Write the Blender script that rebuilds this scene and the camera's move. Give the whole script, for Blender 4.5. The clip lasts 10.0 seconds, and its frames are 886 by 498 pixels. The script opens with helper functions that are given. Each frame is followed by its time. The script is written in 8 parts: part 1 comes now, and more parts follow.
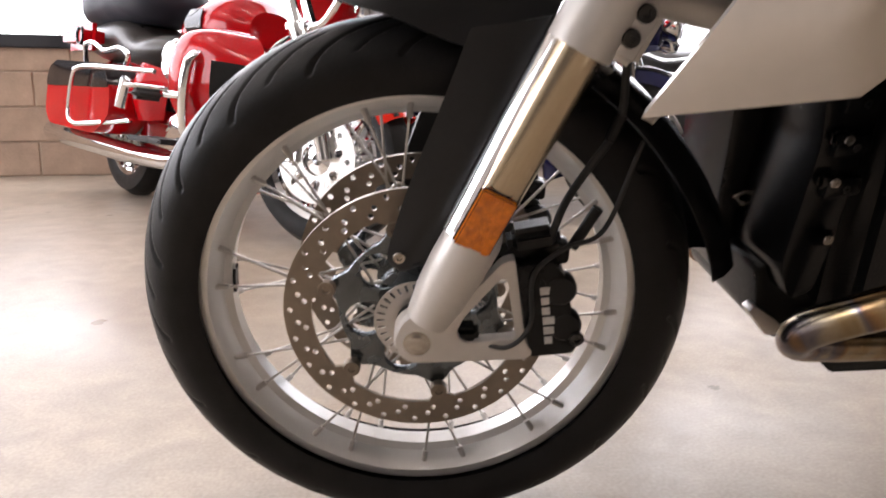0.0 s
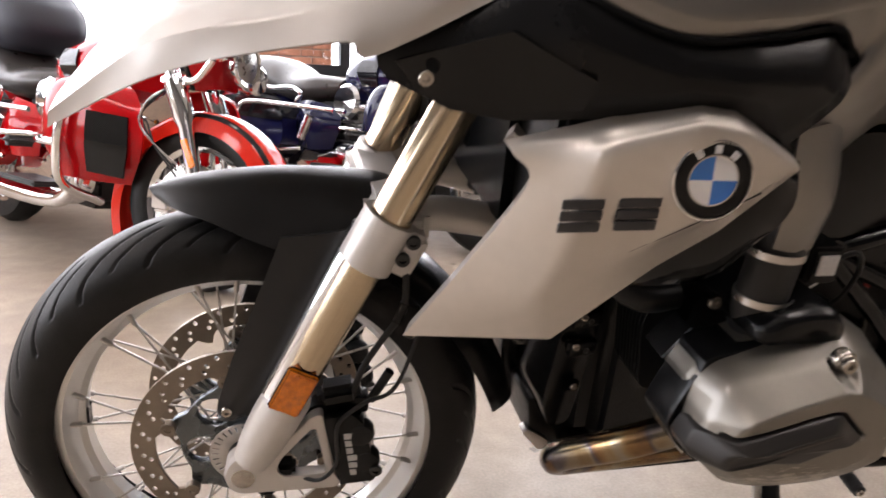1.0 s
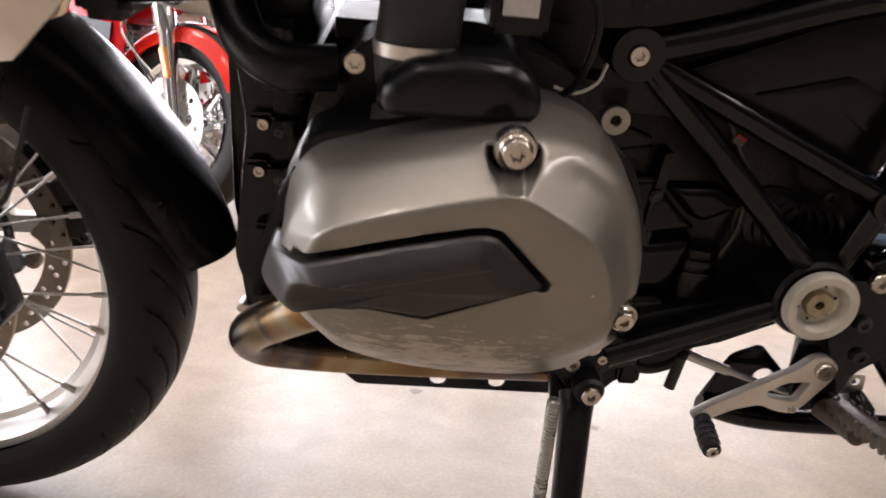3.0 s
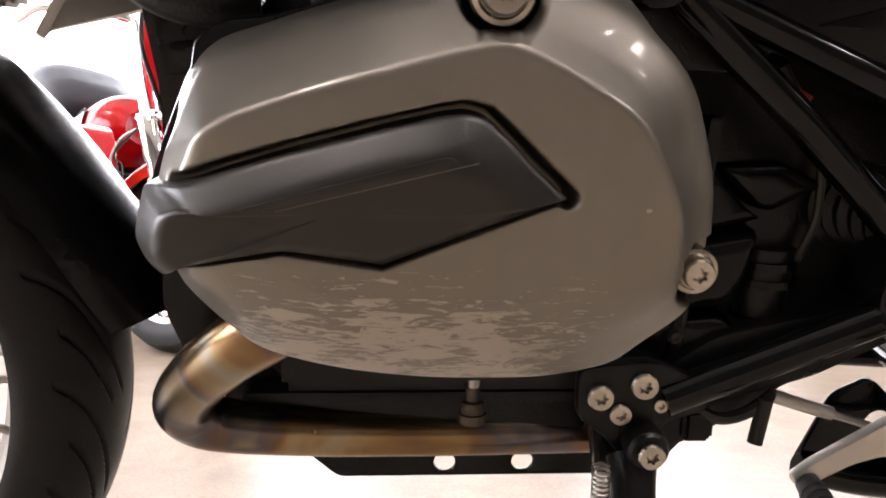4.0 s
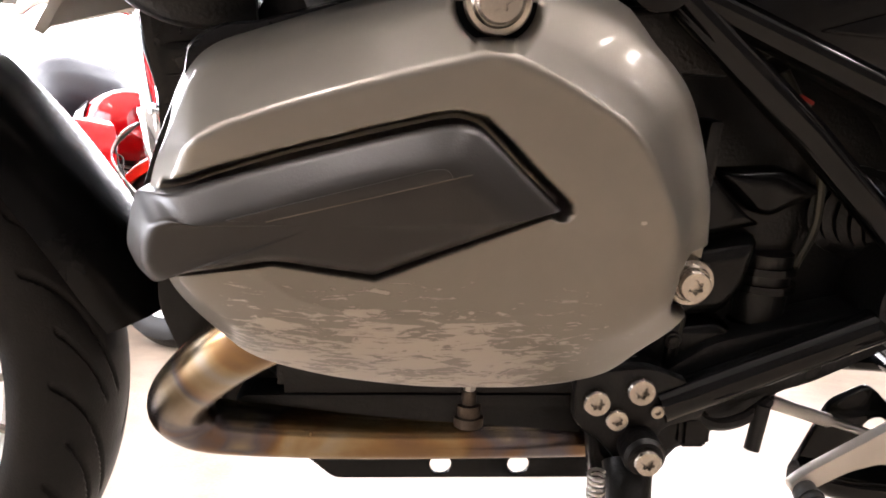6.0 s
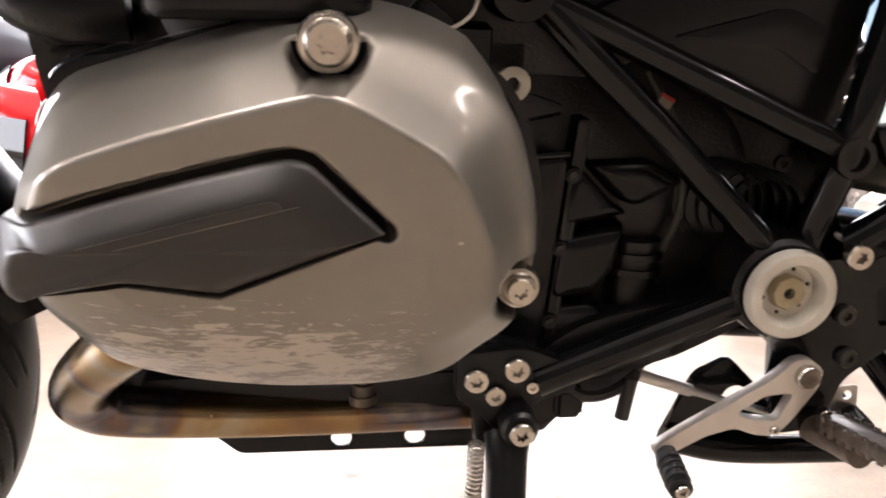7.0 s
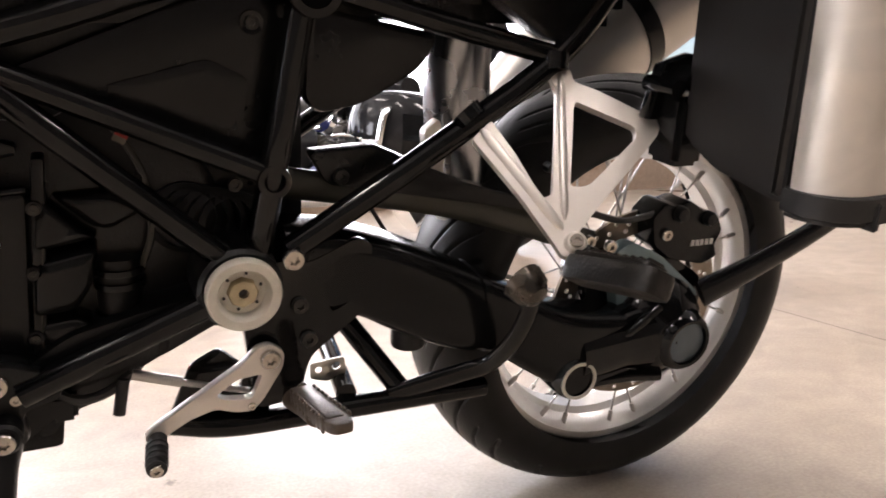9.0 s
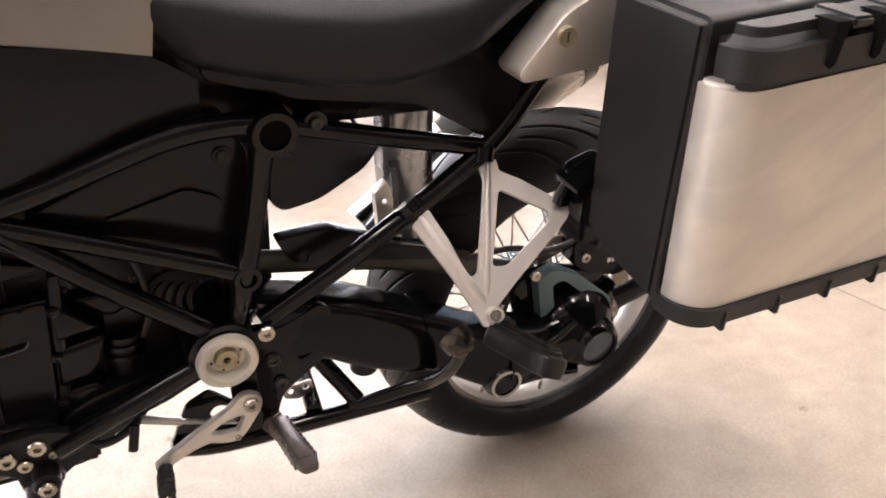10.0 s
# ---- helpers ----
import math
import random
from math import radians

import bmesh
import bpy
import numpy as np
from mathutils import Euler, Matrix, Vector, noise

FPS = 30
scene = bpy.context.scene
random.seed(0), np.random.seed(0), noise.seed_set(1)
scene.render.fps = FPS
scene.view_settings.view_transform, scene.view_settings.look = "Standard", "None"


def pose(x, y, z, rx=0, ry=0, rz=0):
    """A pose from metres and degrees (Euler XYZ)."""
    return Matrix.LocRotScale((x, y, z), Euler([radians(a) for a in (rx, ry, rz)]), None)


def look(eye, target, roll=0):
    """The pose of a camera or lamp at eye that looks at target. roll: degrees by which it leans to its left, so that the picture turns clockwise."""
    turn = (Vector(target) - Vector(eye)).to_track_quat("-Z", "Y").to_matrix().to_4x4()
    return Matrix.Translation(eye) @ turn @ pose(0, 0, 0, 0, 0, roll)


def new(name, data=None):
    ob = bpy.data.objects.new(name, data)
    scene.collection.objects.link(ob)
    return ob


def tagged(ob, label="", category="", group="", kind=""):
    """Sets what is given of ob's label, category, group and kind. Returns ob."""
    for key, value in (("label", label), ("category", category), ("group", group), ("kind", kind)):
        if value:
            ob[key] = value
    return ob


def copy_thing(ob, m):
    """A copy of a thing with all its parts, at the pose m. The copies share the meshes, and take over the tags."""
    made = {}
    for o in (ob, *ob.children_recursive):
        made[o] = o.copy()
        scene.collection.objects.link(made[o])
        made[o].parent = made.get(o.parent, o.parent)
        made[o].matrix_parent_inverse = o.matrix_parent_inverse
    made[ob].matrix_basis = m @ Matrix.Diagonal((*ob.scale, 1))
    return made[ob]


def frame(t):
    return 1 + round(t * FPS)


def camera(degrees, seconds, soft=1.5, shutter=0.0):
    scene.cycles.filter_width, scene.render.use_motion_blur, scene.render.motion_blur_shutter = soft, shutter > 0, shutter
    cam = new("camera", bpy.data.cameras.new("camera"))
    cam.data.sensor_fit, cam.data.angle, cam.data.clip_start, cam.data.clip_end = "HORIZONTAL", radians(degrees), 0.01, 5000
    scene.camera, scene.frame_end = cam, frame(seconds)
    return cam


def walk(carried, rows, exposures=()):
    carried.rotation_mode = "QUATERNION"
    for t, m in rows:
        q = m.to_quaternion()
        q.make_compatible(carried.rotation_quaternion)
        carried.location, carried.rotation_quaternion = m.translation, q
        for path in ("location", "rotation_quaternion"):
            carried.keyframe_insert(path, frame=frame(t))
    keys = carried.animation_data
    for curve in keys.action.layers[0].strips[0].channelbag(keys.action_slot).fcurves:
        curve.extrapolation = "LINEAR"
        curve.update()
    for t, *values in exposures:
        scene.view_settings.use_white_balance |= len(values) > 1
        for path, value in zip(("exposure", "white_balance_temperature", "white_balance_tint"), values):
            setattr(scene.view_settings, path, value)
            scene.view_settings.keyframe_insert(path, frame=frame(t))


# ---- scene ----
cam = camera(59.0, 10.0, soft=1.75, shutter=0.25)
PATH = [
    (0, (-0.0943, -0.9807, 0.5763), (0.1489, 0.9571, 0.1453), 0.71),
    (0.5, (-0.0489, -1.0306, 0.7030), (0.2706, 0.8966, 0.2744), 1.16),
    (1, (-0.0131, -1.1299, 0.8321), (0.4735, 0.7524, 0.3628), 2.51),
    (1.5, (0.1142, -1.2772, 0.9275), (0.5206, 0.6090, 0.4012), 4.46),
    (1.6, (0.1426, -1.2982, 0.9271), (0.5176, 0.5981, 0.4138), 5.09),
    (2, (0.2599, -1.3175, 0.9042), (0.4843, 0.5963, 0.3684), 4.69),
    (2.3, (0.3731, -1.2273, 0.8087), (0.5658, 0.6925, 0.2821), 5.82),
    (2.5, (0.4396, -1.1446, 0.7489), (0.6232, 0.7750, 0.2183), 6.70),
    (2.7, (0.4811, -1.0689, 0.6862), (0.6587, 0.8485, 0.1458), 6.69),
    (3.8, (0.5577, -0.7968, 0.4496), (0.6610, 1.1970, 0.3311), 0.50),
    (4, (0.5597, -0.7978, 0.4528), (0.6538, 1.1975, 0.3541), 0.69),
    (4.5, (0.5572, -0.7805, 0.4558), (0.6445, 1.2173, 0.4230), 0.87),
    (5, (0.5563, -0.7794, 0.4536), (0.6465, 1.2184, 0.4320), 1.08),
    (5.2, (0.5568, -0.7848, 0.4529), (0.6443, 1.2126, 0.4022), 1.17),
    (6.5, (0.5773, -0.8067, 0.4735), (0.6719, 1.1852, 0.3210), 1.09),
    (7, (0.6100, -0.8330, 0.4890), (0.8260, 1.1430, 0.2680), 0.70),
    (7.5, (0.6698, -0.8471, 0.4887), (1.0013, 1.1158, 0.2961), -0.14),
    (8, (0.7174, -0.9012, 0.5118), (1.2115, 1.0204, 0.2605), -1.32),
    (8.5, (0.7798, -0.9659, 0.5273), (1.4796, 0.8831, 0.2246), -1.51),
    (9, (0.8212, -1.0023, 0.5365), (1.6384, 0.7992, 0.2422), -1.49),
    (9.5, (0.8337, -1.0489, 0.6302), (1.7006, 0.7178, 0.2735), -1.57),
    (10, (0.8216, -1.1143, 0.8268), (1.6406, 0.5766, 0.1410), -1.31),
]
# the clip's camera opens up over the dark engine; its picture is warm
LIGHT = [(0.0, -0.12), (1.0, 0.0), (1.5, 0.15), (2.0, 0.2), (2.7, 0.3), (3.8, 0.5), (4.0, 0.6), (4.5, 1.1), (5.2, 1.15), (6.5, 1.15), (7.5, 0.98), (8.0, 0.9), (8.5, 0.72), (9.0, 0.68), (9.5, 0.78), (10.0, 0.98)]
walk(cam, [(t, look(eye, target, roll)) for t, eye, target, roll in PATH], [(t, stops, 6600, 19) for t, stops in LIGHT])

# ---- light and sky ----
world = bpy.data.worlds.new("world")
scene.world = world
world.use_nodes = True
wn = world.node_tree
sky = wn.nodes.new("ShaderNodeTexSky")
sky.sky_type, sky.sun_disc = "NISHITA", False
sky.sun_elevation, sky.sun_rotation = radians(45), radians(120)
wn.nodes["Background"].inputs[1].default_value = 0.12
wn.links.new(sky.outputs[0], wn.nodes["Background"].inputs[0])
sun = bpy.data.lights.new("sun", "SUN")
sun.energy, sun.angle, sun.color = 4.0, radians(0.5), (1.0, 0.95, 0.88)
new("sun", sun).matrix_world = look((6.0, -3.5, 7.0), (0, 0, 0))


def area(name, m, sx, sy, watts, colour):
    d = bpy.data.lights.new(name, "AREA")
    d.shape, d.size, d.size_y, d.energy, d.color = "RECTANGLE", sx, sy, watts, colour
    ob = new(name, d)
    ob.matrix_world = m
    return ob


WALL_YAW = radians(7)          # the block wall behind the motorcycles
WALL = Matrix.Translation((0, 3.87, 0)) @ Matrix.Rotation(WALL_YAW, 4, "Z")
SILL = 0.70
HEAD = 3.0


# ---- materials ----
def mat(name, col, rough=0.5, metal=0.0, var=0.12, scale=14.0, bump=0.0, bump_scale=400.0, coat=0.0, col2=None, flake=0.0, aniso=None, rvar=0.1, spec=0.5):
    """Principled surface with colour variation at two scales and fine relief."""
    m = bpy.data.materials.new(name)
    m.use_nodes = True
    t = m.node_tree
    b = t.nodes["Principled BSDF"]
    b.inputs["Metallic"].default_value = metal
    b.inputs["Coat Weight"].default_value = coat
    b.inputs["Coat Roughness"].default_value = 0.06
    b.inputs["Specular IOR Level"].default_value = spec
    co = t.nodes.new("ShaderNodeTexCoord")
    src = co.outputs["Object"]
    if aniso:
        mp = t.nodes.new("ShaderNodeMapping")
        mp.inputs["Scale"].default_value = aniso
        t.links.new(src, mp.inputs[0])
        src = mp.outputs[0]
    n1 = t.nodes.new("ShaderNodeTexNoise")
    n1.inputs["Scale"].default_value, n1.inputs["Detail"].default_value = scale, 5
    n2 = t.nodes.new("ShaderNodeTexNoise")
    n2.inputs["Scale"].default_value, n2.inputs["Detail"].default_value = scale * 11, 3
    for n in (n1, n2):
        t.links.new(src, n.inputs[0])
    add = t.nodes.new("ShaderNodeMath")
    add.operation = "MULTIPLY_ADD"
    t.links.new(n2.outputs[0], add.inputs[0])
    add.inputs[1].default_value = 0.35 + flake
    t.links.new(n1.outputs[0], add.inputs[2])
    ramp = t.nodes.new("ShaderNodeValToRGB")
    ramp.color_ramp.elements[0].position, ramp.color_ramp.elements[1].position = 0.4, 0.95
    c2 = col2 or tuple(min(1, c * (1 + var)) for c in col)
    ramp.color_ramp.elements[0].color = (*(c * (1 - var) for c in col), 1)
    ramp.color_ramp.elements[1].color = (*c2, 1)
    t.links.new(add.outputs[0], ramp.inputs[0])
    t.links.new(ramp.outputs[0], b.inputs["Base Color"])
    mr = t.nodes.new("ShaderNodeMapRange")
    mr.inputs["From Min"].default_value, mr.inputs["From Max"].default_value = 0.3, 0.7
    mr.inputs["To Min"].default_value, mr.inputs["To Max"].default_value = max(0.02, rough - rvar * rough), min(1, rough + rvar * rough * 1.5)
    t.links.new(n1.outputs[0], mr.inputs[0])
    t.links.new(mr.outputs[0], b.inputs["Roughness"])
    if bump:
        n3 = t.nodes.new("ShaderNodeTexNoise")
        n3.inputs["Scale"].default_value, n3.inputs["Detail"].default_value = bump_scale, 2
        t.links.new(src, n3.inputs[0])
        bp = t.nodes.new("ShaderNodeBump")
        bp.inputs["Strength"].default_value, bp.inputs["Distance"].default_value = bump, 0.002
        t.links.new(n3.outputs[0], bp.inputs["Height"])
        t.links.new(bp.outputs[0], b.inputs["Normal"])
    return m


def glow(name, col, strength):
    m = bpy.data.materials.new(name)
    m.use_nodes = True
    b = m.node_tree.nodes["Principled BSDF"]
    b.inputs["Base Color"].default_value = (*col, 1)
    b.inputs["Emission Color"].default_value = (*col, 1)
    b.inputs["Emission Strength"].default_value = strength
    return m


def glass(name, col, rough=0.0):
    m = bpy.data.materials.new(name)
    m.use_nodes = True
    b = m.node_tree.nodes["Principled BSDF"]
    b.inputs["Base Color"].default_value = (*col, 1)
    b.inputs["Transmission Weight"].default_value = 1
    b.inputs["Roughness"].default_value = rough
    return m


WHITE = mat("white_pearl_paint", (0.50, 0.47, 0.435), 0.30, 0.25, 0.05, 5, coat=0.6, flake=0.15)
SILVER = mat("silver_metallic_paint", (0.60, 0.555, 0.50), 0.34, 0.62, 0.05, 6, coat=0.25, flake=0.2)
LEGPAINT = mat("white_fork_paint", (0.64, 0.605, 0.565), 0.36, 0.25, 0.05, 12)
BLACK = mat("black_plastic", (0.012, 0.0115, 0.0115), 0.38, 0, 0.25, 20, bump=0.2, bump_scale=1500, spec=0.4)
SATIN = mat("satin_black_plastic", (0.0058, 0.0061, 0.0066), 0.22, 0, 0.25, 12, bump=0.04, bump_scale=1200, spec=0.25)
TANKM = mat("dark_grey_metallic_paint", (0.265, 0.25, 0.232), 0.34, 0.85, 0.06, 6, flake=0.2, coat=0.35)
TRIMM = mat("moulded_black_trim", (0.0058, 0.006, 0.0064), 0.24, 0, 0.25, 12, bump=0.05, bump_scale=1200, spec=0.22)
ARMBLACK = mat("satin_black_coating", (0.0048, 0.0050, 0.0054), 0.15, 0, 0.2, 12, bump=0.03, bump_scale=900, spec=0.2)
GLOSSB = mat("gloss_black_paint", (0.0036, 0.0038, 0.0041), 0.09, 0, 0.3, 15, spec=0.3)
CAST = mat("black_cast_metal", (0.0055, 0.0057, 0.006), 0.30, 0.0, 0.4, 18, bump=0.25, bump_scale=350, spec=0.3)
DARKGREY = mat("dark_grey_plastic", (0.017, 0.0152, 0.0138), 0.38, 0.0, 0.06, 10, bump=0.05, bump_scale=1100, rvar=0.04)
TYRE = mat("tyre_rubber", (0.0115, 0.011, 0.0108), 0.42, 0, 0.35, 25, bump=0.15, bump_scale=500, spec=0.2)
RIM = mat("silver_rim", (0.76, 0.745, 0.72), 0.30, 0.62, 0.05, 8)
STEEL = mat("stainless_steel", (0.55, 0.53, 0.50), 0.28, 1.0, 0.12, 30)
CHROME = mat("chrome", (0.82, 0.82, 0.83), 0.06, 1.0, 0.03, 10)
DISC = mat("brake_disc_steel", (0.24, 0.20, 0.16), 0.34, 0.85, 0.2, 9, aniso=(1, 1, 1), bump=0.1, bump_scale=900)
HUBCAP = mat("blue_black_cap", (0.10, 0.125, 0.145), 0.3, 0.6, 0.1, 30)
CARRIER = mat("blue_grey_alloy", (0.135, 0.150, 0.160), 0.26, 0.9, 0.3, 25, bump=0.1)
CHAMP = mat("champagne_fork_tube", (0.56, 0.455, 0.32), 0.20, 0.95, 0.06, 8)
ALU = mat("cast_aluminium", (0.58, 0.55, 0.52), 0.42, 0.75, 0.12, 22, bump=0.12, bump_scale=700)
CASTALU = mat("cast_aluminium", (0.74, 0.70, 0.65), 0.36, 0.75, 0.05, 9, bump=0.05, bump_scale=600)
SILENCER = mat("satin_silencer_steel", (0.46, 0.44, 0.41), 0.36, 1.0, 0.03, 5, bump=0.02, bump_scale=900, rvar=0.04)
BRUSHED = mat("anodised_aluminium", (0.66, 0.62, 0.57), 0.38, 0.75, 0.05, 7, bump=0.03, bump_scale=900)
BOLTM = mat("zinc_bolt", (0.50, 0.46, 0.41), 0.24, 1.0, 0.3, 120)
FLOORM = None


def cover_material():
    """Grey cast cover, its lower part scraped down to bare metal in streaks along the travel."""
    m = mat("scraped_grey_cover", (0.228, 0.211, 0.184), 0.40, 0.75, 0.06, 8, flake=0.15, bump=0.03, bump_scale=900, coat=0.4)
    t = m.node_tree
    b = t.nodes["Principled BSDF"]
    base = b.inputs["Base Color"].links[0].from_socket
    rough = b.inputs["Roughness"].links[0].from_socket
    co = t.nodes.new("ShaderNodeTexCoord")
    mp = t.nodes.new("ShaderNodeMapping")
    mp.inputs["Scale"].default_value = (64, 80, 330)
    mp.inputs["Rotation"].default_value = (0, radians(2), 0)
    t.links.new(co.outputs["Object"], mp.inputs[0])
    streak = t.nodes.new("ShaderNodeTexNoise")
    streak.inputs["Scale"].default_value, streak.inputs["Detail"].default_value = 1.0, 8
    streak.inputs["Roughness"].default_value, streak.inputs["Distortion"].default_value = 0.70, 1.3
    t.links.new(mp.outputs[0], streak.inputs[0])
    sep = t.nodes.new("ShaderNodeSeparateXYZ")
    t.links.new(co.outputs["Object"], sep.inputs[0])

    def band(sock, lo0, lo1, hi0, hi1):
        a = t.nodes.new("ShaderNodeMapRange")
        a.inputs[1].default_value, a.inputs[2].default_value = lo0, lo1
        c = t.nodes.new("ShaderNodeMapRange")
        c.inputs[1].default_value, c.inputs[2].default_value = hi1, hi0
        t.links.new(sock, a.inputs[0])
        t.links.new(sock, c.inputs[0])
        k = t.nodes.new("ShaderNodeMath")
        k.operation = "MULTIPLY"
        t.links.new(a.outputs[0], k.inputs[0])
        t.links.new(c.outputs[0], k.inputs[1])
        return k.outputs[0]

    zone = t.nodes.new("ShaderNodeMath")
    zone.operation = "MULTIPLY"
    t.links.new(band(sep.outputs[2], 0.458, 0.466, 0.492, 0.545), zone.inputs[0])
    t.links.new(band(sep.outputs[0], 0.470, 0.508, 0.600, 0.672), zone.inputs[1])
    # stray chips outside the scraped band
    vor = t.nodes.new("ShaderNodeTexVoronoi")
    vor.inputs["Scale"].default_value = 62
    vmp = t.nodes.new("ShaderNodeMapping")
    vmp.inputs["Scale"].default_value = (1, 0.2, 1.7)
    t.links.new(co.outputs["Object"], vmp.inputs[0])
    t.links.new(vmp.outputs[0], vor.inputs[0])
    wob = t.nodes.new("ShaderNodeMath")
    wob.operation = "MULTIPLY_ADD"
    t.links.new(streak.outputs[0], wob.inputs[0])
    wob.inputs[1].default_value = 0.22
    t.links.new(vor.outputs["Distance"], wob.inputs[2])
    chip = t.nodes.new("ShaderNodeMapRange")
    chip.inputs[1].default_value, chip.inputs[2].default_value, chip.inputs[3].default_value, chip.inputs[4].default_value = 0.17, 0.19, 1, 0
    t.links.new(wob.outputs[0], chip.inputs[0])
    pick = t.nodes.new("ShaderNodeSeparateColor")
    t.links.new(vor.outputs["Color"], pick.inputs[0])
    some = t.nodes.new("ShaderNodeMath")
    some.operation = "GREATER_THAN"
    t.links.new(pick.outputs[0], some.inputs[0])
    some.inputs[1].default_value = 0.55
    low = t.nodes.new("ShaderNodeMath")
    low.operation = "MULTIPLY"
    t.links.new(band(sep.outputs[2], 0.466, 0.470, 0.552, 0.560), low.inputs[0])
    t.links.new(some.outputs[0], low.inputs[1])
    chips = t.nodes.new("ShaderNodeMath")
    chips.operation = "MULTIPLY"
    t.links.new(chip.outputs[0], chips.inputs[0])
    t.links.new(low.outputs[0], chips.inputs[1])
    strip = t.nodes.new("ShaderNodeMath")
    strip.operation = "MULTIPLY_ADD"
    t.links.new(chips.outputs[0], strip.inputs[0])
    strip.inputs[1].default_value = 0.4
    t.links.new(streak.outputs[0], strip.inputs[2])
    ad = t.nodes.new("ShaderNodeMath")
    ad.operation = "MULTIPLY_ADD"
    t.links.new(zone.outputs[0], ad.inputs[0])
    clump = t.nodes.new("ShaderNodeTexNoise")
    clump.inputs["Scale"].default_value, clump.inputs["Detail"].default_value = 1.0, 3
    cmap = t.nodes.new("ShaderNodeMapping")
    cmap.inputs["Scale"].default_value = (38, 30, 95)
    t.links.new(co.outputs["Object"], cmap.inputs[0])
    t.links.new(cmap.outputs[0], clump.inputs[0])
    share = t.nodes.new("ShaderNodeMath")
    share.operation = "MULTIPLY_ADD"
    share.inputs[1].default_value, share.inputs[2].default_value = 0.62, -0.055
    t.links.new(clump.outputs[0], share.inputs[0])
    t.links.new(share.outputs[0], ad.inputs[1])
    t.links.new(strip.outputs[0], ad.inputs[2])
    cut = t.nodes.new("ShaderNodeMapRange")
    cut.inputs[1].default_value, cut.inputs[2].default_value = 0.705, 0.720
    t.links.new(ad.outputs[0], cut.inputs[0])
    mix = t.nodes.new("ShaderNodeMixRGB")
    mix.inputs[2].default_value = (0.46, 0.415, 0.365, 1)
    t.links.new(cut.outputs[0], mix.inputs[0])
    t.links.new(base, mix.inputs[1])
    t.links.new(mix.outputs[0], b.inputs["Base Color"])
    mr = t.nodes.new("ShaderNodeMixRGB")
    mr.inputs[2].default_value = (0.5, 0.5, 0.5, 1)
    t.links.new(cut.outputs[0], mr.inputs[0])
    t.links.new(rough, mr.inputs[1])
    t.links.new(mr.outputs[0], b.inputs["Roughness"])
    bp = t.nodes.new("ShaderNodeBump")
    bp.inputs["Strength"].default_value, bp.inputs["Distance"].default_value, bp.invert = 0.5, 0.0008, True
    t.links.new(cut.outputs[0], bp.inputs["Height"])
    t.links.new(bp.outputs[0], b.inputs["Normal"])
    return m


def exhaust_material():
    """Heat-tinted steel: straw, brown and blue bands along the pipe."""
    m = mat("heat_tinted_steel", (0.40, 0.32, 0.24), 0.24, 1.0, 0.1, 20)
    t = m.node_tree
    b = t.nodes["Principled BSDF"]
    co = t.nodes.new("ShaderNodeTexCoord")
    n = t.nodes.new("ShaderNodeTexNoise")
    n.inputs["Scale"].default_value, n.inputs["Detail"].default_value, n.inputs["Distortion"].default_value = 9, 3, 0.6
    t.links.new(co.outputs["Object"], n.inputs[0])
    r = t.nodes.new("ShaderNodeValToRGB")
    e = r.color_ramp.elements
    e[0].position, e[0].color = 0.28, (0.36, 0.34, 0.31, 1)
    e[1].position, e[1].color = 0.75, (0.31, 0.29, 0.26, 1)
    for p, c in ((0.38, (0.36, 0.28, 0.17)), (0.45, (0.29, 0.18, 0.085)), (0.51, (0.20, 0.12, 0.075)), (0.55, (0.13, 0.12, 0.14)), (0.60, (0.30, 0.25, 0.18)), (0.66, (0.26, 0.19, 0.10))):
        k = e.new(p)
        k.color = (*c, 1)
    t.links.new(n.outputs[0], r.inputs[0])
    t.links.new(r.outputs[0], b.inputs["Base Color"])
    return m


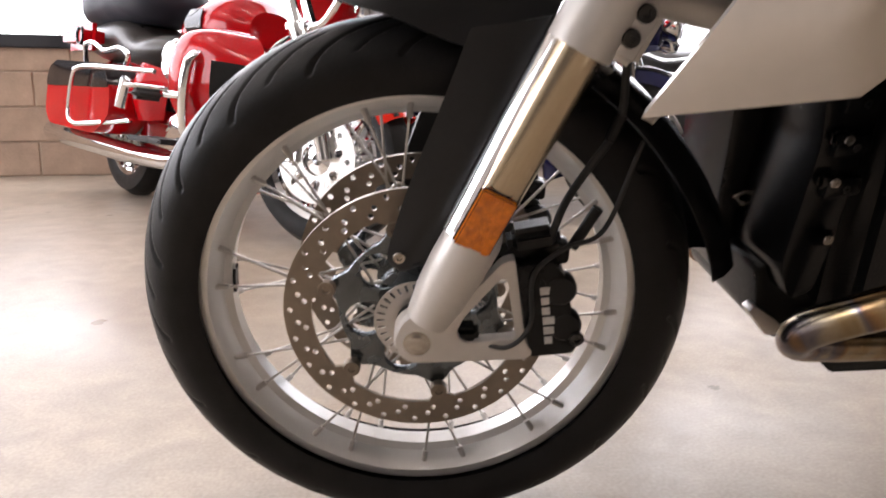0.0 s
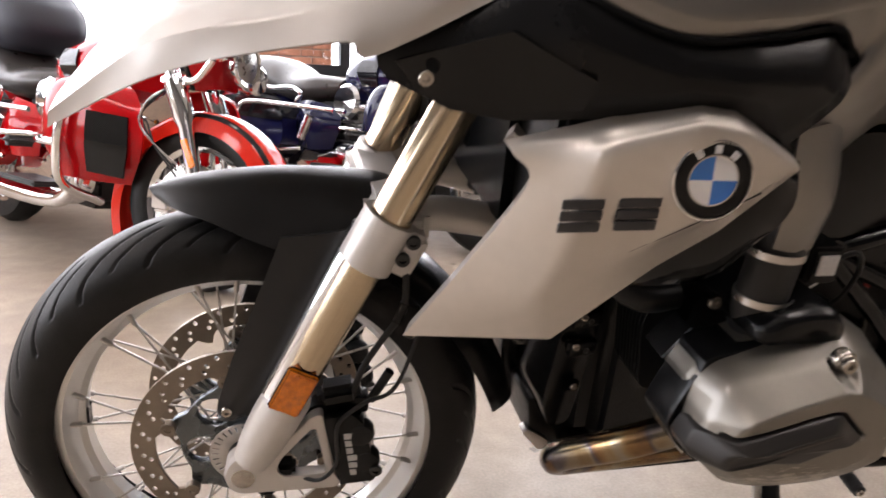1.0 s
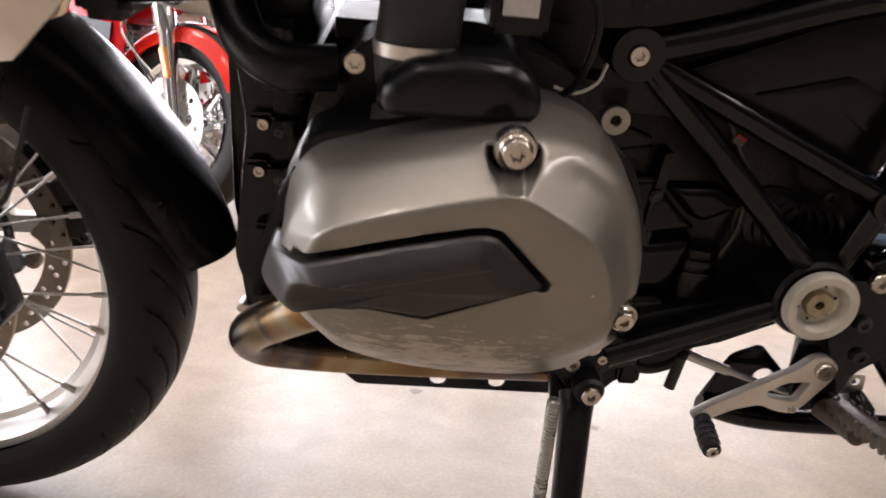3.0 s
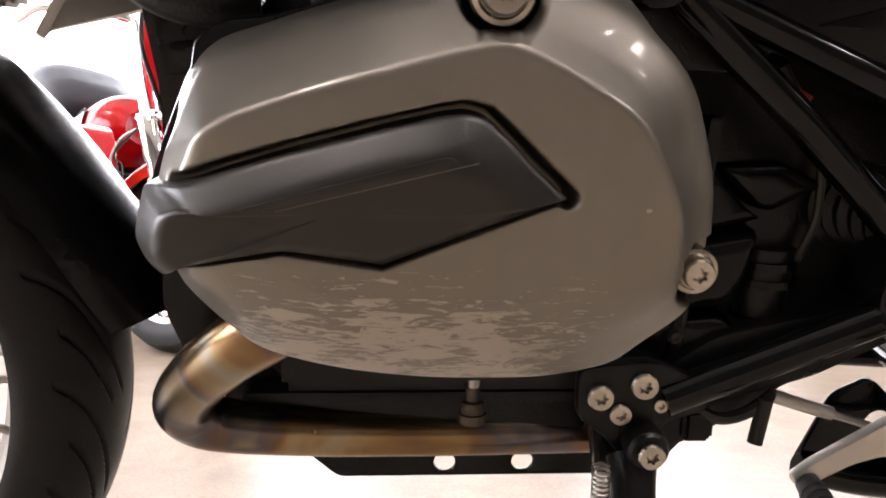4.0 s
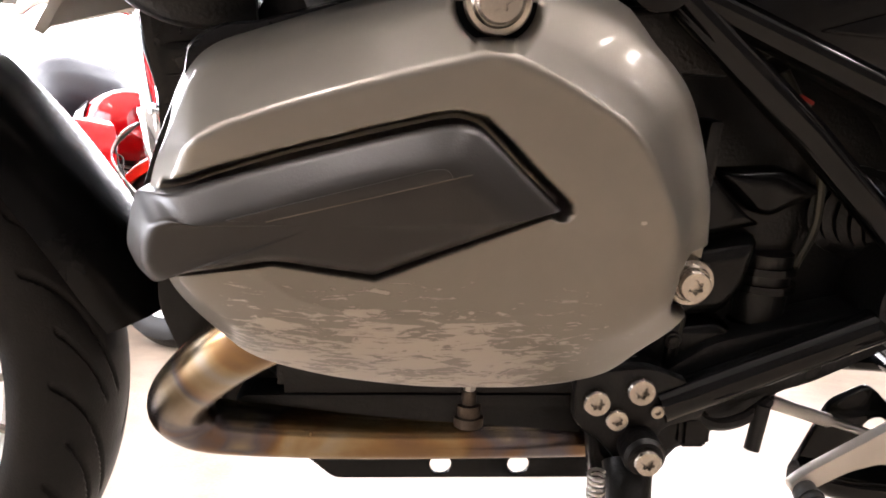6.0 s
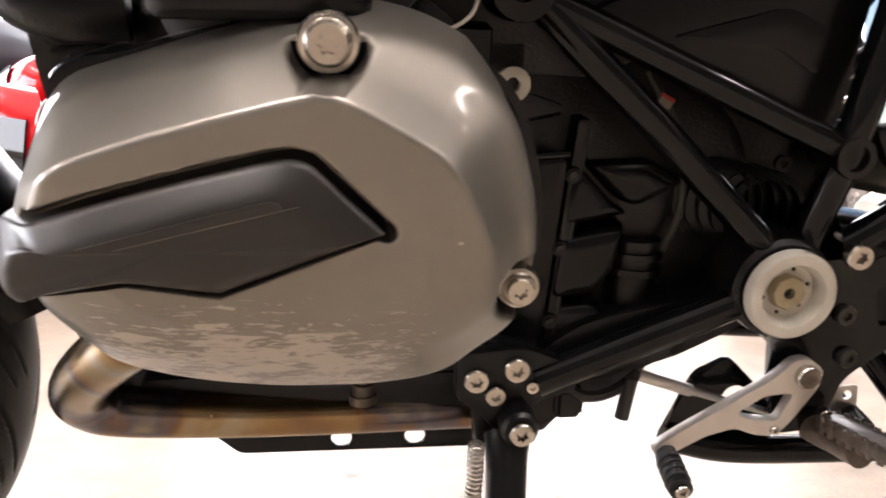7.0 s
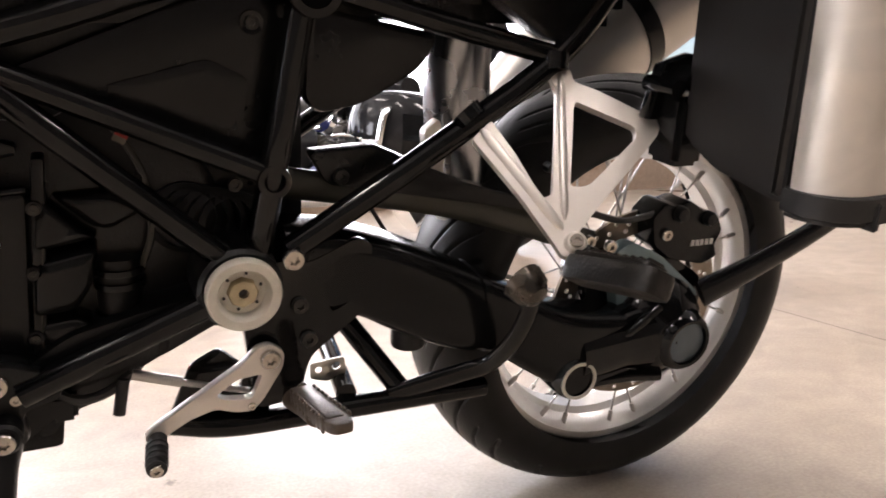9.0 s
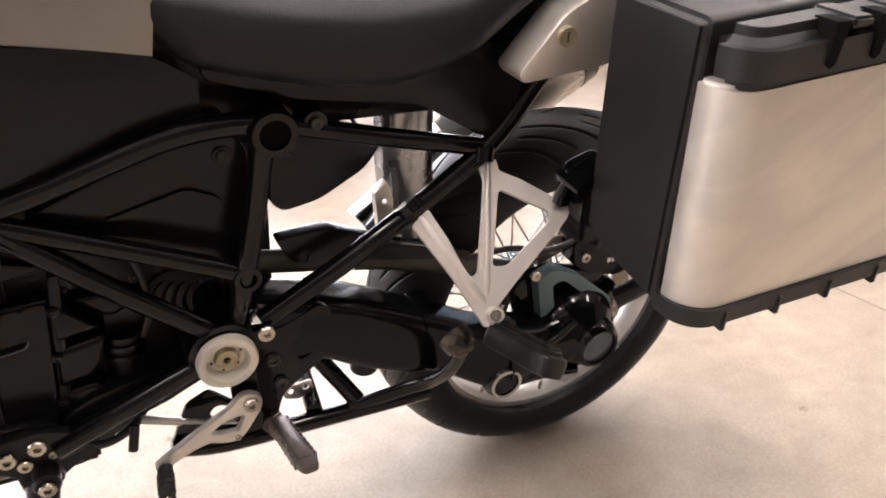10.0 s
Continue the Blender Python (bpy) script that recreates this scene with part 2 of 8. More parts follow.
def case_material():
    """Anodised sheet with broad rubbed smears across it; diagonal reflections are painted in with them."""
    m = mat("aluminium_smears_and_reflections", (0.72, 0.675, 0.61), 0.38, 0.75, 0.05, 7, bump=0.03, bump_scale=900)
    t = m.node_tree
    b = t.nodes["Principled BSDF"]
    base = b.inputs["Base Color"].links[0].from_socket
    co = t.nodes.new("ShaderNodeTexCoord")
    mp = t.nodes.new("ShaderNodeMapping")
    mp.inputs["Rotation"].default_value = (0, radians(32), 0)
    ms = t.nodes.new("ShaderNodeMapping")
    ms.inputs["Scale"].default_value = (2.2, 4, 9)
    n = t.nodes.new("ShaderNodeTexNoise")
    n.inputs["Scale"].default_value, n.inputs["Detail"].default_value, n.inputs["Distortion"].default_value = 1, 5, 1.5
    t.links.new(co.outputs["Object"], mp.inputs[0])
    t.links.new(mp.outputs[0], ms.inputs[0])
    t.links.new(ms.outputs[0], n.inputs[0])
    r = t.nodes.new("ShaderNodeMapRange")
    r.inputs[1].default_value, r.inputs[2].default_value, r.inputs[3].default_value, r.inputs[4].default_value = 0.42, 0.62, 0.0, 1.0
    t.links.new(n.outputs[0], r.inputs[0])
    mx = t.nodes.new("ShaderNodeMixRGB")
    mx.inputs[2].default_value = (0.55, 0.53, 0.50, 1)
    k = t.nodes.new("ShaderNodeMath")
    k.operation = "MULTIPLY"
    k.inputs[1].default_value = 0.45
    t.links.new(r.outputs[0], k.inputs[0])
    t.links.new(k.outputs[0], mx.inputs[0])
    t.links.new(base, mx.inputs[1])
    t.links.new(mx.outputs[0], b.inputs["Base Color"])
    q = t.nodes.new("ShaderNodeMapRange")
    q.inputs[3].default_value, q.inputs[4].default_value = 0.32, 0.56
    t.links.new(r.outputs[0], q.inputs[0])
    t.links.new(q.outputs[0], b.inputs["Roughness"])
    return m


CASE = case_material()
COVER = cover_material()
HEAT = exhaust_material()
AMBER = mat("amber_reflector", (0.85, 0.20, 0.002), 0.08, 0, 0.35, 140, coat=0.5, bump=0.35, bump_scale=420)
BLUE = mat("blue_enamel", (0.035, 0.17, 0.52), 0.2, 0, 0.05, 30, coat=0.5)
ENAMEL = mat("white_enamel", (0.75, 0.75, 0.74), 0.2, 0, 0.03, 30, coat=0.5)
# near-black that paints the shade inside gaps, slots and sockets
GAP = mat("painted_gap_shade", (0.004, 0.004, 0.004), 0.9, 0, 0.2, 30, spec=0.1)
# dark print, also the painted shade of a crease and of small holes
INK = mat("dark_lettering_and_shade", (0.025, 0.024, 0.024), 0.35, 0, 0.1, 30)
PALE = mat("white_print", (0.62, 0.61, 0.59), 0.5, 0, 0.1, 200)
CREAM = mat("cream_cap", (0.60, 0.575, 0.50), 0.45, 0.1, 0.12, 40, bump=0.1)
TAGM = mat("grubby_tag", (0.20, 0.18, 0.14), 0.6, 0.0, 0.2, 60)
PEGM = mat("worn_peg_metal", (0.11, 0.088, 0.07), 0.45, 0.6, 0.4, 60, bump=0.4, bump_scale=300)
TEAL = mat("blue_grey_cast", (0.13, 0.19, 0.21), 0.4, 0.35, 0.15, 25)
BRASS = mat("beige_zinc", (0.42, 0.36, 0.24), 0.4, 0.5, 0.2, 60)
FINM = mat("fin_metal", (0.45, 0.47, 0.50), 0.3, 0.9, 0.2, 30)
PADRUB = mat("dusty_brown_black_rubber", (0.011, 0.0095, 0.008), 0.36, 0, 0.4, 50, bump=0.25, bump_scale=300, spec=0.25)
PADM = mat("worn_pad_metal", (0.075, 0.065, 0.055), 0.26, 0.9, 0.4, 60, bump=0.2, bump_scale=300)
REDTAG = mat("red_print", (0.5, 0.03, 0.02), 0.5)
DARKSTEEL = mat("dark_polished_steel", (0.34, 0.35, 0.37), 0.26, 1.0, 0.1, 14)
OLIVE = mat("olive_black_paint", (0.030, 0.030, 0.022), 0.35, 0.1, 0.15, 20)
SEATM = mat("seat_vinyl", (0.0100, 0.0102, 0.0112), 0.42, 0, 0.2, 30, bump=0.25, bump_scale=700, spec=0.3)
RUBBER = mat("black_rubber", (0.016, 0.016, 0.016), 0.55, 0, 0.25, 40, bump=0.2)


# ---- mesh tools ----
def V(p):
    return p if isinstance(p, Vector) else Vector(p)


def part(name, bm, material, parent=None, label="", m=None, angle=38, flat=False):
    """Links a bmesh as one mesh object, under a thing or a part."""
    if m is not None:
        bm.transform(m)
    bmesh.ops.remove_doubles(bm, verts=bm.verts, dist=1e-6)
    bmesh.ops.recalc_face_normals(bm, faces=bm.faces)
    lim = radians(angle)
    for f in bm.faces:
        f.smooth = not flat
    for e in bm.edges:
        e.smooth = len(e.link_faces) == 2 and e.calc_face_angle(0) < lim
    me = bpy.data.meshes.new(name)
    bm.to_mesh(me)
    bm.free()
    for k in (material if isinstance(material, (list, tuple)) else [material]):
        me.materials.append(k)
    ob = new(name, me)
    if parent:
        ob.parent = parent
    if label:
        ob["label"] = label
    return ob


def shared(name, mesh, parent, m, label=""):
    ob = new(name, mesh)
    ob.parent = parent
    ob.matrix_basis = m
    if label:
        ob["label"] = label
    return ob


def mirrored(bm):
    """The same form on the other side."""
    b = bm.copy()
    b.transform(Matrix.Diagonal((1, -1, 1, 1)))
    return b


def spline(pts, n, closed=False):
    """n + 1 points along a smooth curve through pts."""
    p = [V(a) for a in pts]
    k = len(p)
    out = []
    m = k if closed else k - 1
    for i in range(n if closed else n + 1):
        f = i / n * m
        j = min(int(f), m - 1)
        u = f - j
        if closed:
            a, b, c, d = p[(j - 1) % k], p[j % k], p[(j + 1) % k], p[(j + 2) % k]
        else:
            b, c = p[j], p[j + 1]
            a = p[j - 1] if j else b * 2 - c
            d = p[j + 2] if j + 2 < k else c * 2 - b
        out.append(0.5 * ((2 * b) + (c - a) * u + (2 * a - 5 * b + 4 * c - d) * u * u + (3 * b - a - 3 * c + d) * u ** 3))
    return out


def polyline(pts, n):
    """n + 1 points at even steps along a broken line."""
    p = [V(a) for a in pts]
    d = [0]
    for a, b in zip(p, p[1:]):
        d.append(d[-1] + (b - a).length)
    out = []
    for i in range(n + 1):
        s = d[-1] * i / n
        j = max(k for k in range(len(p) - 1) if d[k] <= s + 1e-9)
        u = (s - d[j]) / max(1e-9, d[j + 1] - d[j])
        out.append(p[j].lerp(p[j + 1], min(1, u)))
    return out


def segments(pts, n):
    """A broken line with the same number of steps on each of its pieces."""
    p = [V(a) for a in pts]
    k = max(2, round(n / (len(p) - 1)))
    return [a.lerp(b, i / k) for a, b in zip(p, p[1:]) for i in range(k)] + [p[-1]]


def loft(rings, closed=True, caps=True):
    bm = bmesh.new()
    vs = [[bm.verts.new(p) for p in r] for r in rings]
    n = len(rings[0])
    for a, b in zip(vs, vs[1:]):
        for i in range(n if closed else n - 1):
            j = (i + 1) % n
            bm.faces.new((a[i], a[j], b[j], b[i]))
    if caps and closed:
        for r in (vs[0], vs[-1]):
            try:
                bm.faces.new(r)
            except ValueError:
                pass
    return bm


def tube(pts, r, seg=14, n=None, smooth=True, flat=1.0, bm=None):
    """A pipe along pts; r a radius or one for each given point; flat squeezes it sideways (y)."""
    k = len(pts)
    n = n or max(1, (k - 1) * 8)
    if k == 2:
        n = 1
    line = spline(pts, n) if smooth and k > 2 else [V(p) for p in pts]
    rr = [r] * k if isinstance(r, (int, float)) else list(r)
    rings = []
    up = None
    for i, p in enumerate(line):
        d = (line[min(i + 1, len(line) - 1)] - line[max(i - 1, 0)]).normalized()
        if up is None:
            up = Vector((0, 0, 1)) if abs(d.z) < 0.9 else Vector((1, 0, 0))
        x = d.cross(up).normalized()
        up = x.cross(d).normalized()
        f = i / max(1, len(line) - 1) * (k - 1)
        j = min(int(f), k - 2)
        rad = rr[j] + (rr[j + 1] - rr[j]) * (f - j)
        ring = []
        for s in range(seg):
            a = 2 * math.pi * s / seg
            o = (x * math.cos(a) + up * math.sin(a)) * rad
            o.y *= flat
            ring.append(p + o)
        rings.append(ring)
    new_bm = loft(rings)
    return new_bm if bm is None else join(bm, new_bm)


def join(a, b):
    me = bpy.data.meshes.new("tmp")
    b.to_mesh(me)
    b.free()
    a.from_mesh(me)
    bpy.data.meshes.remove(me)
    return a


def lathe(profile, seg=48, closed=False, arc=(0, 2 * math.pi)):
    """Turns (radius, y) about the y axis."""
    bm = bmesh.new()
    full = abs(arc[1] - arc[0] - 2 * math.pi) < 1e-6
    m = seg if full else seg + 1
    rows = []
    for i in range(m):
        a = arc[0] + (arc[1] - arc[0]) * i / seg
        rows.append([bm.verts.new((r * math.cos(a), y, r * math.sin(a))) for r, y in profile])
    k = len(profile)
    for i in range(seg):
        a, b = rows[i], rows[(i + 1) % m]
        for j in range(k if closed else k - 1):
            q = (a[j], a[(j + 1) % k], b[(j + 1) % k], b[j])
            if len({tuple(v.co) for v in q}) > 2:
                bm.faces.new(q)
    bmesh.ops.remove_doubles(bm, verts=bm.verts, dist=1e-6)
    return bm


def rounded(pts, r, n=4):
    """A flat outline with its corners rounded."""
    out = []
    k = len(pts)
    for i in range(k):
        a, b, c = Vector(pts[i - 1]), Vector(pts[i]), Vector(pts[(i + 1) % k])
        d1, d2 = a - b, c - b
        q = min(r, d1.length * 0.45, d2.length * 0.45)
        p1, p2 = b + d1.normalized() * q, b + d2.normalized() * q
        for s in range(n + 1):
            u = s / n
            out.append(tuple(p1 * (1 - u) ** 2 + b * 2 * u * (1 - u) + p2 * u * u))
    return out


def circle(x, z, r, n=16, a0=0.0):
    return [(x + r * math.cos(a0 + 2 * math.pi * i / n), z + r * math.sin(a0 + 2 * math.pi * i / n)) for i in range(n)]


def plate(outline, v0, v1, bevel=0.002, holes=()):
    """A flat piece with this (x, z) outline between y = v0 and v1, its edges eased, with holes through it."""
    bm = bmesh.new()
    loops = [outline, *holes]
    edges = []
    for lp in loops:
        vs = [bm.verts.new((x, v0, z)) for x, z in lp]
        for i in range(len(vs)):
            edges.append(bm.edges.new((vs[i], vs[(i + 1) % len(vs)])))
    if holes:
        bmesh.ops.triangle_fill(bm, use_beauty=True, use_dissolve=False, edges=edges)
    else:
        bm.faces.new(list(bm.verts))
    top = list(bm.faces)
    ext = bmesh.ops.extrude_face_region(bm, geom=top)
    for g in ext["geom"]:
        if isinstance(g, bmesh.types.BMVert):
            g.co.y = v1
    bmesh.ops.recalc_face_normals(bm, faces=bm.faces)
    if bevel:
        rim = [e for e in bm.edges if len(e.link_faces) == 2 and abs(e.verts[0].co.y - e.verts[1].co.y) < 1e-7 and e.calc_face_angle(0) > 1.2]
        bmesh.ops.bevel(bm, geom=rim, offset=bevel, segments=2, affect="EDGES", profile=0.6, clamp_overlap=True)
    return bm


def block(x0, x1, y0, y1, z0, z1, bevel=0.004, seg=2):
    bm = bmesh.new()
    bmesh.ops.create_cube(bm, size=1)
    for v in bm.verts:
        v.co = Vector((x0 + (v.co.x + 0.5) * (x1 - x0), y0 + (v.co.y + 0.5) * (y1 - y0), z0 + (v.co.z + 0.5) * (z1 - z0)))
    if bevel:
        bmesh.ops.bevel(bm, geom=list(bm.edges), offset=bevel, segments=seg, affect="EDGES", clamp_overlap=True)
    return bm


def skin(rows, nu=24, nv=16, thick=0.004, hard_rows=False, hard_cols=False):
    """A panel through rows of points, with thickness."""
    cols = [segments(r, nu) if hard_cols else polyline(spline(r, nu), nu) for r in rows]
    grid = []
    for j in range(len(cols[0])):
        pts = [c[j] for c in cols]
        grid.append(polyline(pts, nv) if hard_rows else spline(pts, nv))
    bm = bmesh.new()
    vs = [[bm.verts.new(p) for p in col] for col in grid]
    for a, b in zip(vs, vs[1:]):
        for i in range(len(a) - 1):
            bm.faces.new((a[i], a[i + 1], b[i + 1], b[i]))
    bmesh.ops.recalc_face_normals(bm, faces=bm.faces)
    bm.normal_update()
    mid = sum((f.normal.y * f.calc_area() for f in bm.faces))
    if mid > 0:
        bmesh.ops.reverse_faces(bm, faces=bm.faces)
        bm.normal_update()
    if thick:
        outer = list(bm.faces)
        nrm = {v: v.normal.copy() for v in bm.verts}
        dup = bmesh.ops.duplicate(bm, geom=list(bm.verts) + list(bm.edges) + outer)
        vm = dup["vert_map"]
        for v, n in nrm.items():
            vm[v].co = v.co - n * thick
        bmesh.ops.reverse_faces(bm, faces=[g for g in dup["geom"] if isinstance(g, bmesh.types.BMFace)])
        border = [e for e in bm.edges if len(e.link_faces) == 1 and e.verts[0] in nrm and e.verts[1] in nrm]
        for e in border:
            a, b = e.verts
            bm.faces.new((a, b, vm[b], vm[a]))
    return bm


def bolt_mesh(name, material):
    """A round-headed bolt with a star recess, radius 1, facing -y, its seat at y = 0."""
    n = 24
    rings = []
    for r, y in ((1.0, 0.0), (1.0, -0.55), (0.90, -0.72), (0.62, -0.72)):
        rings.append([(r * math.cos(2 * math.pi * i / n), y, r * math.sin(2 * math.pi * i / n)) for i in range(n)])
    star = lambda y, s: [((s * (0.44 + 0.10 * math.cos(6 * 2 * math.pi * i / n))) * math.cos(2 * math.pi * i / n), y, (s * (0.44 + 0.10 * math.cos(6 * 2 * math.pi * i / n))) * math.sin(2 * math.pi * i / n)) for i in range(n)]
    rings += [star(-0.72, 1), star(-0.35, 0.92)]
    bm = loft(rings)
    bmesh.ops.recalc_face_normals(bm, faces=bm.faces)
    for e in bm.edges:
        e.smooth = len(e.link_faces) == 2 and e.calc_face_angle(0) < 0.6
    me = bpy.data.meshes.new(name)
    bm.to_mesh(me)
    bm.free()
    me.materials.append(material)
    return me


BOLT = bolt_mesh("bolt", BOLTM)
BOLT_DARK = bolt_mesh("bolt_dark", mat("black_bolt", (0.05, 0.048, 0.045), 0.4, 0.8, 0.3, 80))


def bolt(parent, p, r=0.007, mesh=None, m=None):
    mm = Matrix.Translation(p) @ Matrix.Rotation(p[0] * 40, 4, "Y") @ Matrix.Diagonal((r, r, r, 1))
    return shared("bolt", mesh or BOLT, parent, m @ mm if m is not None else mm)


# ---- the room ----
def floor_material():
    """Sealed concrete: mottled grey-beige with a polished, slightly uneven gloss."""
    m = mat("polished_concrete", (0.322, 0.262, 0.203), 0.36, 0, 0.16, 1.6, bump=0.05, bump_scale=60, col2=(0.42, 0.355, 0.285), rvar=0.3, spec=0.32)
    t = m.node_tree
    b = t.nodes["Principled BSDF"]
    base = b.inputs["Base Color"].links[0].from_socket
    co = t.nodes.new("ShaderNodeTexCoord")
    n = t.nodes.new("ShaderNodeTexNoise")
    n.inputs["Scale"].default_value, n.inputs["Detail"].default_value = 160, 4
    v = t.nodes.new("ShaderNodeTexNoise")
    v.inputs["Scale"].default_value, v.inputs["Detail"].default_value, v.inputs["Distortion"].default_value = 7, 6, 1.2
    for k in (n, v):
        t.links.new(co.outputs["Object"], k.inputs[0])
    s = t.nodes.new("ShaderNodeMapRange")
    s.inputs[1].default_value, s.inputs[2].default_value, s.inputs[3].default_value, s.inputs[4].default_value = 0.35, 0.7, 0.86, 1.08
    t.links.new(n.outputs[0], s.inputs[0])
    s2 = t.nodes.new("ShaderNodeMapRange")
    s2.inputs[1].default_value, s2.inputs[2].default_value, s2.inputs[3].default_value, s2.inputs[4].default_value = 0.3, 0.65, 0.86, 1.05
    t.links.new(v.outputs[0], s2.inputs[0])
    k = t.nodes.new("ShaderNodeMath")
    k.operation = "MULTIPLY"
    t.links.new(s.outputs[0], k.inputs[0])
    t.links.new(s2.outputs[0], k.inputs[1])
    # sparse dark spots and drips
    vo = t.nodes.new("ShaderNodeTexVoronoi")
    vo.inputs["Scale"].default_value = 3.2
    t.links.new(co.outputs["Object"], vo.inputs[0])
    wob = t.nodes.new("ShaderNodeMath")
    wob.operation = "MULTIPLY_ADD"
    t.links.new(n.outputs[0], wob.inputs[0])
    wob.inputs[1].default_value = 0.05
    t.links.new(vo.outputs["Distance"], wob.inputs[2])
    sp = t.nodes.new("ShaderNodeMapRange")
    sp.inputs[1].default_value, sp.inputs[2].default_value, sp.inputs[3].default_value, sp.inputs[4].default_value = 0.055, 0.075, 0.5, 1.0
    t.links.new(wob.outputs[0], sp.inputs[0])
    k2 = t.nodes.new("ShaderNodeMath")
    k2.operation = "MULTIPLY"
    t.links.new(k.outputs[0], k2.inputs[0])
    t.links.new(sp.outputs[0], k2.inputs[1])
    mx = t.nodes.new("ShaderNodeMixRGB")
    mx.blend_type = "MULTIPLY"
    mx.inputs[0].default_value = 1
    t.links.new(base, mx.inputs[1])
    t.links.new(k2.outputs[0], mx.inputs[2])
    t.links.new(mx.outputs[0], b.inputs["Base Color"])
    return m


FLOORM = floor_material()
BLOCKM = mat("tan_split_block", (0.34, 0.245, 0.18), 0.85, 0, 0.2, 9, bump=0.8, bump_scale=70)
MORTAR = mat("grey_mortar", (0.37, 0.285, 0.22), 0.9, 0, 0.15, 30)
PLASTER = mat("painted_plaster", (0.62, 0.58, 0.53), 0.8, 0, 0.06, 3, bump=0.1, bump_scale=80)
TAN = mat("tan_painted_wall", (0.13, 0.105, 0.085), 0.8, 0, 0.08, 3, bump=0.1, bump_scale=80)
# for the added south wall: kept dark so that little is reflected from there
DUSK = mat("unseen_dark_wall", (0.065, 0.055, 0.048), 0.7, 0, 0.1, 3, bump=0.1, bump_scale=80)
CEILM = mat("ceiling_white", (0.72, 0.70, 0.67), 0.85, 0, 0.05, 3)
FRAMEM = mat("dark_window_frame", (0.035, 0.037, 0.042), 0.4, 0.3, 0.15, 10)
BRICKM = mat("red_brick", (0.52, 0.23, 0.14), 0.85, 0, 0.3, 12, bump=0.4, bump_scale=90)


def room():
    x0, x1, y0 = -6.0, 7.5, -4.4
    tagged(part("floor", block(x0 - 0.3, x1 + 0.3, y0 - 0.3, 5.2, -0.2, 0.0, 0), FLOORM), "polished beige-grey sealed concrete showroom floor", "floor", kind="structure")
    # saw-cut joint lines, inked into the slab
    for k, (a, b) in enumerate((((2.05, -5.4), (2.95, 4.1)), ((-5.9, -3.3), (7.4, -2.6)))):
        d = Vector((b[0] - a[0], b[1] - a[1], 0))
        n = Vector((-d.y, d.x, 0)).normalized() * 0.003
        bm = bmesh.new()
        bm.faces.new([bm.verts.new((p[0] + s * n.x, p[1] + s * n.y, 0.0012)) for p, s in ((a, -1), (b, -1), (b, 1), (a, 1))])
        tagged(part("trim_%d" % (k + 1), bm, mat("joint_filler", (0.17, 0.15, 0.13), 0.7)), "narrow dark saw-cut joint in the floor", "joint", kind="structure")
    tagged(part("ceiling", block(x0 - 0.3, x1 + 0.3, y0 - 0.3, 5.2, 3.7, 3.9, 0), CEILM), "plain white showroom ceiling", "ceiling", kind="structure")
    # unseen wall behind the camera, added close and dark to dim the reflections
    tagged(part("wall_south", block(x0 - 0.3, x1 + 0.3, y0 - 0.25, y0, 0, 3.7, 0), DUSK), "unseen dark brown wall, added to darken reflections", "wall", kind="structure")
    # side walls, the west one with a wide window opening
    tagged(part("wall_east", block(x1, x1 + 0.25, y0, 5.0, 0, 3.7, 0), TAN), "plain painted plaster wall", "wall", kind="structure")
    west = block(x0 - 0.25, x0, y0, 5.0, 0, SILL, 0)
    for b in (block(x0 - 0.25, x0, y0, 5.0, HEAD, 3.7, 0), block(x0 - 0.25, x0, y0, -1.5, SILL, HEAD, 0), block(x0 - 0.25, x0, 2.9, 5.0, SILL, HEAD, 0)):
        join(west, b)
    tagged(part("wall_west", west, PLASTER), "painted wall with a wide window opening", "wall", kind="structure")
    # block wall behind the motorcycles: core, then blocks proud of the mortar
    core = block(x0 - 0.5, x1 + 0.5, 0.012, 0.20, 0, SILL, 0)
    join(core, block(x0 - 0.5, x1 + 0.5, 0.012, 0.20, HEAD, 3.75, 0))
    wall = tagged(part("wall_north", core, MORTAR, m=WALL), "tan concrete block wall below a long window", "wall", kind="structure")
    # running bond of blocks with recessed joints
    bl = block(0, 0.392, 0.004, 0.02, 0, 0.183, 0.004, 1)
    half = block(0, 0.392, 0.004, 0.02, 0, 0.125, 0.004, 1)
    meshes = []
    for b in (bl, half):
        me = bpy.data.meshes.new("block")
        b.to_mesh(me)
        b.free()
        me.materials.append(BLOCKM)
        meshes.append(me)
    rb = random.Random(4)
    for r in range(4):
        k = 0
        x = -4.6 + (0.2 if r % 2 else 0.0)
        while x < 4.4:
            shared("block", meshes[1 if r == 3 else 0], wall, WALL @ Matrix.Translation((x, rb.uniform(-0.003, 0.003), 0.004 + r * 0.191)))
            x += 0.40
    # long window
    fr = block(-6.4, 8, -0.02, 0.10, SILL + 0.001, SILL + 0.07, 0.006)
    join(fr, block(-6.4, 8, 0.02, 0.10, HEAD - 0.07, HEAD, 0.006))
    for x in (-6.2, -4.1, -2.0, 0.62, 2.7, 4.8, 6.9):
        join(fr, block(x - 0.03, x + 0.03, 0.02, 0.10, SILL + 0.07, HEAD - 0.07, 0.004))
    win = part("window_1", fr, FRAMEM, m=WALL)
    tagged(win, "long dark-framed shop window with bright daylight outside", "window", kind="structure")
    g = part("pane", block(-6.4, 8, 0.055, 0.061, SILL + 0.07, HEAD - 0.07, 0), glass("clear_glass", (0.97, 0.98, 0.98)), win, m=WALL)
    g.visible_shadow = False
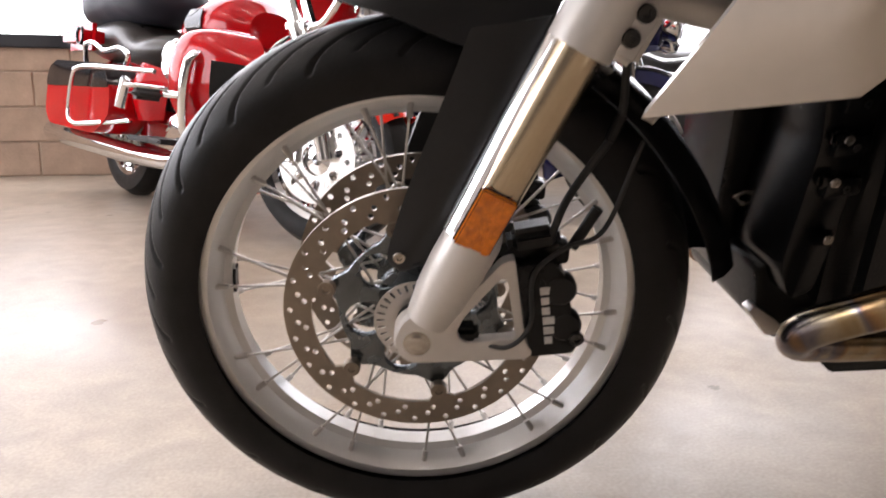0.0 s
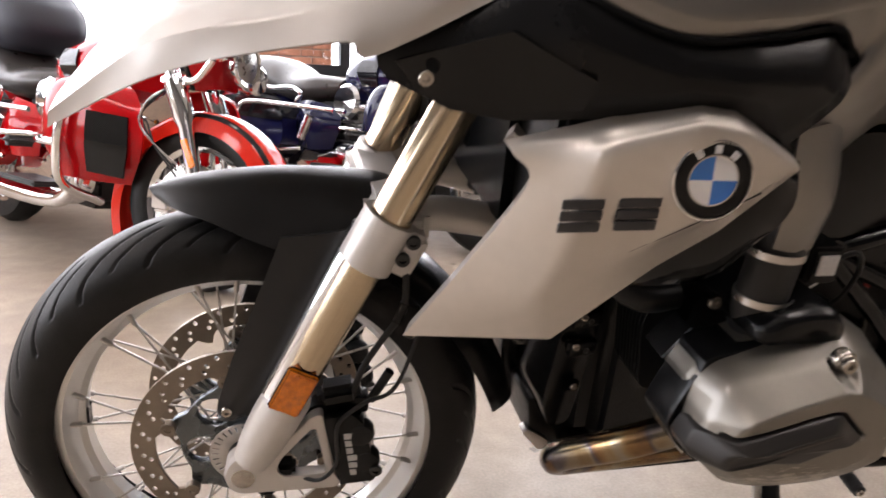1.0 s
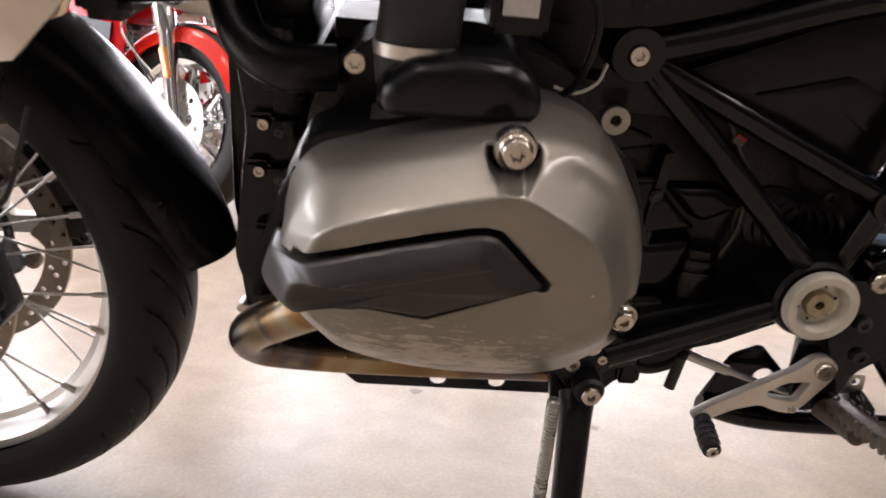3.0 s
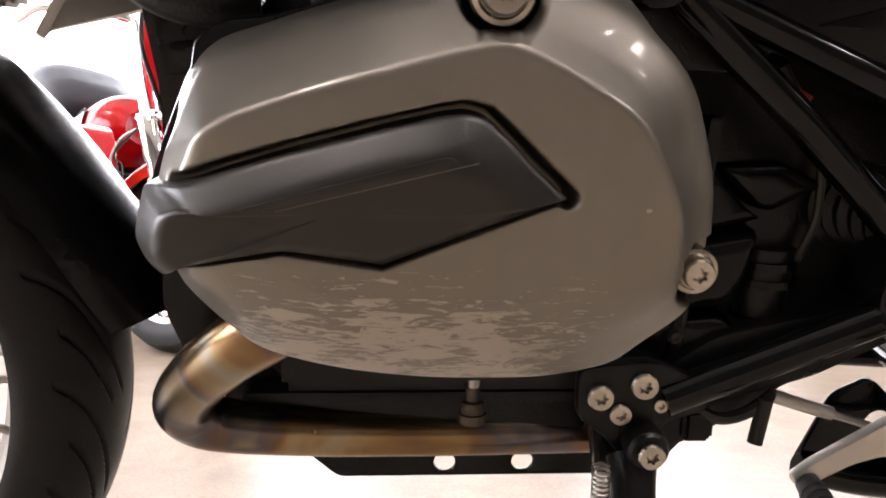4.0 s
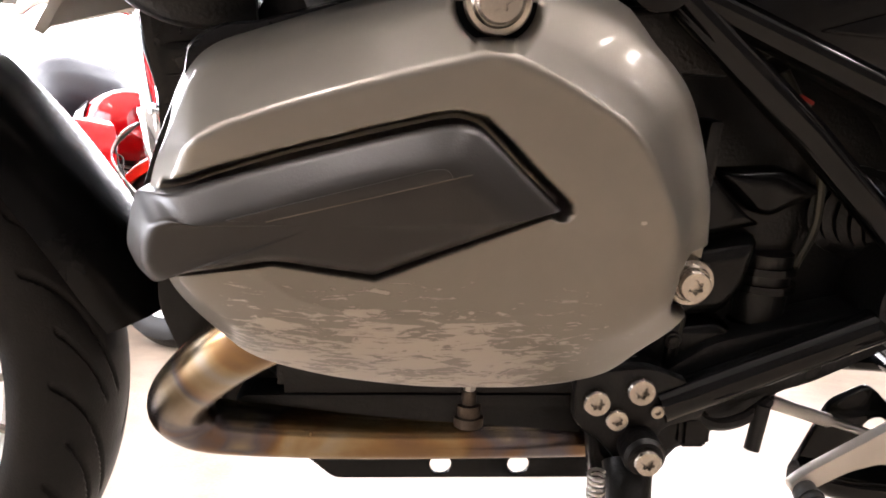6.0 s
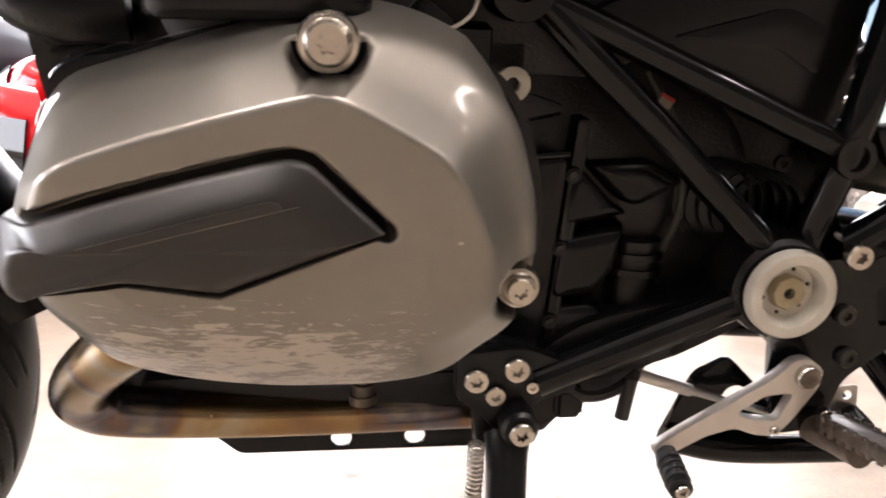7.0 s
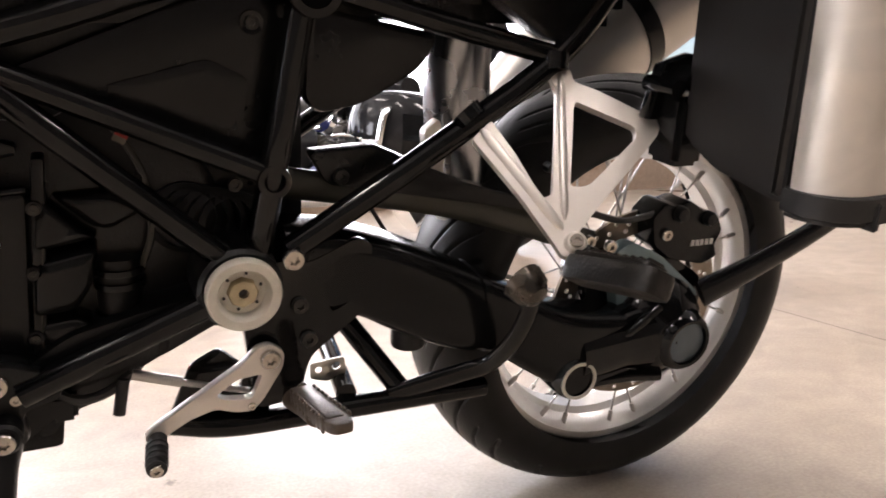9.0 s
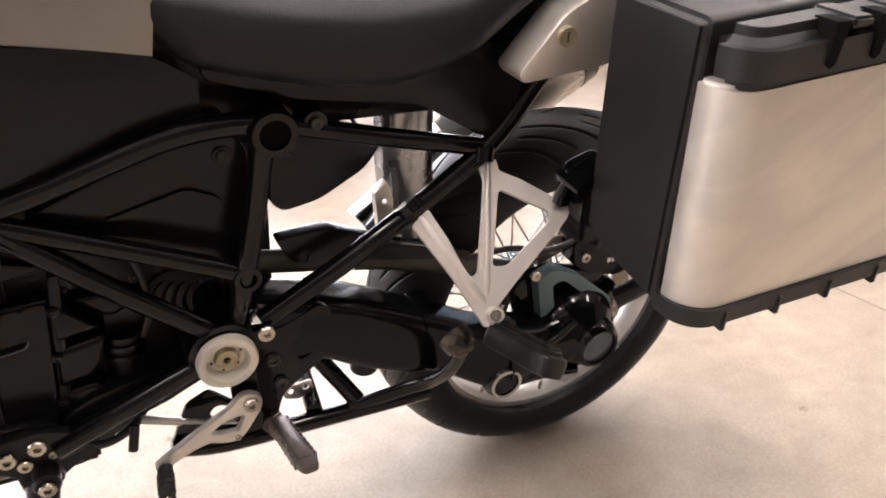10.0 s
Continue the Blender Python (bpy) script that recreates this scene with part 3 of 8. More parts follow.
    # outside: paving, pale sunlit distance, a brick pier and a stair rail
    tagged(part("ground", block(-40, 40, 4.9, 60, -0.3, -0.12, 0), mat("pale_paving", (0.55, 0.53, 0.50), 0.9, 0, 0.1, 2)), "pale sunlit paving outside the windows", "ground", kind="structure")
    tagged(part("backdrop", block(-40, 40, 58, 58.2, -0.3, 30, 0), glow("bright_sky_haze", (0.95, 0.97, 1.0), 5.0)), "bright hazy sky outside the windows", "sky", kind="structure")
    rail_m = mat("grey_railing", (0.30, 0.32, 0.34), 0.5, 0.6)
    pier = new("brick_pier")
    tagged(pier, "weathered red brick pier of a neighbouring building", "pier")
    px0, px1, py = 0.12, 0.87, 7.2
    part("core", block(px0 + 0.01, px1 - 0.01, py + 0.01, py + 0.7, -0.12, 3.6, 0), MORTAR, pier)
    rows = 47
    for r in range(rows):
        off = 0.11 if r % 2 else 0.0
        x = px0 - off
        while x < px1 - 0.02:
            a, b = max(px0, x), min(px1, x + 0.21)
            if b - a > 0.04:
                part("brick", block(a, b, py, py + 0.1, -0.115 + r * 0.077, -0.115 + r * 0.077 + 0.065, 0.004, 1), BRICKM, pier)
            x += 0.22
    rl = new("stair_railing")
    tagged(rl, "grey metal stair railing with thin upright bars", "railing")
    for k in range(15):
        x = 0.95 + k * 0.075
        part("bar", tube([(x, 7.0, -0.12), (x, 7.0, 2.9 - k * 0.14)], 0.008, 6), rail_m, rl)
    part("handrail", tube([(0.90, 7.0, 2.98), (2.05, 7.0, 0.85)], 0.03, 8), rail_m, rl)
    # ceiling lights
    dif = glow("light_diffuser", (1.0, 0.95, 0.88), 27.0)
    lampbody = mat("white_fixture", (0.7, 0.7, 0.68), 0.5)
    first = new("ceiling_light")
    tagged(first, "long white fluorescent ceiling light fixture, switched on", "ceiling light", group="ceiling lights")
    part("housing", block(-0.16, 0.16, -0.62, 0.62, -0.02, 0.06, 0.006), lampbody, first)
    part("diffuser", block(-0.14, 0.14, -0.60, 0.60, -0.028, -0.021, 0.0), dif, first)
    spots = [(x, y) for x in (-3.6, -0.9, 1.8, 4.5) for y in (-1.5, 1.2)]
    first.matrix_basis = pose(*spots[0], 3.64)
    for x, y in spots[1:]:
        copy_thing(first, pose(x, y, 3.64))


room()
DAY = (0.93, 0.97, 1.0)
area("window_light", WALL @ pose(-1.0, 0.02, (SILL + HEAD) / 2, -90, 0, 0), 10.0, HEAD - SILL - 0.2, 380, DAY)
area("window_light_west", pose(-5.98, 0.7, (SILL + HEAD) / 2, 0, -90, 0), HEAD - SILL - 0.2, 4.2, 260, DAY)


# ---- wheels ----
def tyre_mesh(R, rf, half, front, seg=840, cross=190):
    """A tyre about the y axis, its tread cut by swept grooves."""
    prof = []
    hw = half
    for i in range(cross + 1):
        s = -1 + 2 * i / cross
        a = s * radians(118)
        y = hw * math.sin(a) / 1.0 if abs(a) < math.pi / 2 else math.copysign(hw * (1 - 0.9 * (1 - math.sin(abs(a)))), s)
        h = R - (R - rf) * (1 - math.cos(a)) / (1 - math.cos(radians(118)))
        prof.append((h, y, a))
    bm = bmesh.new()
    grid = []
    count = 19 if front else 18
    for k in range(seg):
        th = 2 * math.pi * k / seg
        row = []
        for h, y, a in prof:
            d = 0.0
            u = abs(y) / hw
            if abs(a) < radians(80):
                sweep = 1.5 * (1 - (1 - min(1, u)) ** 1.35) * (-1 if front else 1)
                ph = (th * count / (2 * math.pi) + (0.5 if y > 0 else 0) + sweep) % 1.0
                ends = lambda lo, hi: max(0.0, min(1.0, (u - lo) / 0.05, (hi - u) / 0.05))
                dip = lambda p, w: max(0.0, 1 - (abs(p - 0.5) / w) ** 3)
                d = 0.0055 * dip(ph, 0.044) * ends(0.12, 0.955)
                d = max(d, 0.0045 * dip((ph + 0.46) % 1.0, 0.036) * ends(0.34, 0.86))
            q = h - d
            row.append(bm.verts.new((q * math.cos(th), y, q * math.sin(th))))
        grid.append(row)
    for k in range(seg):
        a, b = grid[k], grid[(k + 1) % seg]
        for j in range(cross):
            bm.faces.new((a[j], a[j + 1], b[j + 1], b[j]))
    return bm


def rim_bm(rf, half, rin):
    """Spoked rim section: flanges outside, a raised well inside."""
    o = rf
    prof = [(o, -half), (o - 0.003, -half - 0.003), (o - 0.012, -half - 0.002), (o - 0.018, -half + 0.006), (o - 0.024, -half + 0.016),
            (rin + 0.008, -half * 0.45), (rin, -half * 0.30), (rin, half * 0.30), (rin + 0.008, half * 0.45), (o - 0.024, half - 0.016), (o - 0.018, half - 0.006),
            (o - 0.012, half + 0.002), (o - 0.003, half + 0.003), (o, half), (o - 0.010, half - 0.008), (o - 0.012, 0), (o - 0.010, -half + 0.008)]
    return lathe(prof, 96, closed=True)


def ring_holes(r, n, rad, a0=0.0, k=8):
    return [circle(r * math.cos(a0 + 2 * math.pi * i / n), r * math.sin(a0 + 2 * math.pi * i / n), rad, k) for i in range(n)]


def wheel(name, parent, m, R, rf, half, tyre_half, front, label):
    hub = part(name, lathe([(0.012, -0.075), (0.030, -0.075), (0.034, -0.045), (0.050, -0.042), (0.052, -0.030), (0.030, -0.024), (0.028, 0.024), (0.052, 0.030), (0.050, 0.042), (0.034, 0.045), (0.030, 0.075), (0.012, 0.075)], 40, closed=True), CARRIER, parent, label, m=m)
    part("tyre", tyre_mesh(R, rf - 0.006, tyre_half, front), TYRE, hub, "black rubber tyre with curved tread grooves", m=m, angle=70)
    rin = rf - 0.034
    part("rim", rim_bm(rf, half, rin), RIM, hub, "silver spoked rim", m=m, angle=30)
    unit = tube([(0, 0, 0), (0, 0, 1)], 1, 6)
    me = bpy.data.meshes.new("spoke")
    unit.to_mesh(me)
    unit.free()
    for p in me.polygons:
        p.use_smooth = len(p.vertices) == 4
    me.materials.append(STEEL)
    nb = tube([(0, 0, -0.8), (0, 0, 0.2)], 1, 8)
    nip = bpy.data.meshes.new("nipple")
    nb.to_mesh(nip)
    nb.free()
    for p in nip.polygons:
        p.use_smooth = len(p.vertices) == 4
    nip.materials.append(ALU)
    for a0, a1 in (((3.02, 3.16),) if front else ()):
        part("wheel_weight", lathe([(rin - 0.0005, -half * 0.1 - 0.006), (rin - 0.004, -half * 0.1 - 0.006), (rin - 0.004, -half * 0.1 + 0.008), (rin - 0.0005, -half * 0.1 + 0.008)], 10, arc=(a0, a1)), CAST, hub, "grey stick-on wheel weight", m=m)
    n = 20
    for side in (-1, 1):
        for i in range(n):
            a = 2 * math.pi * (i + (0.5 if side > 0 else 0)) / n
            lead = 0.62 if i % 2 else -0.62
            p0 = Vector((0.048 * math.cos(a + lead), side * 0.038, 0.048 * math.sin(a + lead)))
            out = a + (0.05 if i % 2 else -0.05)
            p1 = Vector(((rf - 0.021) * math.cos(out), side * (half - 0.010), (rf - 0.021) * math.sin(out)))
            d = p1 - p0
            q = Vector((0, 0, 1)).rotation_difference(d.normalized()).to_matrix().to_4x4()
            shared("nipple", nip, hub, m @ Matrix.Translation(p1) @ q @ Matrix.Diagonal((0.0036, 0.0036, 0.018, 1)))
            shared("spoke", me, hub, m @ Matrix.Translation(p0) @ q @ Matrix.Diagonal((0.0017, 0.0017, d.length, 1)))
    return hub


def brake_disc(parent, m, y, rot=0.0, out=0.1525, inn=0.121, n=6):
    holes = []
    for k, r in enumerate((out - 0.007, out - 0.015, out - 0.023)):
        holes += ring_holes(r, 24, 0.0036, rot + k * 0.085 + (0.03 if k == 1 else 0))
    inner = []
    for i in range(96):
        a = 2 * math.pi * i / 96
        w = (a - rot) % (2 * math.pi / n) / (2 * math.pi / n)
        tab = max(0.0, 1 - abs(w - 0.5) / 0.10)
        inner.append(((inn - 0.015 * min(1, tab * 1.6)) * math.cos(a), (inn - 0.015 * min(1, tab * 1.6)) * math.sin(a)))
    d = part("brake_disc", plate(circle(0, 0, out, 96), y - 0.0025, y + 0.0025, 0.0, holes=[inner, *holes]), DISC, parent, "drilled bronze-brown brake disc", m=m, flat=True)
    return d


# ---- the silver and black motorcycle ----
BIKE = new("motorcycle")
tagged(BIKE, "silver, white and black adventure touring motorcycle leaning on its side stand", "motorcycle")
BIKE.matrix_basis = pose(0, 0, -0.011, 0, -0.5, 0) @ pose(0, 0, 0, 12, 0, 0)
FRONT = Matrix.Translation((-0.006, 0.004, 0.342)) @ Matrix.Rotation(radians(-6), 4, "Z")   # wheel and fork, turned a little to the right
REAR = Matrix.Translation((1.512, 0.004, 0.312))


def front_end():
    w = wheel("front_wheel", BIKE, FRONT, 0.3235, 0.2555, 0.038, 0.060, True, "silver spoked front wheel")
    for y in (-0.060, 0.060):
        brake_disc(w, FRONT, y, 0.25 if y < 0 else 0.6)
        car = []
        for i in range(72):
            a = 2 * math.pi * i / 72
            r = 0.092 + 0.014 * max(0, math.cos(6 * (a - 0.25 - math.pi / 6))) ** 2
            car.append((r * math.cos(a), r * math.sin(a)))
        holes = ring_holes(0.064, 6, 0.0225, 0.25, 16)
        s = -1 if y < 0 else 1
        part("disc_carrier", plate(car, y + 0.010 * -s, y + 0.018 * -s - 0.004 * s, 0.002, holes=holes), CARRIER, w, "blue-grey cast carrier of the brake disc", m=FRONT)
        for i in range(6):
            a = 0.25 + (i + 0.5) * 2 * math.pi / 6
            b = lathe([(0.0001, y - 0.003), (0.004, y - 0.003), (0.0048, y - 0.005), (0.0095, y - 0.005), (0.0102, y - 0.003), (0.0102, y + 0.005), (0.0001, y + 0.005)], 20)
            b.transform(Matrix.Translation((0.107 * math.cos(a), 0, 0.107 * math.sin(a))))
            part("rivet", b, DISC, w, m=FRONT)
    # toothed sensor ring
    slots = []
    for i in range(30):
        a = 2 * math.pi * i / 30
        c, s = math.cos(a), math.sin(a)
        slots.append([(r * c - t * s, r * s + t * c) for r, t in ((0.037, -0.0013), (0.046, -0.0017), (0.046, 0.0017), (0.037, 0.0013))])
    part("sensor_ring", plate(circle(0, 0, 0.049, 60), -0.079, -0.077, 0.0, holes=[circle(0, 0, 0.024, 24), *slots]), ALU, w, "slotted sensor ring", m=FRONT, flat=True)
    # forks
    for s in (-1, 1):
        y = 0.120 * s
        f = part("fork_leg", tube([(0.010, y, 0.026), (0.024, y, 0.056), (0.040, y, 0.090), (0.0555, y, 0.122), (0.0575, y, 0.127)], [0.023, 0.0285, 0.0305, 0.0300, 0.0262], 32, 32), LEGPAINT, BIKE, "white-painted lower fork leg", m=FRONT)
        part("fork_tube", tube([(0.050, y, 0.115), (0.230, y, 0.494), (0.272, y, 0.582)], 0.0250, 32, smooth=False), CHAMP, f, "champagne-coloured metal fork tube", m=FRONT)
        part("chrome_tube", tube([(0.047, y - 0.003 * s, 0.123), (0.108, y - 0.010 * s, 0.255), (0.150, y - 0.014 * s, 0.345)], 0.0255, 24, smooth=False), CHROME, f, "bright chromed tube", m=FRONT)
        # axle clamp arm and caliper bracket
        arm = plate(rounded([(-0.0215, -0.001), (-0.0190, 0.0180), (-0.0096, 0.0303), (0.0063, 0.0386), (0.0329, 0.0403), (0.0536, 0.0576), (0.0857, 0.0973), (0.0984, 0.1016), (0.1158, 0.0019), (0.1248, -0.0087), (0.1171, -0.0165), (0.0155, -0.0230), (-0.0064, -0.0240), (-0.0185, -0.0150)], 0.008), y - 0.008, y + 0.008, 0.004,
                    holes=[rounded([(0.0477, 0.0315), (0.0842, 0.0782), (0.0920, 0.0784), (0.1056, 0.0080), (0.0503, 0.0020), (0.0408, 0.0129)], 0.006, 4)[::-1]])
        part("axle_clamp", arm, LEGPAINT, f, "white cast axle clamp with bracket arm", m=FRONT)
        part("axle", lathe([(0.0001, s * 0.131), (0.007, s * 0.131), (0.009, s * 0.130), (0.0150, s * 0.128), (0.0150, s * 0.09), (0.0001, s * 0.09)], 24), BOLTM, f, "grey axle end", m=FRONT)
        part("axle_boss", lathe([(0.0155, s * 0.127), (0.023, s * 0.125), (0.025, s * 0.119), (0.025, s * 0.09), (0.0155, s * 0.09)], 32, closed=True), LEGPAINT, f, m=FRONT)
        # amber reflector
        rf = block(-0.0190, 0.0190, -0.005, 0.005, -0.031, 0.031, 0.002)
        mm = FRONT @ Matrix.Translation((0.064, y + s * 0.026, 0.149)) @ Matrix.Rotation(radians(25.4), 4, "Y")
        refl = part("reflector", rf, AMBER, f, "amber reflector", m=mm)
        for k in range(7):
            part("reflector_prism", block(-0.0155 + k * 0.0046, -0.0125 + k * 0.0046, s * 0.0055 - 0.0008, s * 0.0055 + 0.0008, 0.0235, 0.0270, 0.0005, 1), AMBER, refl, m=mm)
        part("reflector_frame", block(-0.0205, 0.0205, -0.0035, 0.0035, -0.0325, 0.0325, 0.003), SATIN, refl, "black reflector holder", m=mm)
        # upper clamp
        cl = tube([(0.143, y, 0.312), (0.171, y, 0.370)], 0.0325, 28)
        part("fork_clamp", cl, LEGPAINT, f, "white fork clamp", m=FRONT)
        lug = block(0.0, 0.045, -0.018, 0.018, -0.028, 0.028, 0.007, 3)
        part("clamp_lug", lug, LEGPAINT, f, m=FRONT @ Matrix.Translation((0.164, y, 0.340)) @ Matrix.Rotation(radians(25.4), 4, "Y"))
        for k in (-0.012, 0.012):
            bolt(f, (0.190 + k * 0.45, y - 0.018, 0.336 + k * 0.9), 0.0085, BOLT_DARK, FRONT)
        # brake caliper
        c = Matrix.Translation((0.136, s * 0.094, 0.044)) @ Matrix.Rotation(radians(-12), 4, "Y")
        body = plate(rounded([(-0.026, -0.056), (0.020, -0.060), (0.027, -0.050), (0.024, 0.034), (0.012, 0.054), (-0.026, 0.054)], 0.005), -0.032 if s < 0 else -0.020, 0.020 if s < 0 else 0.032, 0.004)
        cal = part("brake_caliper", body, SATIN, BIKE, "black four-piston brake caliper", m=FRONT @ c)
        for zz in (-0.026, 0.018):
            part("piston_cap", lathe([(0.0001, -0.038), (0.015, -0.037), (0.018, -0.033), (0.018, -0.02), (0.0001, -0.02)], 24), CAST, cal, m=FRONT @ c @ Matrix.Translation((0.016, 0.004, zz)))
        part("bracket", plate(rounded([(-0.05, 0.058), (-0.01, 0.072), (0.035, 0.06), (0.03, 0.038), (-0.03, 0.046), (-0.046, 0.03)], 0.006), -0.012, 0.012, 0.003), SATIN, cal, "black caliper bracket", m=FRONT @ c)
        part("bleed_block", block(-0.030, 0.026, -0.02, 0.02, 0.056, 0.086, 0.010, 3), CAST, cal, m=FRONT @ c)
        if s < 0:
            # brand mark as a row of plain pale bars
            for k in range(6):
                h = (0.0085, 0.0065, 0.0065, 0.0095, 0.0085, 0.0065)[k]
                part("print_mark", block(-0.006, -0.006 + h * 1.3, -0.0332, -0.0322, 0.026 - k * 0.0118 - 0.0085, 0.026 - k * 0.0118, 0.0), PALE, cal, m=FRONT @ c @ Matrix.Rotation(radians(3), 4, "Y"))
        bolt(cal, (0.026, -0.032, -0.040), 0.008, BOLT_DARK, FRONT @ c)
    # brake hoses
    part("brake_hose", tube([(0.1186, -0.115, 0.459), (0.130, -0.115, 0.4965), (0.150, -0.115, 0.5324), (0.172, -0.115, 0.567), (0.1785, -0.115, 0.590), (0.176, -0.115, 0.644), (0.172, -0.105, 0.70)], 0.0042, 10, 48), RUBBER, BIKE, "thin black brake hose")
    part("hose_sleeve", tube([(0.1690, -0.115, 0.562), (0.1775, -0.115, 0.588)], 0.0062, 12), SATIN, BIKE, "black hose sleeve")
    part("hose_fitting", tube([(0.160, -0.102, 0.105), (0.182, -0.104, 0.15)], 0.0062, 12), CAST, BIKE, "black hose fitting", m=FRONT)
    part("sensor_cable", tube([(0.06, -0.115, -0.002), (0.095, -0.135, 0.002), (0.118, -0.135, 0.03), (0.118, -0.13, 0.085), (0.15, -0.12, 0.112), (0.19, -0.11, 0.13), (0.22, -0.1, 0.22)], 0.0027, 10, 48), RUBBER, BIKE, "thin black sensor cable", m=FRONT)
    part("sensor", block(0.040, 0.066, -0.125, -0.098, -0.012, 0.016, 0.005), SATIN, BIKE, "black wheel speed sensor", m=FRONT)
    # mudguard: front shell, stays and rear shell
    rows = []
    for x, z, hw, drop in ((-0.115, 0.346, 0.014, 0.006), (-0.090, 0.355, 0.040, 0.020), (-0.050, 0.364, 0.058, 0.036), (0.010, 0.373, 0.072, 0.066), (0.060, 0.376, 0.080, 0.076), (0.130, 0.374, 0.080, 0.058), (0.175, 0.370, 0.070, 0.040)):
        row = []
        for i in range(11):
            u = -1 + i / 5
            row.append((x + 0.015 * abs(u) ** 2, u * hw, z - drop * abs(u) ** 2.4))
        rows.append(row)
    part("mudguard", skin(rows, 28, 30, 0.003), BLACK, BIKE, "matt black front mudguard", m=FRONT)
    for s in (-1, 1):
        st = skin([[(0.046, s * 0.082, 0.322), (0.09, s * 0.088, 0.330), (0.132, s * 0.086, 0.338)],
                   [(0.020, s * 0.090, 0.250), (0.06, s * 0.098, 0.245), (0.105, s * 0.094, 0.262)],
                   [(-0.010, s * 0.095, 0.170), (0.025, s * 0.104, 0.160), (0.062, s * 0.098, 0.175)],
                   [(-0.032, s * 0.097, 0.095), (-0.012, s * 0.104, 0.085), (0.015, s * 0.100, 0.090)],
                   [(-0.030, s * 0.098, 0.078), (-0.016, s * 0.102, 0.072), (-0.002, s * 0.100, 0.080)]], 12, 24, 0.006)
        part("mudguard_stay", st, BLACK, BIKE, "matt black mudguard stay", m=FRONT)
        bolt(BIKE, (-0.020, -0.107 if s < 0 else 0.095, 0.092), 0.0065, None, FRONT)
    rows = []
    for k in range(11):
        a = radians(54 - k * 4.6)
        r = 0.346 + 0.030 * (k / 10) ** 2
        hw = (0.074, 0.074, 0.074, 0.074, 0.074, 0.073, 0.072, 0.070, 0.066, 0.060, 0.048)[k]
        rows.append([(r * math.cos(a) - 0.034 * abs(u) ** 3, u * hw, r * math.sin(a) - 0.012 * abs(u) ** 3) for u in (-1, -0.8, -0.5, 0, 0.5, 0.8, 1)])
    part("rear_mudguard_shell", skin(rows, 20, 24, 0.003), SATIN, BIKE, "glossy black rear shell of the front mudguard", m=FRONT)
    # lower fork bridge and leading link
    for s in (-1, 1):
        part("leading_link", tube([(0.17, s * 0.10, 0.700), (0.25, s * 0.085, 0.690), (0.44, s * 0.07, 0.640)], [0.020, 0.022, 0.018], 16, 20), LEGPAINT, BIKE, "silver-white suspension link arm")
    part("fork_bridge", block(0.13, 0.20, -0.13, 0.13, 0.665, 0.715, 0.012, 3), LEGPAINT, BIKE, "silver-white fork bridge")


front_end()


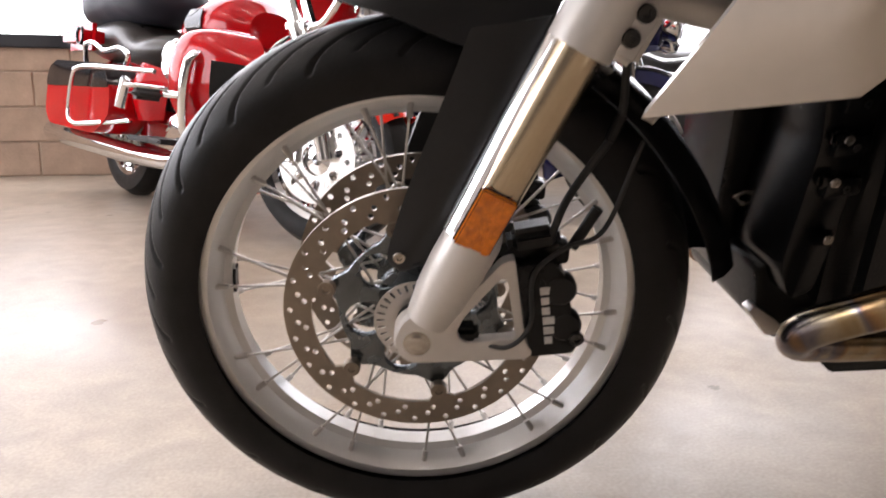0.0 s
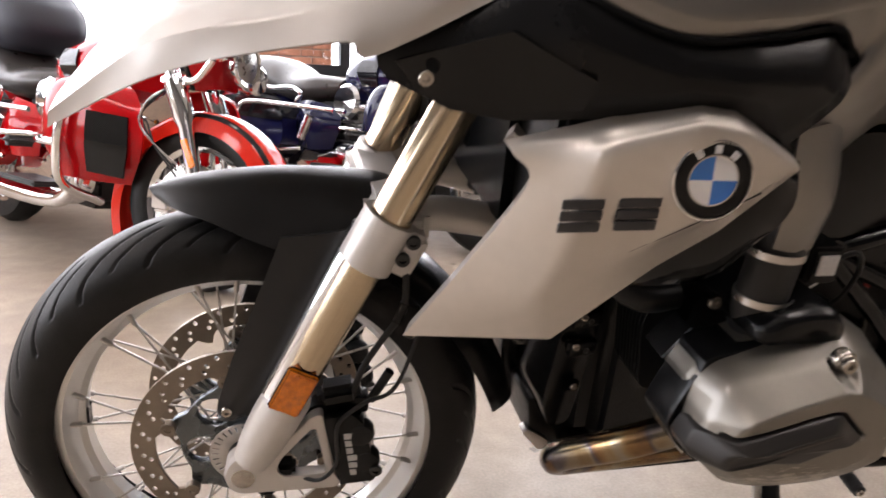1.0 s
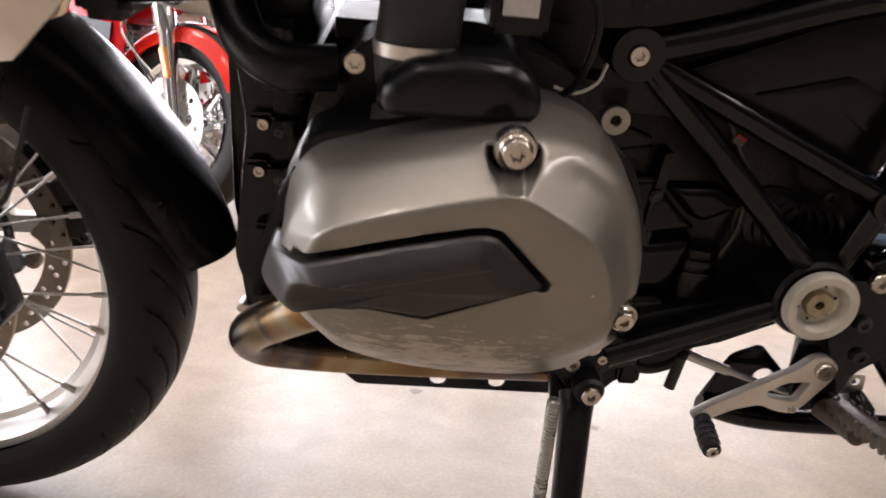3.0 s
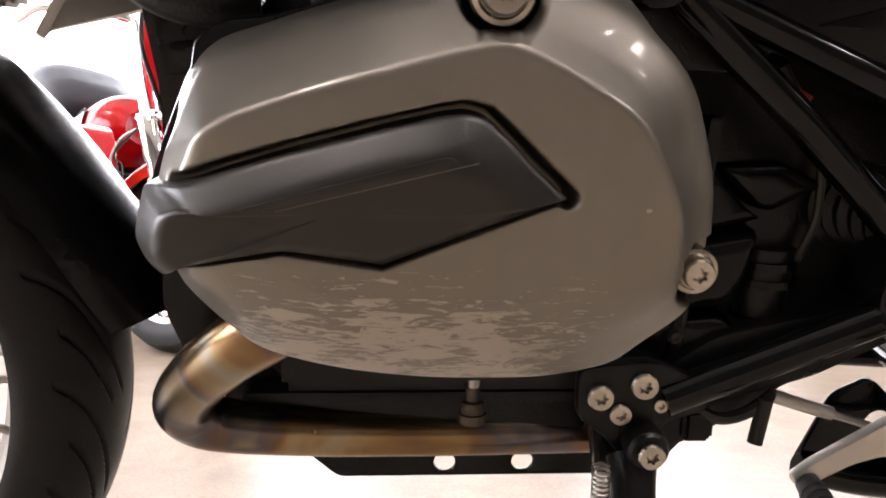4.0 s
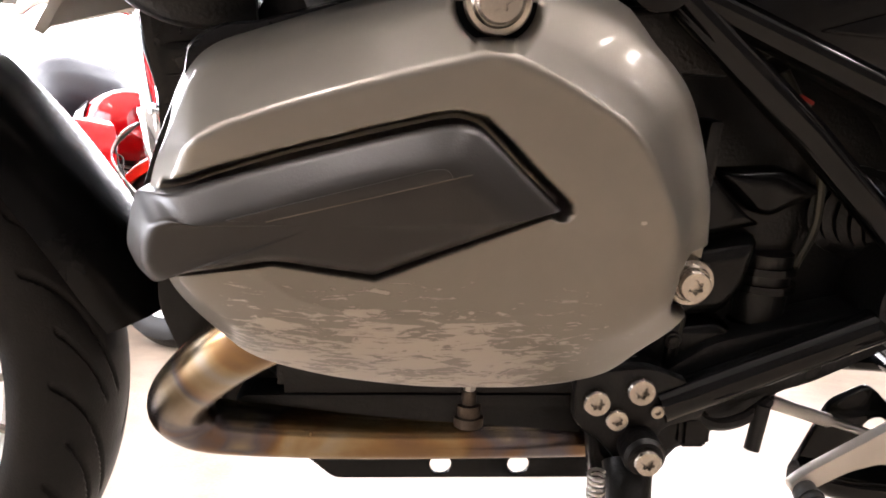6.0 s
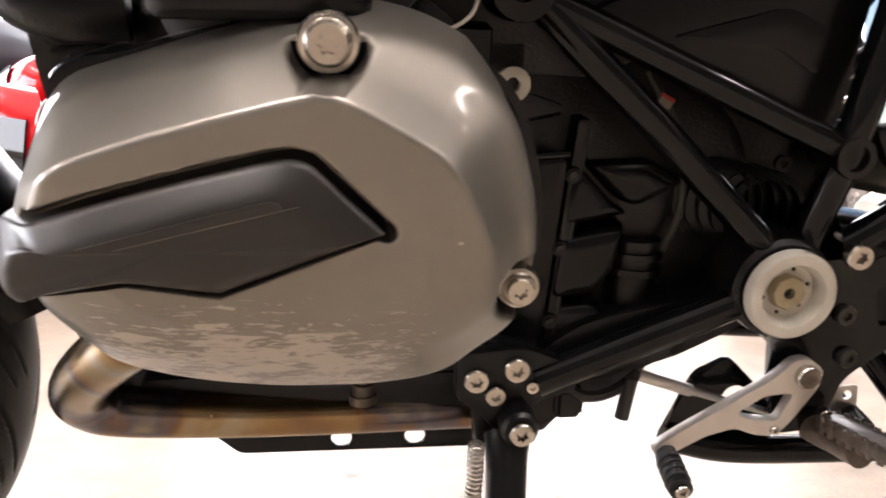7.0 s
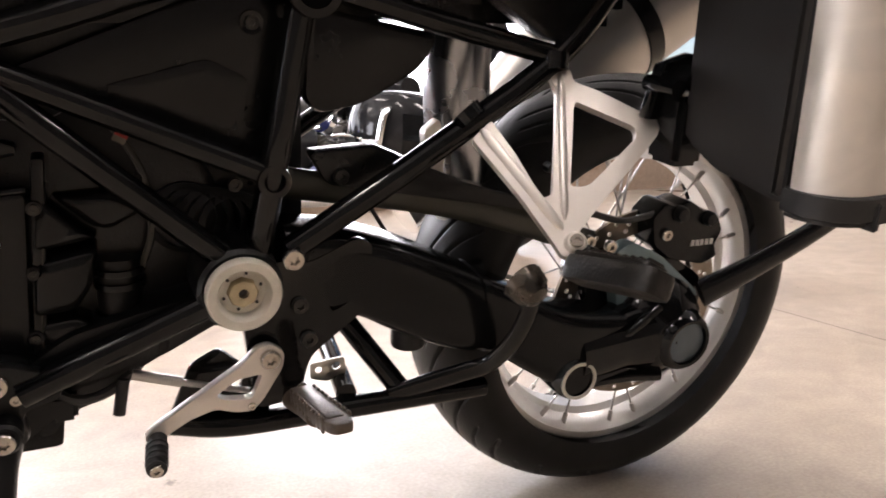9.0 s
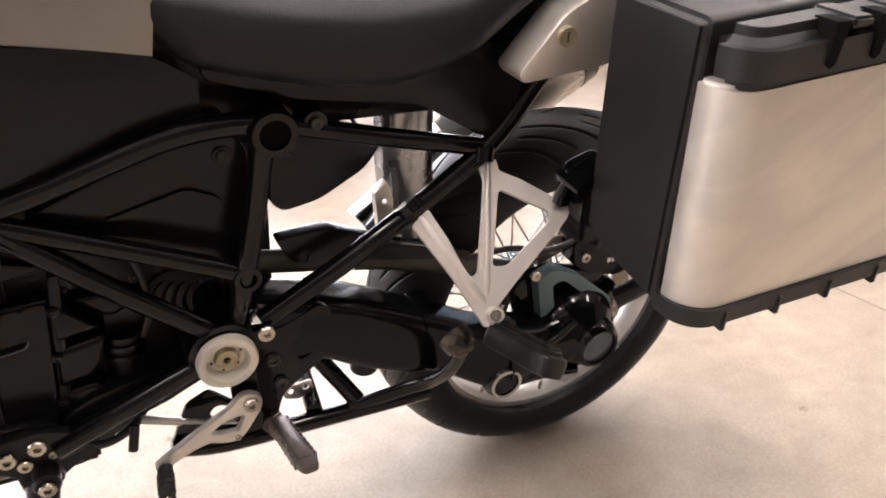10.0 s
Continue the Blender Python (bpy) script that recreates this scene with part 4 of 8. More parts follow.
def body_panels():
    for s in (1, -1):
        fl = (lambda b: b) if s > 0 else mirrored
        # beak: flat side facet, crease, upper facet, crown
        rows = [[(-0.196, -0.112, 0.804), (-0.192, -0.118, 0.822), (-0.186, -0.105, 0.834), (-0.180, -0.06, 0.842), (-0.176, 0, 0.846)],
                [(-0.1166, -0.170, 0.8597), (-0.104, -0.172, 0.895), (-0.090, -0.160, 0.914), (-0.085, -0.10, 0.930), (-0.080, 0, 0.940)],
                [(-0.0550, -0.210, 0.8924), (-0.042, -0.212, 0.925), (-0.025, -0.195, 0.945), (-0.015, -0.13, 0.972), (-0.010, 0, 0.985)],
                [(0.0000, -0.246, 0.9130), (0.010, -0.240, 0.940), (0.028, -0.222, 0.966), (0.045, -0.15, 1.010), (0.050, 0, 1.030)],
                [(0.0750, -0.286, 0.9335), (0.085, -0.272, 0.965), (0.1064, -0.258, 0.9935), (0.125, -0.18, 1.050), (0.13, 0, 1.075)],
                [(0.1000, -0.290, 0.9240), (0.145, -0.296, 0.968), (0.165, -0.285, 1.015), (0.185, -0.22, 1.070), (0.19, 0, 1.100)],
                [(0.2241, -0.3050, 0.9924), (0.2365, -0.3000, 1.0070), (0.2500, -0.2820, 1.0280), (0.2736, -0.2300, 1.0723), (0.2800, 0.0000, 1.1300)]]
        part("beak", fl(skin(rows, 32, 36, 0.004, hard_cols=True)), WHITE, BIKE, "glossy pearl-white front beak")
        part("screen_base", fl(skin([[(-0.055, -0.120, 0.945), (0.000, -0.150, 0.985), (0.070, -0.165, 1.035)], [(-0.040, -0.135, 0.975), (0.020, -0.160, 1.03), (0.080, -0.175, 1.085)], [(-0.035, -0.10, 1.00), (0.03, -0.12, 1.06), (0.09, -0.14, 1.12)]], 12, 10, 0.006)), SATIN, BIKE, "black windscreen base")
        # black trim below the tank panel
        rows = [[(0.1096, -0.2406, 0.9314), (0.2208, -0.2880, 1.0051), (0.2470, -0.3000, 1.0133), (0.3399, -0.3200, 0.9818), (0.4117, -0.3150, 0.9871), (0.5050, -0.2920, 0.9925), (0.5464, -0.2800, 0.9770), (0.5826, -0.2700, 0.9303)],
                [(0.1036, -0.2631, 0.9218), (0.2210, -0.3130, 0.9881), (0.2429, -0.3230, 0.9922), (0.3403, -0.3500, 0.9532), (0.4122, -0.3420, 0.9586), (0.5056, -0.3200, 0.9651), (0.5284, -0.3120, 0.9527), (0.5583, -0.2970, 0.9238)],
                [(0.1057, -0.2672, 0.9102), (0.1872, -0.3095, 0.9366), (0.2495, -0.3395, 0.9414), (0.3379, -0.3595, 0.9204), (0.4076, -0.3615, 0.9231), (0.4752, -0.3496, 0.9211), (0.5037, -0.3430, 0.9124), (0.5225, -0.3304, 0.9032)],
                [(0.1128, -0.2715, 0.9005), (0.1680, -0.2865, 0.8785), (0.2181, -0.2985, 0.8732), (0.3041, -0.3235, 0.8832), (0.3790, -0.3380, 0.8913), (0.4244, -0.3345, 0.8806), (0.4635, -0.3305, 0.8687), (0.4849, -0.3241, 0.8614)]]
        tr = part("tank_trim", fl(skin(rows, 40, 14, 0.006, hard_cols=True)), TRIMM, BIKE, "satin black side trim below the tank")
        rows = [[(0.1178, -0.2785, 0.9176), (0.2029, -0.3260, 0.9538), (0.2735, -0.3460, 0.9204)],
                [(0.1406, -0.2820, 0.8901), (0.1924, -0.3040, 0.8826), (0.2672, -0.3400, 0.8945)]]
        part("trim_insert", fl(skin(rows, 12, 6, 0.004, hard_cols=True)), GLOSSB, tr, "glossy black inset")
        if s > 0:
            bolt(BIKE, (0.1405, -0.299, 0.909), 0.0068)
        # tank side: lower flank, crease, hollow behind the trim, shoulder crease, crown
        st = [[(0.2325, -0.3170, 0.9985), (0.2346, -0.3190, 1.0047), (0.2408, -0.3200, 1.0151), (0.2616, -0.3080, 1.0403), (0.3054, -0.2460, 1.0954), (0.3300, 0.0000, 1.1400)],
                [(0.3340, -0.3490, 0.9627), (0.3361, -0.3510, 0.9689), (0.3403, -0.3530, 0.9772), (0.3547, -0.3360, 1.0401), (0.3903, -0.2700, 1.0988), (0.4000, 0.0000, 1.1600)],
                [(0.4226, -0.3440, 0.9648), (0.4248, -0.3470, 0.9711), (0.4290, -0.3490, 0.9793), (0.4412, -0.3320, 1.0443), (0.4579, -0.2750, 1.1019), (0.4500, 0.0000, 1.1700)],
                [(0.5005, -0.3240, 0.9713), (0.5037, -0.3270, 0.9775), (0.5079, -0.3300, 0.9858), (0.5265, -0.3200, 1.0444), (0.5345, -0.2620, 1.0970), (0.5200, 0.0000, 1.1700)],
                [(0.5500, -0.2980, 0.9300), (0.5542, -0.3010, 0.9424), (0.5660, -0.3150, 0.9923), (0.5940, -0.3100, 1.0403), (0.6041, -0.2545, 1.0893), (0.6000, 0.0000, 1.1600)],
                [(0.4965, -0.3130, 0.8667), (0.5124, -0.3137, 0.8786), (0.6268, -0.3060, 0.9883), (0.6437, -0.2990, 1.0306), (0.6597, -0.2379, 1.0690), (0.6700, 0.0000, 1.1400)],
                [(0.5600, -0.2970, 0.8420), (0.5986, -0.2882, 0.8949), (0.6588, -0.2925, 0.9685), (0.6791, -0.2822, 1.0188), (0.7000, -0.2150, 1.0450), (0.7300, 0.0000, 1.1100)],
                [(0.6320, -0.2480, 0.8460), (0.6749, -0.2637, 0.9206), (0.6966, -0.2692, 0.9498), (0.7200, -0.2450, 1.0000), (0.7450, -0.1900, 1.0250), (0.7800, 0.0000, 1.0800)],
                [(0.6870, -0.2160, 0.8520), (0.7350, -0.2120, 0.9050), (0.7500, -0.2050, 0.9350), (0.7650, -0.2050, 0.9850), (0.7950, -0.1700, 1.0100), (0.8300, 0.0000, 1.0500)],
                [(0.7600, -0.1920, 0.8380), (0.7950, -0.1800, 0.8860), (0.8080, -0.1760, 0.9250), (0.8220, -0.1820, 0.9720), (0.8480, -0.1550, 0.9950), (0.8800, 0.0000, 1.0200)],
                [(0.8500, -0.1760, 0.8210), (0.8700, -0.1670, 0.8660), (0.8780, -0.1630, 0.9050), (0.8840, -0.1580, 0.9520), (0.9000, -0.1400, 0.9680), (0.9200, 0.0000, 0.9900)],
                [(0.9140, -0.1660, 0.8070), (0.9220, -0.1600, 0.8560), (0.9259, -0.1530, 0.8950), (0.9299, -0.1380, 0.9300), (0.9340, -0.1200, 0.9450), (0.9400, 0.0000, 0.9600)]]
        tk = part("tank_panel", fl(skin(st, 40, 66, 0.005, hard_cols=True)), TANKM, BIKE, "grey metallic tank side panel with a folded flank", angle=50)
        part("tank_seam", fl(tube([(0.2304, -0.3190, 0.9954), (0.3340, -0.3510, 0.9600), (0.4227, -0.3460, 0.9622), (0.5006, -0.3260, 0.9687), (0.5285, -0.3150, 0.9537), (0.5516, -0.2997, 0.9282), (0.4982, -0.3147, 0.8650)], 0.003, 8, 48)), GAP, tk, "black seam below the tank panel")
        if s > 0:
            part("bolt_dimple", lathe([(0.0150, 0.003), (0.0140, -0.0008), (0.0105, 0.0004), (0.0001, 0.001)], 32), TANKM, tk, m=Matrix.Translation((0.3532, -0.3230, 1.0617)) @ Matrix.Rotation(radians(-42), 4, "X"))
            bolt(tk, (0.3532, -0.3240, 1.0617), 0.008)
        # intake snorkel
        rows = [[(0.500, -0.318, 0.872), (0.534, -0.314, 0.880), (0.570, -0.292, 0.868), (0.60, -0.24, 0.85)],
                [(0.505, -0.322, 0.80), (0.535, -0.325, 0.80), (0.574, -0.306, 0.80), (0.595, -0.25, 0.80)],
                [(0.515, -0.308, 0.745), (0.540, -0.312, 0.742), (0.570, -0.300, 0.742), (0.58, -0.26, 0.745)]]
        part("intake_snorkel", fl(skin(rows, 16, 12, 0.004)), TANKM, BIKE, "grey metallic intake snorkel")
        # radiator shroud: rolled top flange, main face with a crease
        rows = [[(0.219, -0.288, 0.852), (0.300, -0.325, 0.886), (0.372, -0.338, 0.908), (0.405, -0.338, 0.902), (0.474, -0.335, 0.862)],
                [(0.226, -0.298, 0.842), (0.298, -0.343, 0.876), (0.366, -0.360, 0.897), (0.405, -0.362, 0.892), (0.476, -0.350, 0.857)],
                [(0.240, -0.306, 0.815), (0.288, -0.352, 0.852), (0.362, -0.368, 0.880), (0.410, -0.370, 0.876), (0.479, -0.355, 0.850)],
                [(0.197, -0.272, 0.715), (0.270, -0.335, 0.750), (0.350, -0.358, 0.792), (0.405, -0.364, 0.818), (0.479, -0.354, 0.846)],
                [(0.1745, -0.252, 0.665), (0.262, -0.320, 0.700), (0.345, -0.342, 0.755), (0.402, -0.348, 0.792), (0.478, -0.352, 0.843)],
                [(0.152, -0.232, 0.616), (0.285, -0.310, 0.652), (0.372, -0.332, 0.743), (0.424, -0.338, 0.780), (0.476, -0.350, 0.839)]]
        rows = [[(r[0][0] + 0.012, r[0][1] + 0.024, r[0][2] + 0.002)] + r for r in rows]
        sh = part("radiator_shroud", fl(skin(rows, 40, 30, 0.011, hard_cols=True, hard_rows=False)), SILVER, BIKE, "silver metallic radiator shroud with badge")
        if s > 0:
            # the crease's shade, drawn as a thin dark line on the face
            part("crease_shade", tube([(0.330, -0.3505, 0.768), (0.385, -0.3590, 0.799), (0.447, -0.3545, 0.826)], [0.0002, 0.0006, 0.0016], 8, 16, flat=0.35), INK, sh, "dark line painted as the shade of the crease")
            # model mark as plain dark shapes, and the round badge
            for x0, z0, v0, side in ((0.2545, 0.7865, -0.3445, 1), (0.3035, 0.7915, -0.3535, -1)):
                mm = Matrix.Translation((x0, v0, z0)) @ Matrix.Rotation(radians(-5), 4, "Y") @ Matrix.Rotation(radians(-11), 4, "Z") @ Matrix.Rotation(radians(-8), 4, "X")
                for k in range(3):
                    bar = rounded([(0.003 + 0.0018 * k, k * 0.0104), (0.040 + 0.0018 * k, k * 0.0104), (0.0415 + 0.0018 * k, k * 0.0104 + 0.0086), (0.0045 + 0.0018 * k, k * 0.0104 + 0.0086)], 0.0015, 2)
                    part("badge_bar", plate(bar, -0.0035, 0.001, 0.0006), INK, sh, "dark raised badge stripe", m=mm)
            RM = Matrix.Translation((0.3825, -0.3695, 0.8445)) @ Matrix.Rotation(radians(-7), 4, "Z") @ Matrix.Rotation(radians(-6), 4, "X")
            part("badge_ring", lathe([(0.0225, -0.003), (0.033, -0.003), (0.0345, -0.001), (0.0345, 0.004), (0.0225, 0.004)], 48, closed=True), GLOSSB, sh, "black badge ring", m=RM)
            part("badge_rim", lathe([(0.0345, -0.0035), (0.0362, -0.0028), (0.0362, 0.004), (0.0345, 0.004)], 48, closed=True), CHROME, sh, "chrome badge rim", m=RM)
            part("badge_bezel", lathe([(0.0215, -0.0036), (0.0228, -0.0036), (0.0228, 0.002), (0.0215, 0.002)], 40, closed=True), CHROME, sh, m=RM)
            for k in range(4):
                a0 = k * math.pi / 2 + 0.02
                q = [(0.0, 0.0)] + [(0.0215 * math.cos(a0 + i * math.pi / 20), 0.0215 * math.sin(a0 + i * math.pi / 20)) for i in range(11)]
                part("badge_quarter", plate(q, -0.0022, 0.003, 0), (BLUE if k % 2 else ENAMEL), sh, "blue quarter" if k % 2 else "white quarter", m=RM)
            for k in (-1, 0, 1):
                a = math.pi / 2 - k * 0.62
                part("badge_mark", block(-0.0030, 0.0030, -0.0036, -0.003, -0.0036, 0.0036, 0), PALE, sh, m=RM @ Matrix.Translation((0.0275 * math.cos(a), 0, 0.0275 * math.sin(a))) @ Matrix.Rotation(-a + math.pi / 2, 4, "Y"))
        # radiator core behind the shroud
        rc = part("radiator", fl(block(0.295, 0.335, -0.235, -0.035, 0.665, 0.865, 0.008)), CAST, BIKE, "black radiator core")
        if s < 0:
            part("radiator_tank", block(0.225, 0.285, 0.035, 0.215, 0.735, 0.865, 0.008), CAST, rc)
        part("fan_shroud", fl(block(0.332, 0.380, -0.22, -0.03, 0.675, 0.855, 0.02, 3)), SATIN, rc)
        # dark inner duct behind the shroud
        rows = [[(0.30, -0.300, 0.870), (0.40, -0.325, 0.880), (0.470, -0.342, 0.858), (0.505, -0.322, 0.845)],
                [(0.30, -0.290, 0.765), (0.38, -0.320, 0.780), (0.455, -0.338, 0.802), (0.502, -0.335, 0.803)],
                [(0.33, -0.262, 0.690), (0.39, -0.295, 0.702), (0.449, -0.312, 0.717), (0.488, -0.316, 0.758)],
                [(0.34, -0.225, 0.680), (0.39, -0.250, 0.690), (0.445, -0.265, 0.705), (0.490, -0.270, 0.750)]]
        part("inner_duct", fl(skin(rows, 16, 12, 0.005)), GLOSSB, BIKE, "black inner air duct")
        # airbox cover, lower side cover, rear side cover
        rows = [[(0.60, -0.170, 0.815), (0.730, -0.172, 0.828), (0.830, -0.160, 0.818), (0.905, -0.155, 0.806), (0.955, -0.150, 0.775)],
                [(0.61, -0.172, 0.745), (0.720, -0.175, 0.760), (0.830, -0.165, 0.765), (0.905, -0.158, 0.768), (0.955, -0.150, 0.755)],
                [(0.64, -0.160, 0.680), (0.720, -0.162, 0.682), (0.800, -0.155, 0.700), (0.880, -0.150, 0.722), (0.955, -0.146, 0.738)]]
        part("airbox_cover", fl(skin(rows, 24, 14, 0.005)), SATIN, BIKE, "satin black airbox cover")
        sc = part("side_cover", fl(plate(rounded([(0.770, 0.640), (0.900, 0.694), (0.975, 0.722), (1.004, 0.690), (0.992, 0.562), (0.965, 0.548), (0.885, 0.582)], 0.018), -0.132, -0.100, 0.006)), SATIN, BIKE, "satin black side cover")
        part("crease", fl(plate(rounded([(0.845, 0.628), (0.935, 0.652), (0.972, 0.634), (0.965, 0.600), (0.930, 0.622)], 0.01), -0.1365, -0.130, 0.004)), SATIN, sc)
        if s > 0:
            bolt(sc, (0.975, -0.132, 0.684), 0.0065, BOLT_DARK)
            part("bolt_grommet", lathe([(0.007, -0.134), (0.0105, -0.1345), (0.0115, -0.131), (0.007, -0.131)], 24, closed=True), GLOSSB, sc, m=Matrix.Translation((0.975, 0, 0.684)))
        part("rear_side_cover", fl(plate(rounded([(1.028, 0.700), (1.168, 0.676), (1.145, 0.640), (1.085, 0.606), (1.040, 0.598), (1.026, 0.612)], 0.016), -0.125, -0.095, 0.006)), SATIN, BIKE, "satin black rear side cover")
        part("seat_side_panel", fl(plate(rounded([(0.955, 0.775), (1.06, 0.742), (1.20, 0.722), (1.290, 0.668), (1.33, 0.70), (1.34, 0.78), (1.10, 0.82), (0.97, 0.82)], 0.015), -0.150, -0.110, 0.006)), SATIN, BIKE, "black side panel under the seat")
    # seat
    secs = []
    for x, hw, zb, zt in ((0.905, 0.150, 0.820, 0.870), (0.945, 0.185, 0.782, 0.885), (1.00, 0.198, 0.765, 0.880), (1.08, 0.205, 0.748, 0.872), (1.16, 0.205, 0.744, 0.872), (1.24, 0.200, 0.768, 0.880), (1.30, 0.190, 0.810, 0.900), (1.36, 0.18, 0.85, 0.925)):
        ring = []
        for i in range(28):
            a = 2 * math.pi * i / 28
            c, s_ = math.cos(a), math.sin(a)
            ring.append((x, hw * math.copysign(abs(c) ** 0.6, c), (zb + zt) / 2 + (zt - zb) / 2 * math.copysign(abs(s_) ** 0.7, s_)))
        secs.append(ring)
    dense = list(zip(*[spline(list(col), 40) for col in zip(*secs)]))
    part("seat", loft([list(r) for r in dense]), SEATM, BIKE, "black vinyl rider seat")
    secs = []
    for x, hw, zb, zt in ((1.34, 0.15, 0.86, 0.92), (1.38, 0.175, 0.85, 0.965), (1.55, 0.17, 0.87, 0.975), (1.70, 0.12, 0.90, 0.965)):
        secs.append([(x, hw * math.copysign(abs(math.cos(a)) ** 0.6, math.cos(a)), (zb + zt) / 2 + (zt - zb) / 2 * math.copysign(abs(math.sin(a)) ** 0.7, math.sin(a))) for a in [2 * math.pi * i / 24 for i in range(24)]])
    dense = list(zip(*[spline(list(col), 20) for col in zip(*secs)]))
    part("passenger_seat", loft([list(r) for r in dense]), SEATM, BIKE, "black vinyl passenger seat")
    # grab handle bracket with lock
    for s in (-1, 1):
        gh = part("grab_handle", plate(rounded([(1.283, 0.772), (1.292, 0.760), (1.40, 0.772), (1.46, 0.80), (1.50, 0.90), (1.45, 0.91), (1.38, 0.86), (1.335, 0.835)], 0.010), s * 0.218, s * 0.165, 0.008), BRUSHED, BIKE, "silver grab handle")
        if s < 0:
            part("lock", lathe([(0.0001, -0.2235), (0.008, -0.2235), (0.0085, -0.224), (0.011, -0.224), (0.0115, -0.222), (0.0115, -0.21), (0.0001, -0.21)], 24), BRASS, gh, "key lock", m=Matrix.Translation((1.337, 0, 0.812)))
            # dark bar on the lock, painting the shade of the keyhole
            part("keyhole", block(1.3362, 1.3378, -0.2245, -0.2232, 0.806, 0.818, 0), INK, gh)

    part("tank_core", block(0.28, 0.93, -0.145, 0.145, 0.68, 0.96, 0.02), SATIN, BIKE, "black airbox between the panels")
    part("tail_core", block(0.90, 1.42, -0.100, 0.100, 0.685, 0.84, 0.02), SATIN, BIKE, "black underseat tray")


body_panels()


def lerp_ring(a, b, u):
    return [(p[0] + (q[0] - p[0]) * u, p[1] + (q[1] - p[1]) * u) for p, q in zip(a, b)]


# the head cover by its spokes: crease and ridge (x, z, depth), with the rounding of each
COVER_SPOKES = (
    ((0.4617, 0.5164, 0.350), (0.4760, 0.5270, 0.378), 0.010, 0.014), ((0.4520, 0.5350, 0.345), (0.4700, 0.5450, 0.380), 0.010, 0.012),
    ((0.4594, 0.5615, 0.352), (0.4815, 0.5730, 0.385), 0.007, 0.006), ((0.4661, 0.5779, 0.350), (0.4865, 0.5810, 0.387), 0.007, 0.005),
    ((0.4760, 0.5980, 0.348), (0.4946, 0.5857, 0.387), 0.008, 0.004), ((0.4880, 0.6090, 0.347), (0.5080, 0.5905, 0.387), 0.008, 0.003),
    ((0.5100, 0.6155, 0.349), (0.5300, 0.5975, 0.387), 0.008, 0.003), ((0.5480, 0.6255, 0.352), (0.5600, 0.6056, 0.387), 0.008, 0.003),
    ((0.5860, 0.6350, 0.3548), (0.5850, 0.6118, 0.3875), 0.008, 0.003), ((0.6060, 0.6390, 0.352), (0.5985, 0.6142, 0.388), 0.008, 0.003),
    ((0.6400, 0.6340, 0.345), (0.6120, 0.6110, 0.388), 0.010, 0.003), ((0.6686, 0.6195, 0.342), (0.6330, 0.6003, 0.388), 0.011, 0.003),
    ((0.6891, 0.6010, 0.340), (0.6532, 0.5869, 0.387), 0.011, 0.003), ((0.6984, 0.5793, 0.340), (0.6639, 0.5705, 0.387), 0.011, 0.003),
    ((0.7045, 0.5551, 0.341), (0.6715, 0.5525, 0.387), 0.011, 0.004), ((0.7058, 0.5352, 0.342), (0.6735, 0.5372, 0.386), 0.011, 0.010),
    ((0.7030, 0.5146, 0.346), (0.6725, 0.5180, 0.384), 0.008, 0.012), ((0.6918, 0.4975, 0.353), (0.6620, 0.5090, 0.382), 0.006, 0.016),
    ((0.6733, 0.4830, 0.354), (0.6450, 0.5010, 0.381), 0.006, 0.020), ((0.6567, 0.4714, 0.354), (0.6300, 0.4965, 0.380), 0.006, 0.020),
    ((0.6297, 0.4657, 0.354), (0.6050, 0.4945, 0.380), 0.006, 0.020), ((0.6000, 0.4647, 0.354), (0.5800, 0.4935, 0.380), 0.006, 0.020),
    ((0.5681, 0.4657, 0.354), (0.5560, 0.4936, 0.380), 0.006, 0.020), ((0.5317, 0.4705, 0.354), (0.5257, 0.4983, 0.380), 0.006, 0.020),
    ((0.5008, 0.4789, 0.353), (0.5020, 0.5053, 0.380), 0.006, 0.018), ((0.4847, 0.4904, 0.352), (0.4870, 0.5150, 0.379), 0.007, 0.016),
    ((0.4691, 0.5054, 0.351), (0.4790, 0.5220, 0.378), 0.008, 0.014))
